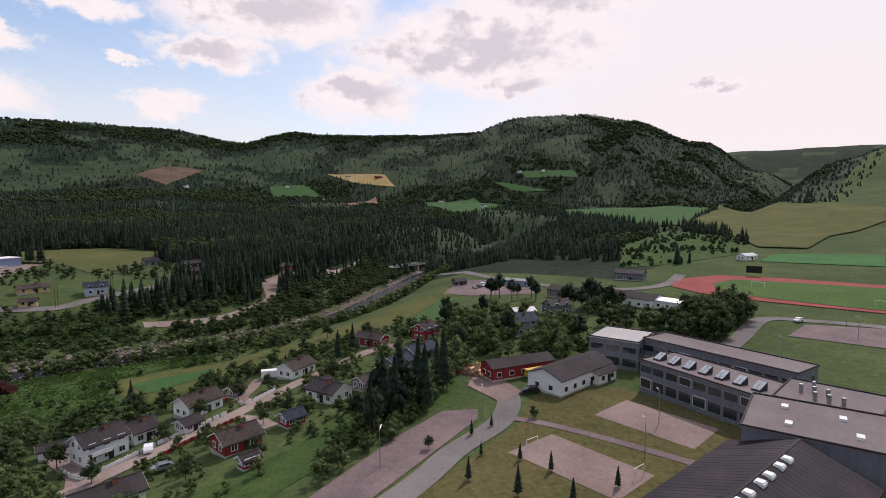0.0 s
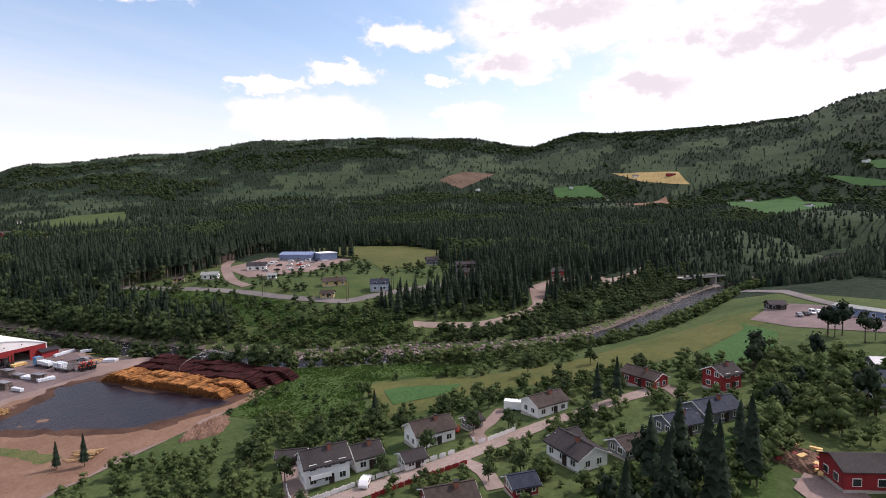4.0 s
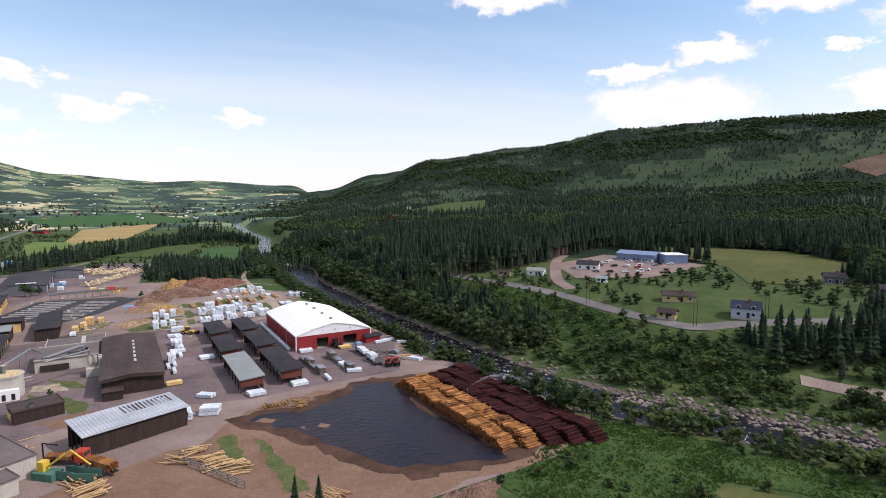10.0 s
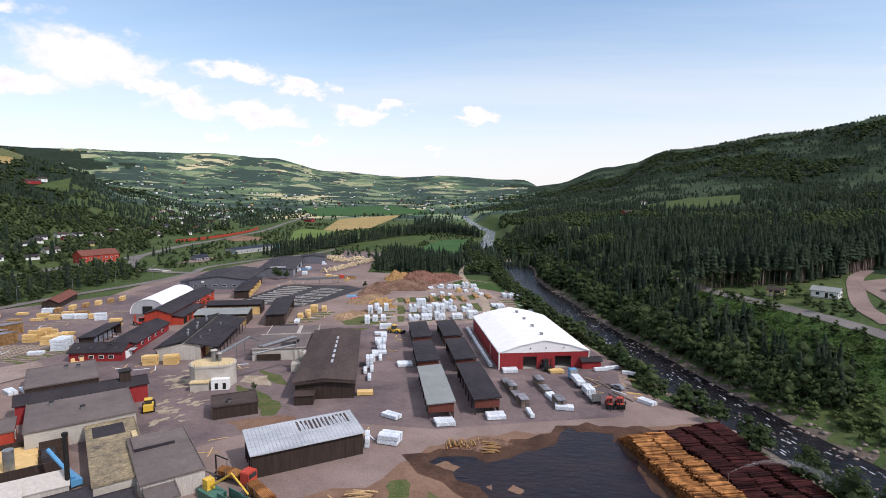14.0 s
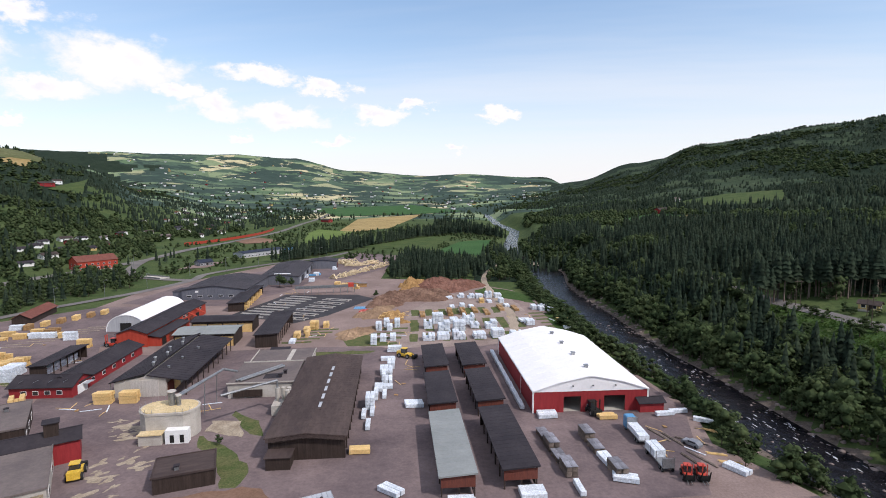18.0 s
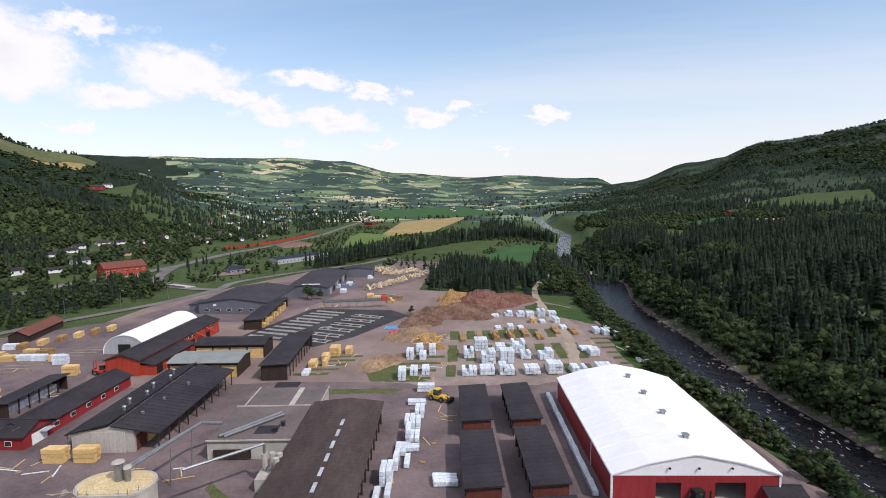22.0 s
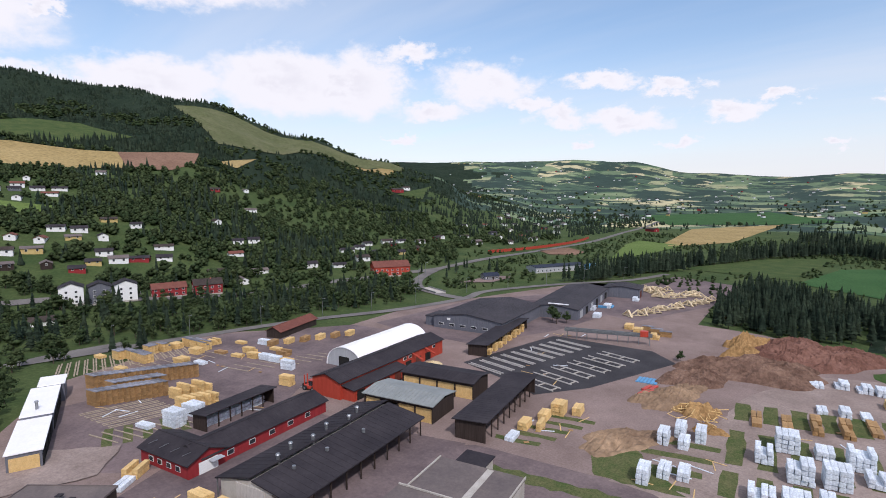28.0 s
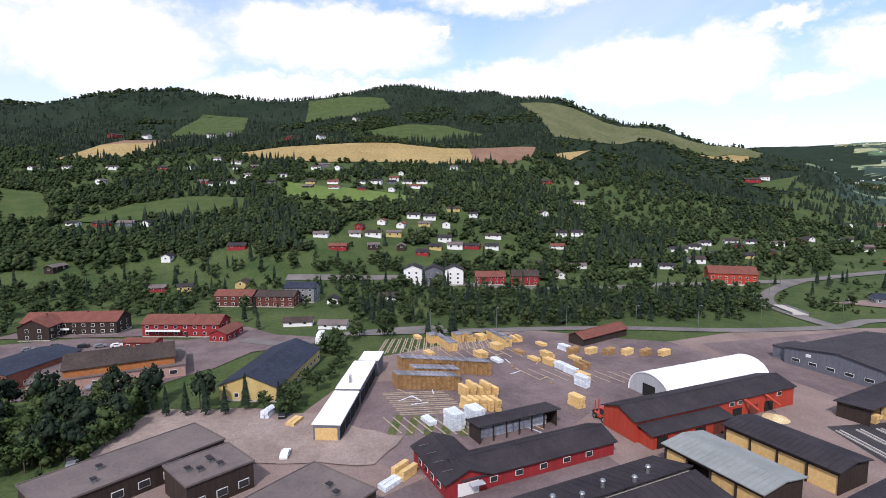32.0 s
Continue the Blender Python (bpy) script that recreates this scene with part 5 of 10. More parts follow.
def sawmill():
    b = thing("sawmill", pose(-161, 337, 0, 0, 0, 10), "big dark grey sawmill hall with a low gable roof", "mill")
    gable_walls(b, 34, 46, 5.4, 7.6, M["grey_blue"])
    gable_roof(b, 34, 46, 5.4, 7.6, M["charcoal_roof"], 0.5, seams=30)
    part("annex", Shape().box(-19, -15, 0, 7, 12, 4.2), M["grey_blue"], b)
    part("annex_roof", Shape().box(-19, -15, 4.2, 7.6, 12.6, 0.25), M["charcoal_roof"], b)
    part("sign_board", Shape().box(-9, -23.1, 4.0, 1.6, 0.1, 1.0), M["white_wall"], b)
    for k in range(5):
        window(b, -13 + 5.5 * k, -23.02, 1.6, 2.4, 0.9, "-y")
    c = thing("sawmill", pose(-149.5, 396, 0, 0, 0, 13), "long dark grey mill wing beside the sawmill", "mill")
    gable_walls(c, 24, 70, 5.0, 6.6, M["grey_blue"])
    gable_roof(c, 24, 70, 5.0, 6.6, M["charcoal_roof"], 0.5, seams=40)
    for i in range(6):
        # every other leaf is near-black, shade of an open bay as colour
        panel_door(c, 12.05, -28 + 11 * i, 4.5, 3.6, "x", M["dark"] if i % 2 else M["grey_panel"])
    part("roof_strip", Shape().box(2, -33, 6.5, 10, 1.2, 0.35), M["white_roof"], c)
    d = thing("sawmill_annex", pose(-140, 441, 0, 0, 0, 13), "dark annex at the end of the mill", "building")
    gable_walls(d, 20, 16, 5.5, 6.8, M["grey_blue"])
    gable_roof(d, 20, 16, 5.5, 6.8, M["charcoal_roof"], 0.5, seams=10)
    panel_door(d, 10.05, -2, 5, 4, "x", M["red_brown"])


sawmill()


def low_block(name, x, y, w, l, h, rz, wall, roof, label, windows=0, z=0.0, vents=0, over=0.25, cat="building"):
    """A flat-roofed block with parapet, windows along both long sides and roof vents."""
    b = thing(name, pose(x, y, z, 0, 0, rz), label, cat)
    part("wall", Shape().box(0, 0, -0.8, w, l, h + 0.8), wall, b)
    part("roof", Shape().box(0, 0, h, w + 2 * over, l + 2 * over, 0.22), roof, b)
    for s in (-1, 1):
        part("roof_edge", Shape().box(s * (w / 2 + over - 0.1), 0, h + 0.22, 0.2, l + 2 * over, 0.18), roof, b)
        part("roof_edge", Shape().box(0, s * (l / 2 + over - 0.1), h + 0.22, w + 2 * over - 0.4, 0.2, 0.18), roof, b)
    for i in range(windows):
        y0 = -l / 2 + l * (i + 0.5) / windows
        for s, f in ((-1, "-x"), (1, "x")):
            window(b, s * (w / 2 + 0.02), y0, 1.1, min(2.0, l / windows * 0.6), 1.3, f)
    g = random.Random(int(abs(x) * 7 + abs(y)))
    for i in range(vents):
        vx, vy = g.uniform(-w / 3, w / 3), g.uniform(-l / 3, l / 3)
        v = part("roof_vent", Shape().box(vx, vy, h + 0.2, 0.8, 0.8, 0.8), M["steel"], b)
        part("cap", Shape().box(vx, vy, h + 1.0, 1.1, 1.1, 0.15), M["dark_roof"], v)
    return b


# low mill offices and workshops in the south of the yard
low_block("mill_office", -145, 118, 13, 34, 4.4, 38, M["brown_wall"], M["felt_roof"], "long low mill office with a grey felt roof", 7, vents=2)
low_block("mill_office", -137.5, 134.5, 11, 13, 5.4, 33, M["brown_wall"], M["felt_roof"], "two storey brown office with a flat felt roof", 3, vents=5)
low_block("store_house", -122, 153, 17, 19, 4.4, 40, M["brown_wall"], M["felt_roof"], "low store house with a felt roof", 3, vents=2)
low_block("tool_house", -64.6, 142, 8.2, 11, 3.2, 118, M["brown_wall"], M["barn_roof"], "small dark tool house beside the grass", 0, vents=1)
low_block("saw_house", -97.5, 129.3, 21.6, 20, 4.6, 40, M["concrete"], M["felt_roof"], "wide flat roofed saw house with grey felt", 2, vents=2)
rm = gabled("red_tower_house", -105.5, 140.6, 7.6, 29, 4.9, 6.2, -50, M["red_wall"], M["dark_roof"], "long red mill house with a roof tower", over=0.5, seams=18)
part("tower", Shape().box(0.6, 9.5, 5.0, 2.6, 2.6, 3.6), M["brown_wall"], rm)
part("tower_roof", Shape().hull([(-1.0, 8.6), (2.2, 8.6), (2.2, 8.8), (-1.0, 8.8)], 7.9, 11.1), M["dark_roof"], rm)
low_block("red_wing", -110, 118, 8, 9, 4.0, 40, M["red_bright"], M["felt_roof"], "bright red wing of the saw house", 1)
dh = low_block("debarking_hall", -76.5, 112.5, 9.6, 31, 3.6, 40, M["concrete"], M["dusty_roof"], "low debarking hall roof strewn with bark and sawdust", 2)
part("roof_channel", Shape().box(3.9, -4, 3.82, 1.0, 20, 0.5), M["sawdust"], dh, "channel full of yellow sawdust")
part("roof_patch", Shape().box(-0.6, 10.5, 3.83, 6.2, 6.4, 0.05), M["dark_roof"], dh, "newer black felt patch")
eh = low_block("debarking_hall", -64.2, 110, 11, 22.5, 4.2, 40, M["pale_panel"], M["felt_roof"], "flat debarking hall with grey felt and pale wall", 2)
part("roof_step", Shape().box(-1.2, 7.2, 4.42, 7.6, 7.0, 0.5), M["felt_roof"], eh)
part("roof_step_edge", Shape().box(-1.2, 3.6, 4.42, 7.6, 0.2, 0.62), M["dark_roof"], eh)
low_block("intake_house", -57, 97.5, 5, 6, 3.4, 40, M["concrete"], M["felt_roof"], "small concrete log intake house", 1)
low_block("intake_house", -63.5, 93.5, 7, 9, 2.8, 40, M["concrete"], M["charcoal_roof"], "low dark roofed pump house", 1)
low_block("lower_store", -72, 93, 8, 8, 3.0, 40, M["pale_panel"], M["charcoal_roof"], "small white store with a dark roof", 1)
low_block("lower_store", -70.5, 85.5, 12, 7, 3.2, 40, M["concrete"], M["felt_roof"], "low concrete store with a patched roof", 2, vents=2)
for x, y in ((-82.5, 97.5), (-87.5, 92.5)):
    gabled("tent_store", x, y, 7, 12, 3.4, 5.0, 128, M["pale_panel"], M["pale_panel"], "pale cloth covered store", over=0.2)
# new building pit with a board floor
pit = thing("building_floor", pose(-95.5, 111.5, 0.02, 0, 0, 40), "unfinished floor of pale boards with low walls", "building")
part("slab", Shape().box(0, 0, 0, 13.6, 14.6, 1.0), M["timber"], pit, "pale board floor")
for s_ in (-1, 1):
    part("low_wall", Shape().box(s_ * 6.9, 0, 0, 0.3, 14.8, 2.4), M["red_brown"], pit)
    part("low_wall", Shape().box(0, s_ * 7.45, 0, 13.4, 0.3, 2.2), M["brown_wall"], pit)
for k in range(3):
    part("partition", Shape().box(4.2, -4.5 + 4 * k, 1.0, 5.0, 0.25, 1.6), M["brown_wall"], pit)
part("container", Shape().box(3.5, -2.6, 1.0, 2.4, 5.5, 1.5), M["dark_roof"], pit)
part("silo", Shape().tube((-3, -4, 1.0), (-3, -4, 5.4), 1.0, 1.0, 12, cap=0), M["steel"], pit, "small steel silo")
hut = gabled("guard_hut", 36.5, 188.5, 3.6, 6.5, 2.6, 3.4, 103, M["red_wall"], M["dark_roof"], "small red hut beside the hall", "hut", over=0.5, seams=6)
window(hut, 1.82, 0.5, 1.0, 1.2, 0.9, "x")
panel_door(hut, 0, -3.28, 1.0, 2.0, "-y", M["white_wall"])
rr = gabled("red_roofed_barn", -216.5, 265.5, 7, 27, 3.0, 4.8, 22, M["brown_wall"], M["red_tile"], "long brown barn with a dark red roof", "barn", over=0.6, seams=16)

# ---- roads, fields and yard surfaces ----


def flat_sheet(name, outline, material, label, lift, category="ground"):
    return solid(name, Shape().face([(x, y, lift) for x, y in outline]), material, label, category, kind="structure")


def wavy(outline, amount=1.2, step=4.0, seed=1):
    """The outline with an uneven edge."""
    g = random.Random(seed)
    out = []
    n = len(outline)
    for i in range(n):
        a, b = Vector(outline[i]), Vector(outline[(i + 1) % n])
        k = max(1, int((b - a).length / step))
        for j in range(k):
            p = a + (b - a) * (j / k)
            out.append((p.x + g.uniform(-amount, amount), p.y + g.uniform(-amount, amount)))
    return out


flat_sheet("dirt_yard", wavy([(-26, 60), (38, 73), (56, 77), (75, 92), (62, 118), (57, 146), (40, 143), (24, 138), (4, 135), (-12, 128), (-18, 112), (-42, 98), (-58, 84), (-45, 62)], 1.5, 5, 2), M["dirt"], "brown bark-strewn dirt of the log yard", 0.006)
flat_sheet("wet_mud", wavy([(-11, 119), (-3, 113), (6, 103), (10, 96), (18, 85), (28, 80), (40, 79), (46, 80), (36, 110), (32, 136), (22, 139), (18, 131), (8, 124), (2, 121), (-4, 123)], 1.3, 3, 5), M["mud"], "black wet mud below the sprinkled logs", 0.012)
flat_sheet("damp_dirt", wavy([(-16, 121), (-6, 110), (3, 101), (8, 92), (16, 81), (26, 76), (48, 76), (60, 86), (58, 118), (54, 140), (38, 143), (26, 143), (12, 134), (0, 126), (-8, 127)], 1.6, 3, 8), M["damp"], "dark damp bark dirt round the wet ground", 0.009)
for i, o in enumerate(([(-9, 118.5), (-5, 116), (-3.5, 118), (-7, 120.5)], [(6, 110), (8.5, 108.5), (9.5, 110.5), (7, 112)], [(1.5, 111), (3, 109.5), (3.2, 111.5)])):
    flat_sheet("dry_spot", wavy(o, 0.3, 1.0, 60 + i), M["dirt"], "dry dirt showing through the wet mud", 0.016)
flat_sheet("asphalt_yard", [(-150, 215), (-118, 150), (-100, 120), (-72, 112), (-58, 128), (-40, 138), (-10, 136), (12, 142), (38, 148), (46, 190), (34, 232), (20, 252), (-36, 243), (-60, 236), (-84, 232), (-120, 220)],
           M["asphalt"], "worn grey asphalt between the mill buildings", 0.009)
flat_sheet("asphalt_yard", [(-190, 172), (-160, 152), (-135, 172), (-126, 190), (-152, 226), (-158, 300), (-205, 290), (-235, 240), (-225, 215), (-190, 190)], M["asphalt"], "worn grey asphalt of the lumber yard", 0.010)
flat_sheet("sorting_deck", [(-130, 279), (-124, 332), (-84, 336), (-72, 326), (-84, 284), (-94, 268), (-102, 272)], M["black_asphalt"], "black asphalt deck of the log sorting bays", 0.016)
flat_sheet("paved_yard", [(-200, 300), (-178, 296), (-142, 300), (-128, 340), (-124, 385), (-108, 380), (-90, 445), (-95, 520), (-142, 538), (-150, 462), (-165, 440), (-200, 370)], M["asphalt"], "grey yard beside the sawmill", 0.007)
for i, o in enumerate(([(-18, 111), (-14, 112), (-10, 92), (-14, 95)], [(-9, 108), (-7, 106), (2, 79), (-3, 80), (-6, 90)], [(-73.5, 161), (-65, 157), (-58, 151), (-54, 148), (-53.5, 140), (-56, 139), (-62, 149), (-70, 155)],
                       [(-60, 236), (-66, 250), (-60, 256), (-42, 240)], [(-72, 175), (-63, 170), (-57.5, 161.5), (-61, 162.5), (-68, 169)], [(-78, 226), (-48, 233), (-49, 229), (-77, 222)])):
    flat_sheet("grass_patch", wavy(o, 0.6, 2.0, 20 + i), M["yard_grass"], "rough green grass patch in the yard", 0.022)
for i in range(5):
    flat_sheet("grass_lane", wavy([(-86 + 1.0 * i, 237 + 5 * i), (-75 + 1.0 * i, 240 + 5 * i), (-75.4 + 1.0 * i, 242 + 5 * i), (-86.4 + 1.0 * i, 239 + 5 * i)], 0.3, 3, 170 + i), M["yard_grass"], "grass lane below stacked timber", 0.020)
# sawdust trodden into the yard
g = random.Random(5)
for i in range(46):
    u, v = g.random(), g.random()
    x, y = -96 + 20 * u + 10 * (v - 0.5), 172 - 44 * u + 12 * (v - 0.5)
    if i > 32:
        x, y = -88 + 9 * (u - 0.5), 163 + 16 * (v - 0.5)
    r, q, a = g.uniform(0.5, 2.6), g.uniform(0.25, 0.6), g.uniform(0.2, 1.6)
    o = []
    for k in range(14):
        b_ = 6.283 * k / 14
        d = r * (1 + 0.45 * math.sin(3 * b_ + i) + g.uniform(-0.3, 0.3))
        o.append((x + d * (math.cos(b_) * math.cos(a) - q * math.sin(b_) * math.sin(a)), y + d * (math.cos(b_) * math.sin(a) + q * math.sin(b_) * math.cos(a))))
    flat_sheet("sawdust_stain", o, M["dust"], "pale sawdust trodden into the asphalt", 0.028 + 0.001 * i)
flat_sheet("bare_earth", wavy([(-64, 136), (-50, 141), (-41, 135), (-50, 131), (-57, 130)], 0.8, 2, 7), M["dirt"], "brown bare earth beside the plank shed", 0.03)
flat_sheet("bare_earth", wavy([(-73, 163), (-62, 161), (-67, 169), (-74, 169)], 0.6, 2, 9), M["dust"], "pale bare earth below the chip bunker", 0.08)
# stacking lanes: grass strips with pale tracks between them
flat_sheet("stacking_yard", wavy([(-56, 236), (-36, 237), (-10, 243), (14, 256), (17, 264), (8, 305), (0, 340), (-8, 352), (-36, 340), (-46, 304), (-48, 268)], 0.8, 4, 71), M["pale_gravel"], "pale gravel ground of the stacking yard", 0.013)
flat_sheet("gravel_apron", wavy([(-94, 266), (-84, 270), (-74, 312), (-66, 300), (-62, 262), (-69, 245), (-88, 229), (-92, 240)], 1.0, 4, 72), M["gravel"], "grey gravel apron beside the sorting deck", 0.012)
g = random.Random(11)
for i in range(8):
    x0 = -38 + 6.3 * i
    flat_sheet("grass_lane", wavy([(x0, 245 + 1.4 * i), (x0 + 3.2, 245.6 + 1.4 * i), (x0 + 1.3, 257 + 1.4 * i), (x0 - 1.9, 256.4 + 1.4 * i)], 0.3, 3, i), M["yard_grass"], "grass lane below stacked timber", 0.020)
    flat_sheet("grass_lane", wavy([(x0 - 2.2, 260 + 1.7 * i), (x0 + 1.4, 260.8 + 1.7 * i), (x0 - 2.4, 280 + 1.7 * i), (x0 - 6.0, 279.4 + 1.7 * i)], 0.3, 3, 30 + i), M["yard_grass"], "grass lane below stacked timber", 0.020)
    flat_sheet("grass_lane", wavy([(x0 - 6.6, 287 + 1.9 * i), (x0 - 3.2, 288 + 1.9 * i), (x0 - 5.6, 301 + 1.9 * i), (x0 - 9, 300 + 1.9 * i)], 0.3, 3, 60 + i), M["yard_grass"], "grass lane below stacked timber", 0.020)
for i in range(4):
    y0 = 238 + 7.5 * i
    flat_sheet("grass_lane", wavy([(-56, y0), (-42, y0 + 4), (-42.5, y0 + 6.5), (-57, y0 + 2.5)], 0.3, 3, 90 + i), M["yard_grass"], "grass lane below stacked timber", 0.020)
for i in range(7):
    flat_sheet("grass_lane", wavy([(9 + 1.6 * i, 300 - 6 * i), (16 + 1.6 * i, 302 - 6 * i), (16.3 + 1.6 * i, 299.5 - 6 * i), (9.3 + 1.6 * i, 297.5 - 6 * i)], 0.2, 3, 130 + i), M["yard_grass"], "grass lane below stacked timber", 0.020)
for i in range(5):
    flat_sheet("grass_lane", wavy([(-164 + 1.2 * i, 176 + 4 * i), (-153 + 1.2 * i, 172 + 4.2 * i), (-152 + 1.2 * i, 174 + 4.2 * i), (-163 + 1.2 * i, 178 + 4 * i)], 0.2, 3, 150 + i), M["yard_grass"], "grass lane below stacked timber", 0.024)

flat_sheet("grass_patch", wavy([(-8, 338), (14, 322), (12, 342), (1, 357), (-13, 368), (-20, 352)], 1.0, 3, 41), M["rough_grass"], "rough green grass beside the bark heap", 0.022)
flat_sheet("grass_patch", wavy([(22, 258), (31, 238), (34, 240), (27, 262), (20, 300), (16, 300)], 0.6, 3, 43), M["rough_grass"], "rough green grass along the river bank", 0.024)
flat_sheet("dirt_track", wavy([(1, 262), (5, 263), (3, 300), (-3, 328), (-8, 352), (-11, 369), (-15, 370), (-12, 350), (-7, 326), (-1, 298)], 0.5, 4, 44), M["sand"], "pale dirt track beside the timber stacks", 0.032)
ribbon("track", [(-13, 368), (-16, 395), (-15, 422), (-11, 443), (-6, 470)], 3.6, M["sand"], "pale dirt track along the river", "road", 0.2)
# public roads
ribbon("road", [(-30, -35), (-1, -55), (15, -63), (29, -72), (44, -74), (52, -69), (57, -66)], 5.5, M["road"], "grey asphalt lane beside the school", "road", 0.16)
drape("parking_lot", [(-14, -30), (-1, -40), (22, -51), (35, -59), (36, -67), (30, -67), (-1, -51), (-20, -42)], M["asphalt"], "empty grey asphalt parking strip", "parking", 0.14, 5)
drape("forecourt", [(40, -72), (46, -78), (58, -72), (66, -76), (62, -66), (52, -64)], M["gravel"], "gravel forecourt of the barn", "yard", 0.18, 4)
ribbon("footpath", [(31, -73), (26, -83), (18, -95), (8, -108), (0, -118)], 2.2, M["asphalt"], "narrow paved footpath", "path", 0.15)
drape("gravel_pitch", [(14, -73), (22, -82), (6, -97), (-2, -89)], M["gravel"], "gravel ball pitch with worn edges", "pitch", 0.13, 4)
drape("gravel_pitch", [(32, -92), (41, -101), (25, -115), (16, -107)], M["gravel"], "gravel ball pitch by the school", "pitch", 0.13, 4)
drape("school_lawn", [(-25, -62), (-1, -58), (28, -76), (44, -80), (50, -100), (30, -126), (0, -125), (-25, -100)], M["dry_lawn"], "yellowish lawn of the school grounds", "lawn", 0.07, 5)
ribbon("road", [(60, -122), (80, -138), (100, -153), (127, -173), (124, -189), (114, -208), (95, -230)], 6, M["road"], "asphalt road beside the stadium", "road", 0.2)
drape("parking_lot", [(101, -168), (118, -183), (112, -206), (85, -190)], M["asphalt"], "wide asphalt parking lot", "parking", 0.17, 6)
ribbon("road", [(400, -5), (360, -25), (300, -50), (250, -75), (210, -110), (200, -140), (215, -165), (250, -185)], 7, M["road"], "main road past the bridge", "road", 0.3)
drape("depot_lot", [(205, -45), (250, -52), (245, -80), (215, -98), (190, -92), (192, -60)], M["asphalt"], "grey depot lot with parked vehicles", "parking", 0.2, 6)
# lane between the houses
LANE = [(-8, 17), (1, 12), (8, 8.2), (13.4, 5.8), (19.4, 3.0), (26.1, 0.0), (32.5, -3.2), (40.8, -6.6), (48.9, -9.6), (60.5, -14.0), (68.3, -17.4), (74.7, -21), (86, -26.5), (97, -33)]
ribbon("lane", LANE, 5.0, M["pale_gravel"], "narrow gravel lane between houses", "road", 0.16)
ribbon("lane", [(49, -9), (54, -3), (62, -2), (72, 0)], 3.4, M["gravel"], "gravel drive to a house", "road", 0.14)
ribbon("lane", [(40, -7), (36.6, -14.7), (30.5, -21)], 3.2, M["pale_gravel"], "gravel drive to the red garage", "road", 0.14)
drape("courtyard", [(8.5, 10.5), (12.5, 13.5), (16.4, 18.6), (22.5, 27), (28, 29), (27, 22), (21, 18), (17, 12), (12, 8)], M["gravel"], "grey gravel courtyard beside the white house", "yard", 0.15, 3)
ribbon("lane", [(13, 9), (16, 14), (19, 19)], 3.0, M["gravel"], "gravel drive to a house", "road", 0.14)
ribbon("lane", [(92, -40), (98, -36), (104, -30)], 3.5, M["gravel"], "gravel drive to the red house", "road", 0.14)
drape("rough_slope", [(-12, -27), (20, -44), (36, -57), (46, -62), (68, -60), (72, -50), (48, -38), (20, -31), (2, -19)], M["rough_grass"], "bright green rough slope above the houses", "meadow", 0.08, 5)
CLEAR_AREAS.pop()
# fields in the river's bend
drape("mown_field", [(56, 24), (66, 40), (77, 53), (83, 53), (92, 44), (101, 24), (125, 2), (182, -18), (203, -30), (225, -45), (209, -55), (180, -44), (140, -34), (117, -20), (104, -10), (92, 6), (78, 16), (68, 18)], M["stubble"], "yellow-green mown meadow by the river", "field", 0.1, 5)
drape("crop_field", [(66, 32), (77, 45), (82, 42), (90, 24), (80, 22)], M["crop"], "dark green crop field", "field", 0.22, 4)
drape("crop_field", [(134, -36), (186, -45), (196, -42), (181, -56), (137, -57), (128, -48)], M["crop"], "dark green crop field", "field", 0.24, 5)
drape("rough_meadow", [(38, 70), (52, 79), (72, 90), (80, 90), (94, 74), (110, 52), (114, 36), (102, 30), (93, 47), (83, 55), (70, 48), (58, 34), (46, 46)], M["rough_grass"], "bright green rough meadow", "meadow", 0.12, 4)
# far bank
ribbon("road", [(100, 330), (102, 300), (106, 282), (115, 250), (125, 220), (131, 190), (134, 161), (142, 131), (160, 122), (185, 112), (210, 100)], 6.0, M["road"], "grey country road on the far bank", "road", 0.25)
ribbon("road", [(139, 200), (145, 222), (160, 250), (182, 285), (205, 312)], 6.5, M["gravel"], "gravel road to the works", "road", 0.25)
drape("works_yard", [(176, 275), (232, 303), (254, 259), (255, 230), (188, 203), (156, 222), (166, 254)], M["gravel"], "gravel yard of the works", "yard", 0.3, 6)
drape("hay_field", [(268, 315), (295, 326), (333, 295), (357, 257), (342, 200), (290, 166), (248, 156), (222, 172), (256, 215), (268, 250)], M["stubble"], "pale green mown hay field", "field", 0.3, 6)
ribbon("track", [(151, 90), (160, 81), (176, 68), (195, 60), (215, 56), (240, 64), (262, 62), (317, 44), (392, 40)], 4.4, M["pale_gravel"], "pale sandy track on the far bank", "road", 0.25)
drape("gravel_bay", [(215, 58), (235, 70), (262, 68), (310, 50), (300, 40), (262, 56)], M["gravel"], "gravel turning place by the bridge", "yard", 0.3, 5)
drape("clearing", [(100, 296), (108, 280), (118, 240), (128, 190), (130, 150), (120, 134), (108, 150), (100, 190), (95, 250)], M["rough_grass"], "rough green clearing above the river", "meadow", 0.12, 6)
drape("rough_bank", [(96, 160), (104, 148), (118, 133), (138, 122), (150, 100), (146, 88), (128, 98), (112, 116), (98, 138)], M["rough_grass"], "bright green scrubby bank above the river", "meadow", 0.08, 5)
CLEAR_AREAS.pop()
drape("garden", [(136, 140), (150, 168), (175, 180), (200, 150), (205, 120), (175, 108), (150, 118)], M["lawn"], "mown gardens round the houses", "lawn", 0.12, 6)
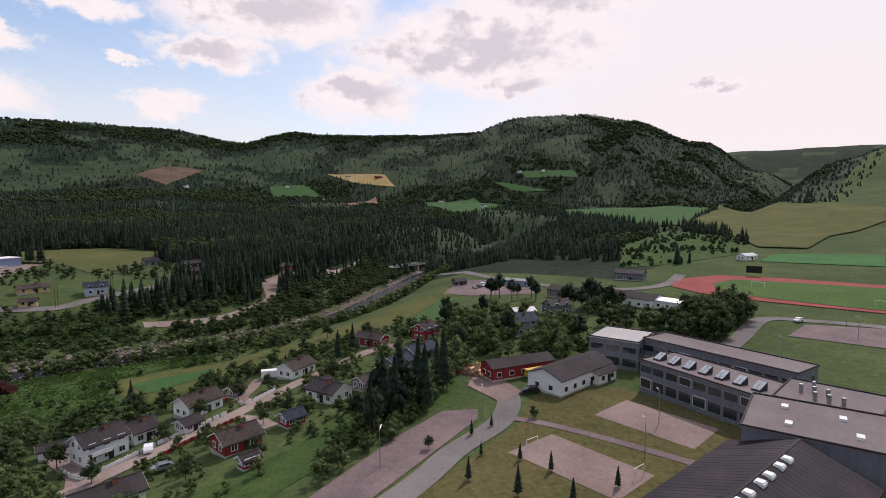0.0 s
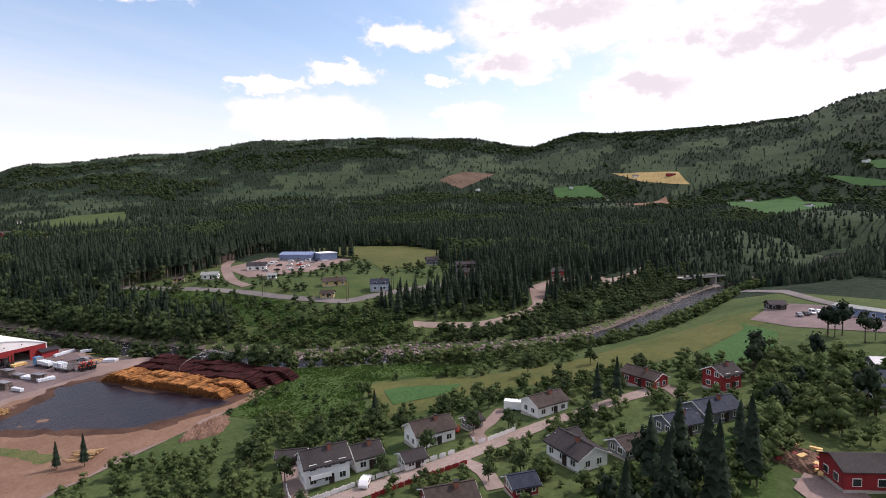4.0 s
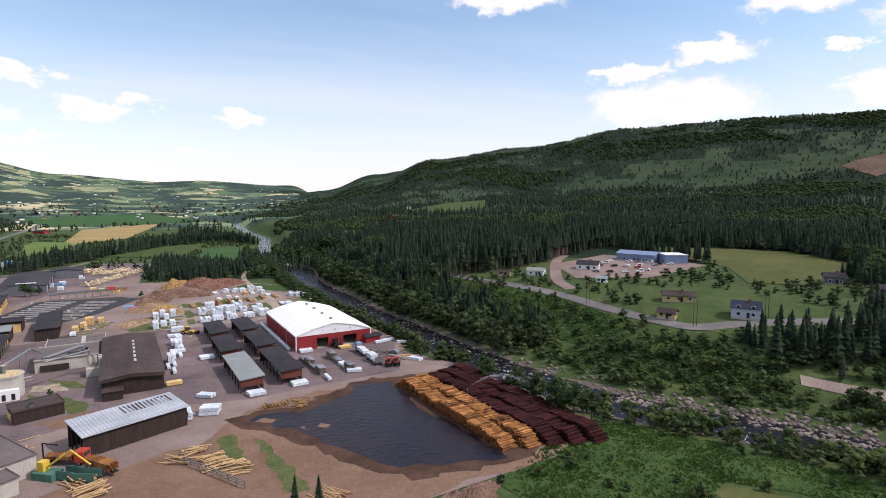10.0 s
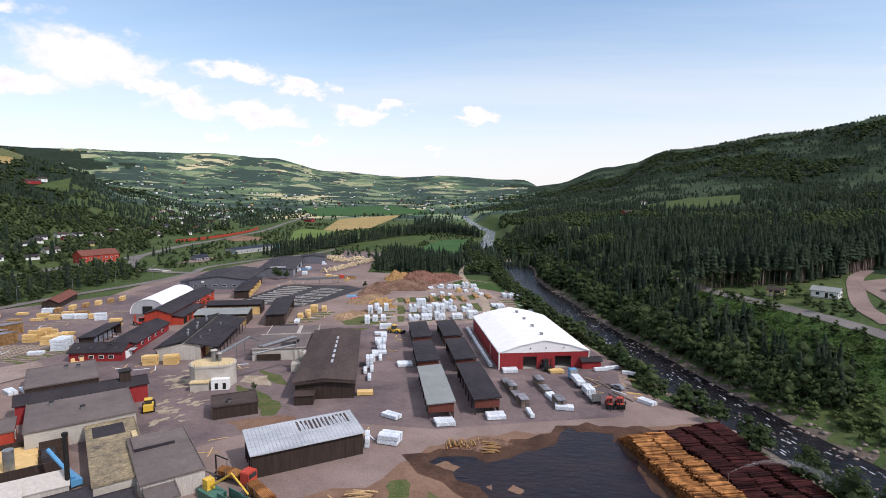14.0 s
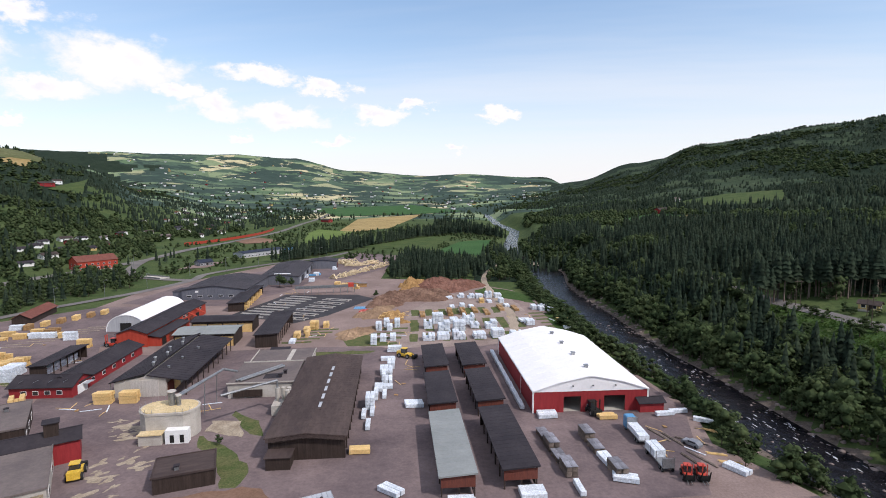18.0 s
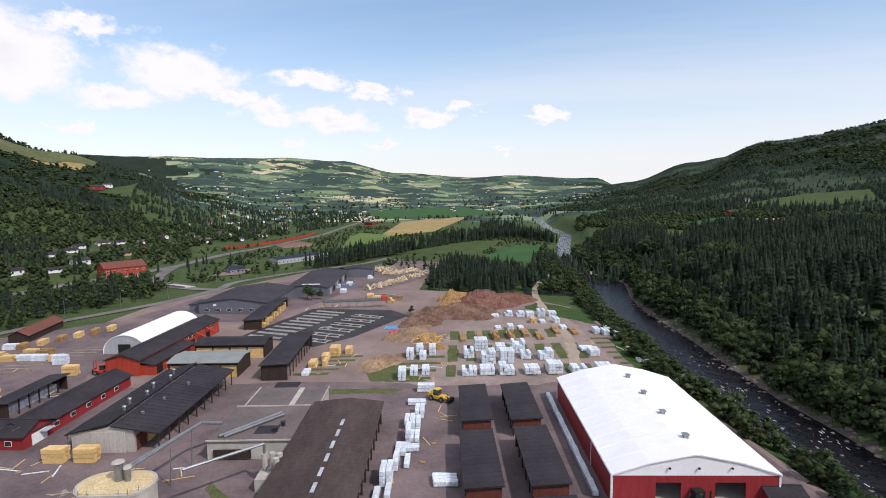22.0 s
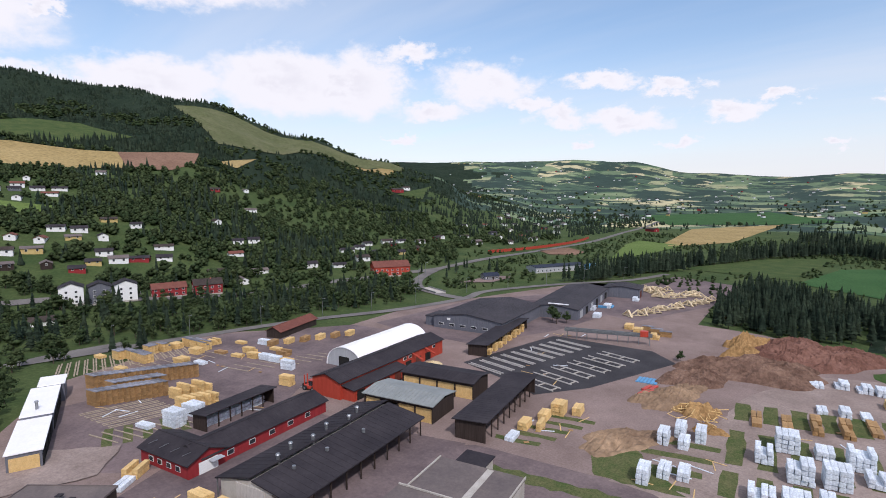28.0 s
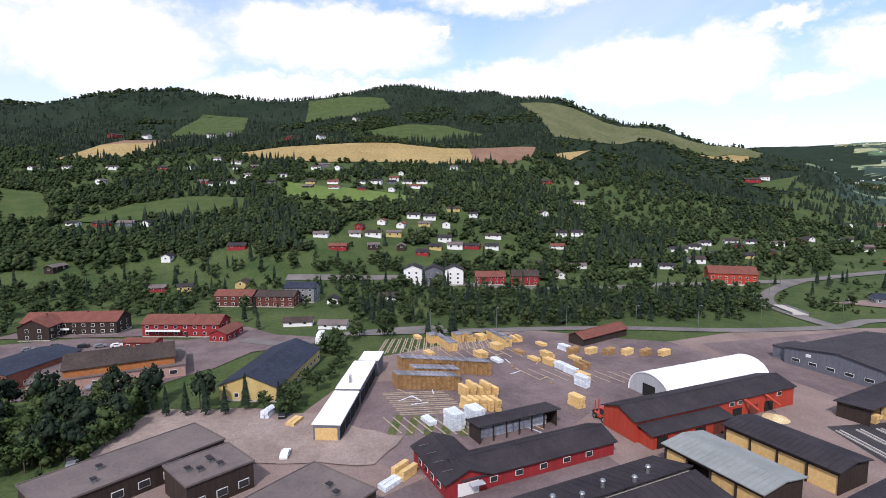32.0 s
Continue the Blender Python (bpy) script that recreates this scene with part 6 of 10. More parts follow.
# the western road and the fields of the valley
ribbon("road", [(-372, 140), (-359, 206), (-337, 248), (-318, 302), (-311, 348), (-300, 390), (-297, 450), (-313, 559), (-320, 690), (-326, 786), (-352, 937), (-385, 1135), (-480, 1500), (-631, 1974)], 8, M["road"], "grey main road along the valley", "road", 0.5)
ribbon("road", [(-250, 165), (-236, 250), (-228, 285), (-213, 327), (-206, 372), (-210, 400), (-190, 450), (-160, 500), (-150, 545)], 6, M["road"], "grey road past the sawmill", "road", 0.35)
ribbon("road", [(-206, 372), (-225, 374), (-250, 382), (-270, 400), (-285, 425), (-296, 450)], 7, M["road"], "slip road over the bridge", "road", 0.4)
drape("street", [(-276, 30), (-262, 122), (-248, 135), (-236, 160), (-244, 164), (-256, 140), (-272, 128), (-290, 36)], M["asphalt"], "town street with parked cars", "road", 0.3, 8)
drape("parking_lot", [(-200, 60), (-200, 104), (-216, 120), (-250, 130), (-270, 64), (-266, 36), (-210, 50)], M["asphalt"], "town car park", "parking", 0.2, 8)
drape("parking_lot", [(-219, 112), (-257, 105), (-262, 126), (-248, 146), (-236, 150), (-233, 133), (-216, 122)], M["asphalt"], "grey asphalt car park beside the barn", "parking", 0.26, 7)
ribbon("road", [(-250, 128), (-240, 148), (-246, 166), (-251, 184), (-250, 210)], 6, M["road"], "grey lane behind the yellow barn", "road", 0.4)
drape("ochre_field", [(-246, 815), (-297, 1089), (-204, 1336), (-184, 872), (-226, 774)], M["ochre"], "ochre cut corn field", "field", 0.5, 40)
drape("green_field", [(-227, 618), (-276, 768), (-285, 833), (-217, 796), (-214, 664)], M["crop_pale"], "pale green field", "field", 0.5, 30)
drape("green_field", [(-573, 1556), (-340, 1952), (-117, 1518), (-217, 1335), (-362, 1173)], M["crop"], "green field in the valley", "field", 0.7, 60)
drape("green_field", [(-69, 555), (-55, 652), (-18, 674), (-23, 514)], M["crop"], "bright green crop field", "field", 0.4, 15)
drape("green_field", [(-153, 585), (-111, 706), (-66, 736), (-72, 566)], M["lawn"], "rough green pasture", "field", 0.4, 20)
drape("bare_soil", [(-318, 639), (-311, 690), (-272, 655), (-267, 625), (-290, 612)], M["ploughed"], "bare reddish soil beside the main road", "ground", 0.5, 10)
drape("hut_yard", [(-244, 415), (-228, 430), (-232, 462), (-246, 455)], M["gravel"], "gravel yard beside a small hut", "yard", 0.4, 8)
FAR_FIELDS = [
    ("ochre", [(-793, 50), (-840, 120), (-814, 279), (-765, 375), (-692, 361), (-700, 300), (-727, 165)], 30),
    ("ploughed", [(-765, 375), (-750, 471), (-698, 440), (-673, 400), (-692, 361)], 25),
    ("ochre", [(-769, -142), (-860, -120), (-890, -50), (-827, -53), (-775, -78)], 25), ("ploughed", [(-860, -120), (-899, -100), (-924, -7), (-890, -50)], 25),
    ("lawn", [(-957, -54), (-1227, -49), (-1170, 43), (-952, 55)], 40), ("lawn", [(-512, -77), (-628, -130), (-604, -83), (-519, -45)], 20),
    ("lawn", [(-511, -31), (-561, 0), (-579, 43), (-566, 100), (-522, 99), (-508, 44)], 15),
    ("cut", [(-1090, 580), (-1060, 720), (-1000, 830), (-960, 930), (-900, 1010), (-850, 950), (-905, 850), (-880, 742), (-845, 600), (-815, 528), (-950, 556)], 30), ("lawn", [(-1280, 160), (-1300, 245), (-1240, 320), (-1126, 323), (-1078, 238), (-1060, 150)], 30), ("lawn", [(-905, 235), (-955, 320), (-945, 385), (-850, 425), (-820, 330), (-845, 270)], 20), ("crop_pale", [(-629, 130), (-590, 173), (-574, 203), (-550, 258), (-534, 257), (-528, 187), (-560, 135)], 12),
    ("ochre", [(-725, 481), (-791, 578), (-721, 509)], 20), ("ochre", [(-895, 855), (-860, 941), (-783, 847)], 25), ("lawn", [(-664, 758), (-741, 929), (-631, 784)], 25),
    ("cut_brown", [(1101, 735), (1206, 723), (1263, 658), (1075, 650)], 30), ("crop", [(1196, 460), (1244, 389), (1162, 319), (1123, 422)], 30),
    ("ochre", [(1351, 364), (1368, 209), (1283, 166), (1294, 275)], 30), ("ploughed", [(1022, 263), (1204, 201), (1090, 165)], 30)]
EAST_FIELDS = [
    ("crop", [(1155, 87), (1206, -36), (1091, -103), (873, -7)], 30), ("crop", [(1339, -139), (1319, -289), (1275, -290), (1292, -166)], 30), ("crop", [(1289, -76), (1213, -224), (1220, -134)], 30),
    ("crop", [(985, -219), (1065, -454), (1052, -514), (655, -328), (662, -284), (879, -204)], 30),
    ("stubble", [(655, -328), (1078, -546), (779, -528), (617, -552), (524, -488), (446, -386), (358, -318), (375, -289), (494, -318)], 30),
    ("rough_grass", [(422, -190), (598, -292), (460, -314), (336, -255), (300, -202), (281, -157)], 6),
    ("crop", [(114, 698), (175, 742), (197, 688), (155, 620), (135, 606)], 20), ("ochre", [(197, 688), (261, 675), (202, 636), (155, 620)], 20), ("lawn", [(90, 662), (118, 625), (99, 514), (80, 530)], 20),
    ("lawn", [(158, 499), (196, 528), (168, 475), (145, 463)], 15), ("lawn", [(205, 843), (265, 903), (350, 971), (420, 939), (358, 794), (294, 783)], 25)]
for kind_, o, st in FAR_FIELDS + EAST_FIELDS:
    drape("field", o, M[kind_], {"ochre": "ochre stubble field on the slope", "ploughed": "brown ploughed field on the slope", "lawn": "green pasture between the woods",
                                 "crop": "green crop field between the woods", "stubble": "pale striped mown field", "cut": "felled slope with pale scrub", "cut_brown": "brown felled patch in the forest", "crop_pale": "pale green pasture on the hillside", "rough_grass": "rough bright green slope above the depot"}[kind_], "field", 1.2 if st > 8 else 0.3, st)
# stadium
drape("running_track", [(225, -172), (238, -185), (246, -205), (229, -236), (205, -268), (190, -292), (120, -246), (138, -224), (165, -190), (187, -172), (208, -166)], M["tartan"], "red running track of the stadium", "track", 0.3, 5)
drape("playing_field", [(216, -190), (228, -206), (212, -236), (190, -268), (136, -236), (152, -216), (174, -194), (196, -184)], M["turf_grass"], "green football field inside the track", "field", 0.45, 5)
drape("turf_pitch", [(298, -253), (334, -281), (314, -344), (262, -309)], M["turf"], "bright artificial turf pitch", "field", 0.4, 8)

# ---- timber, logs and machines in the yard ----
def pack_mesh(name, w, l, h, layers, material, seed=0):
    """A pack of sawn boards: layers with slightly uneven edges and stickers between."""
    g = random.Random(seed)
    s = Shape()
    dz = h / layers
    for k in range(layers):
        ww, ll = w - g.uniform(0, 0.03), l - g.uniform(0, 0.12)
        for z, d in ((k * dz, 0.03), (k * dz + 0.02, 0.0), ((k + 1) * dz - 0.03, 0.0), ((k + 1) * dz - 0.01, 0.03)):
            s.v += [(a * (ww / 2 - d), b * (ll / 2 - d), z) for a, b in ((-1, -1), (1, -1), (1, 1), (-1, 1))]
    n = len(s.v) // 4
    for k in range(n - 1):
        for i in range(4):
            j = (i + 1) % 4
            s.f.append((4 * k + i, 4 * k + j, 4 * k + 4 + j, 4 * k + 4 + i))
    s.f += [(3, 2, 1, 0), tuple(4 * n - 4 + i for i in range(4))]
    s.m = [0] * len(s.f)
    return s.mesh(name, material)


def wrap_mesh(name, w, l, h, seed=0):
    """A pack in plastic wrap: slack top, creased sides."""
    g = random.Random(seed)
    bm = bmesh.new()
    bmesh.ops.create_cube(bm, size=1.0)
    bmesh.ops.scale(bm, vec=(w, l, h), verts=bm.verts)
    bmesh.ops.translate(bm, vec=(0, 0, h / 2), verts=bm.verts)
    bmesh.ops.subdivide_edges(bm, edges=[e for e in bm.edges if abs(e.verts[0].co.y - e.verts[1].co.y) > l / 2], cuts=4)
    for v in bm.verts:
        v.co.x += g.uniform(-0.04, 0.04)
        v.co.z += g.uniform(-0.05, 0.03) if v.co.z > 0.1 else 0
    bmesh.ops.bevel(bm, geom=[e for e in bm.edges if e.is_boundary or e.calc_face_angle(0) > 0.8], offset=0.05, segments=1, affect="EDGES")
    me = bpy.data.meshes.new(name)
    bm.to_mesh(me)
    bm.free()
    me.materials.append(M["wrap"])
    return me


PACKS = {"wrap": [wrap_mesh("wrapped_pack", 1.15, 4.9, 1.0, k) for k in range(4)],
         "timber": [pack_mesh("timber_pack", 1.15, 4.6, 1.0, 7, M["timber"], k) for k in range(3)],
         "dark": [pack_mesh("timber_pack", 1.15, 4.6, 1.0, 7, M["timber_dark"], 7 + k) for k in range(3)],
         "grey": [pack_mesh("timber_pack", 1.15, 4.6, 1.0, 7, M["timber_grey"], 17 + k) for k in range(3)],
         "red": [pack_mesh("timber_pack", 1.15, 4.6, 0.6, 4, M["red_paint"], 27)],
         "blue": [pack_mesh("timber_pack", 1.15, 4.6, 1.0, 5, M["blue_paint"], 29)],
         "cover": [Shape().box(0, 0, 0, 1.2, 5.0, 0.06).box(0, 0.8, 0.06, 1.1, 1.0, 0.03).mesh("cover_board", M["tarp"])]}
BEARER = Shape().box(0, 0, 0, 2.4, 0.14, 0.14).mesh("bearer", M["timber_dark"])
stack_rng = random.Random(5)


def stack(x, y, rz, kind, nx, nz, label, ny=1, cover=False, group="timber stacks in the yard", lx=1.19, ly=5.1):
    """Packs piled nx across, ny along and up to nz high on bearers."""
    b = thing("lumber_stack", pose(x, y, 0.03, 0, 0, rz), label, "timber stack", group)
    g = stack_rng
    foot = 0.14 if -45 < x < 45 and y < 285 else 0.0
    for j in range(ny):
        for i in range(nx):
            hgt = nz if ny * nx < 3 else max(1, nz - (g.random() < 0.16))
            px, py = (i - (nx - 1) / 2) * lx, (j - (ny - 1) / 2) * ly
            for k in range(hgt):
                part("pack", g.choice(PACKS[kind]), None, b, at=pose(px + g.uniform(-0.07, 0.07), py + g.uniform(-0.2, 0.2), foot + 1.08 * k, 0, 0, g.uniform(-1.2, 1.2)))
            if cover:
                part("cover_board", PACKS["cover"][0], None, b, at=pose(px, py, foot + 1.08 * hgt, 0, 0, g.uniform(-2, 2)))
        if -45 < x < 45 and y < 285:
            for q in (-1.6, 1.6):
                part("bearer", BEARER, None, b, at=Matrix.Translation((0, (j - (ny - 1) / 2) * ly + q, 0)) @ Matrix.Diagonal((nx * lx / 2.4, 1, 1, 1)))
    return b


WHITE = "stack of white plastic-wrapped timber packs"
PALE = "stack of pale sawn timber packs"
BROWN = "low stack of weathered brown timber packs"
ROW_A = [(-31, 249), (-25.5, 251), (-19.5, 252), (-11.5, 254), (-4.5, 256), (3, 257), (11, 260)]
ROW_B = [(-34, 267), (-31, 276), (-26.5, 262), (-24, 277), (-20.5, 264), (-17.5, 276), (-14.5, 270), (-7.5, 270), (7, 283), (9, 277.5)]
for i, (x, y) in enumerate(ROW_A):
    stack(x, y, 12, "wrap", 4, 3 if i in (2, 4) else 2, WHITE)
for i, (x, y) in enumerate(ROW_B):
    stack(x, y, 12, "wrap", 4 if i % 3 else 3, (3, 4, 4, 2, 4, 4, 2, 3, 1, 2)[i], WHITE)
for i, (x, y) in enumerate([(-40, 290), (-33.5, 292), (-27.5, 294), (-21.5, 296), (-16.5, 302), (-10.5, 298), (-4, 308), (3, 308)]):
    stack(x, y, 12, "dark", 2, 2 if i in (2, 3) else 1, BROWN, ny=2)
for i, (x, y) in enumerate([(-28, 308), (-23, 308.5), (-18.5, 310), (-14, 322), (-10, 323), (-4, 324), (-1, 314)]):
    stack(x, y, 12, "timber" if i == 3 else "wrap", 2, 1 + i % 2, PALE if i == 3 else WHITE)
for i, (x, y) in enumerate([(-26, 334), (-20.5, 334), (-16, 334), (-11, 336), (-6, 337), (-32, 331)]):
    stack(x, y, 12, "wrap", 3, (2, 2, 2, 3, 2, 1)[i], WHITE)
for i, (x, y) in enumerate([(-54, 262), (-52, 268), (-49.5, 262.5), (-47.5, 268.5), (-51, 241.5), (-48.5, 246.5), (-45, 248)]):
    stack(x, y, 12, "wrap", 2, (3, 3, 2, 3, 3, 2, 2)[i], WHITE)
for i, (x, y) in enumerate([(12, 309), (15.5, 307), (17, 311), (20, 304), (23, 282), (25.5, 272), (27.5, 266)]):
    stack(x, y, 100 if i > 3 else 12, "wrap" if i != 4 else "timber", 2, 2 if i < 4 else 1 + (i == 4), WHITE if i != 4 else PALE)
# beside the sorting hall and the open sheds
for i, (x, y, k, rz, nx, nz) in enumerate([(-41, 222, "wrap", 102, 2, 1), (-38.5, 215, "wrap", 12, 2, 2), (-38.8, 208.5, "wrap", 12, 3, 2), (-36.5, 202, "wrap", 12, 2, 1), (-36.2, 196, "wrap", 102, 2, 1), (-35, 190, "wrap", 12, 1, 1),
                                           (-35.5, 178, "wrap", 12, 1, 1), (-34.5, 170, "wrap", 12, 1, 1), (-25.5, 184, "wrap", 102, 3, 1), (-33, 157, "timber", 102, 2, 1), (-22.5, 141.8, "wrap", 60, 2, 1),
                                           (-20.5, 128, "wrap", 80, 3, 2), (-25.6, 127, "wrap", 12, 1, 2), (-41, 232, "wrap", 102, 2, 2)]):
    stack(x, y, rz, k, nx, nz, WHITE if k == "wrap" else PALE)
for x, y, n in ((-8.6, 139.2, 3), (4.2, 144.2, 3)):
    stack(x, y, 102, "wrap", n, 1, "white-wrapped packs in front of a shed")
for sx, sy in ((-13.8, 162), (-13, 157), (-2.0, 166), (-1.0, 161), (-24.5, 216), (-19.5, 190), (-13.2, 220), (-7.6, 194), (-0.2, 156), (-20.3, 193)):
    stack(sx, sy, 12, "wrap", 2, 2, "wrapped timber packs under a shed roof")
for i in range(4):
    stack(7.9 + 1.35 * i, 169.2 - 5.2 * i, 14.3, "grey", 2, 1 + (i % 2), "long rows of weathered planks below grey cover boards", cover=True)
    stack(17.8 + 1.35 * i, 169.6 - 5.2 * i, 14.3, "grey" if i != 2 else "wrap", 2, 1 + (i % 3 == 0), "long rows of weathered planks below grey cover boards", cover=i != 2)
stack(13.4, 147, 12, "wrap", 1, 1, WHITE)
stack(23.0, 151.5, 80, "wrap", 2, 1, WHITE)
stack(9.6, 181.0, 102, "wrap", 3, 1, WHITE)
stack(24.5, 181.5, 100, "timber", 2, 1, PALE)
for x, y, rz in ((39.5, 184.8, 105), (43.5, 186.8, 105), (48, 182, 70)):
    stack(x, y, rz, "wrap", 1, 1, "single wrapped pack of timber lying on the yard")
for x, y, rz, l in ((35, 173, 28, 7.5), (37.5, 171, 26, 7), (41.5, 170.5, 62, 7), (45, 164.5, 80, 4), (46.5, 161, 82, 4.5), (39, 160.5, 24, 8), (41, 162, 30, 8), (48.5, 176, 55, 5)):
    solid("board", Shape().box(0, 0, 0.02, 0.4, l, 0.22).box(0.2, 0.5, 0.24, 0.3, l * 0.9, 0.1), M["timber"] if x > 44 else M["timber_grey"], "long pale boards lying on the yard", "boards", "loose boards beside the hall", at=pose(x, y, 0.02, 0, 0, rz))
stack(46.5, 158, 40, "wrap", 2, 1, WHITE)
for i in range(11):
    stack(3.0 - 0.87 * i, 187.0 + 4.5 * i, 10.8, "wrap", 1, 1, "wrapped pack along the hall's side wall")
for i in range(6):
    solid("blue_sheet", Shape().box(0, 0, 0, 0.9, 5.5, 0.16), M["blue_paint"], "pale blue metal sheet lying on gravel", "metal sheet", "blue metal sheets on the gravel", at=pose(-75.6 + 1.05 * i, 301.6 + 0.2 * i, 0.03, 0, 0, 8))
for i in range(3):
    for k in (0, 1):
        stack(-68.9 + 0.6 * i - 1.6 * k, 296 - 4.6 * i - 1.5 * k, -6, "red", 1, 1, "low red painted pack lying on gravel", group="red packs beside the sorting deck")
for i, (x, y) in enumerate([(-148, 384), (-146, 388), (-144.5, 391), (-134, 400), (-131, 404)]):
    stack(x, y, 14 + 90 * (i % 2), "blue", 2, 1, "low stack of packs wrapped in blue", group="blue packs in the far yard")
for i in range(3):
    stack(-97 + 4.6 * i, 366 - 2.4 * i, 104, "dark", 2, 2, "stack of orange brown timber below pale sheets", cover=True)
# planing mill front, lumber shed and lean-to
stack(-110.3, 176.5, 102, "timber", 2, 3, PALE)
stack(-103.8, 178.0, 102, "timber", 2, 3, PALE)
for i in range(4):
    stack(-146.6 - 1.05 * i, 195 + 4.9 * i, 12.6, "wrap", 2, 2, "wrapped packs inside the open lumber shed")
for i in range(8):
    stack(-135.0 - 1.42 * (i - 3.5), 311 + 5.3 * (i - 3.5), 105, "timber", 2, 2 + (i % 2), "sawn timber inside the long shed")
for x, y, k, n, h in ((-82.5, 240, "wrap", 2, 1), (-83.5, 247, "timber", 2, 2), (-80, 249, "timber", 1, 2), (-82.5, 255, "timber", 2, 2), (-81.5, 261, "timber", 3, 3), (-77.5, 264, "timber", 2, 2)):
    stack(x, y, 14, k, n, h, PALE if k == "timber" else WHITE)
# western lumber yard
for x, y, n, h in ((-229, 200.5, 1, 3), (-222, 204.2, 3, 3), (-227.5, 210.5, 1, 3), (-227, 215.2, 1, 3), (-227.5, 220, 1, 2), (-222, 225.6, 3, 3), (-222, 232.6, 1, 2)):
    stack(x, y, 98, "timber", 3, h, "block of timber packs below grey cover boards", ny=n, cover=n * h != 2)
for i in range(20):
    stack(-200.5 + 0.62 * i, 183.5 + 1.36 * i, 104, "dark", 1, 4, "high stack of brown timber below cover boards", cover=True)
for i in range(13):
    stack(-184.5 + 0.48 * i, 179.5 + 1.36 * i, 104, "dark", 1, 4, "high stack of brown timber below cover boards", cover=True)
    if i > 2:
        stack(-190.5 + 0.48 * i, 181.5 + 1.36 * i, 104, "dark", 1, 4, "high stack of brown timber below cover boards", cover=True)
for i in range(5):
    stack(-172 + 0.5 * i, 197 + 2.0 * i, 104, "timber", 1, 4 if i % 2 else 3, "open stack of pale timber in the yard")
    stack(-163 + 0.5 * i, 195 + 1.9 * i, 106, "timber", 1, 3, "open stack of pale timber in the yard")
for x, y, n, h in ((-157.5, 183.5, 2, 1), (-153, 189, 3, 4), (-156.5, 195.5, 3, 3)):
    stack(x, y, 106, "wrap", n, h, WHITE)
for i, (x, y, k, h) in enumerate([(-192, 233, "timber", 2), (-187, 235, "wrap", 2), (-182, 236, "wrap", 2), (-176, 237, "timber", 2), (-171, 234, "wrap", 3), (-157.5, 225, "timber", 3), (-198, 230, "timber", 1)]):
    stack(x, y, 106, k, 2, h, PALE if k == "timber" else WHITE)
stack(-133.5, 173, 40, "timber", 3, 2, PALE)
stack(-130.2, 169.5, 40, "wrap", 2, 1, WHITE)
stack(-236, 196, 100, "timber", 2, 1, PALE)
for i in range(6):
    stack(-202 + 2.2 * i, 247 + 6.0 * i, 22, "timber" if i % 2 else "dark", 2, 2, "timber packs beside the red roofed barn")
for x, y in ((-172, 143.5), (-165.5, 150)):
    stack(x, y, 60, "wrap" if x < -170 else "timber", 2, 2 if x < -170 else 1, WHITE if x < -170 else PALE)
for x, y in ((-134, 148), (-131, 150)):
    stack(x, y, 60, "wrap", 2, 1, WHITE)
for x, y, k in ((-149, 378, "wrap"), (-143, 385, "wrap"), (-126, 377, "wrap"), (-136, 392, "wrap"), (-132, 402, "wrap"), (-99, 360, "timber"), (-90, 355, "timber"), (-105, 365, "timber"), (-128, 430, "wrap")):
    stack(x, y, 14, k, 3, 2, PALE if k == "timber" else WHITE)
stack(-68.5, 141, 30, "timber", 3, 2, "yellow stacked timber beside the tool house")

flat_sheet("gravel_yard", wavy([(-183, 112), (-178, 138), (-169, 155), (-150, 176), (-139, 168), (-145, 147), (-150, 130), (-150, 112), (-160, 106)], 0.8, 4, 75), M["pale_gravel"], "pale gravel yard in front of the pines", 0.25)
# rails of stacking lanes
rail_me = Shape().box(0, 0, 0, 0.35, 18, 0.14).mesh("rail", M["dust"])
rails = thing("stacking_rails", pose(0, 0, 0.02), "pale concrete stacking rails in rows", "rails")
for i in range(6):
    for k in (0, 1.2):
        part("rail", rail_me, None, rails, at=pose(-178.5 + 3.0 * i + k, 183.5 + 0.5 * i, 0, 0, 0, -8))
for i in range(10):
    part("rail", rail_me, None, rails, at=pose(-216 + 0.55 * i, 190 + 4.0 * i, 0, 0, 0, 100))
for i in range(8):
    part("rail", rail_me, None, rails, at=Matrix.Translation((-158 + 0.8 * i, 174 + 2.6 * i, 0)) @ pose(0, 0, 0, 0, 0, 107) @ Matrix.Diagonal((1, 0.6, 1, 1)))
for i in range(9):
    part("rail", rail_me, None, rails, at=Matrix.Translation((-185 + 1.5 * i, 222 + 4.0 * i, 0)) @ pose(0, 0, 0, 0, 0, 106) @ Matrix.Diagonal((1, 0.7, 1, 1)))

for i in range(17):
    u = i / 16
    for k in (0, 1):
        part("rail", rail_me, None, rails, at=Matrix.Translation((-227.5 + 3.5 * u - 0.9 * k, 180.5 + 43 * u + 1.1 * k, 0)) @ pose(0, 0, 0, 0, 0, 72 + 10 * u) @ Matrix.Diagonal((1.3, 1.05, 1, 1)))
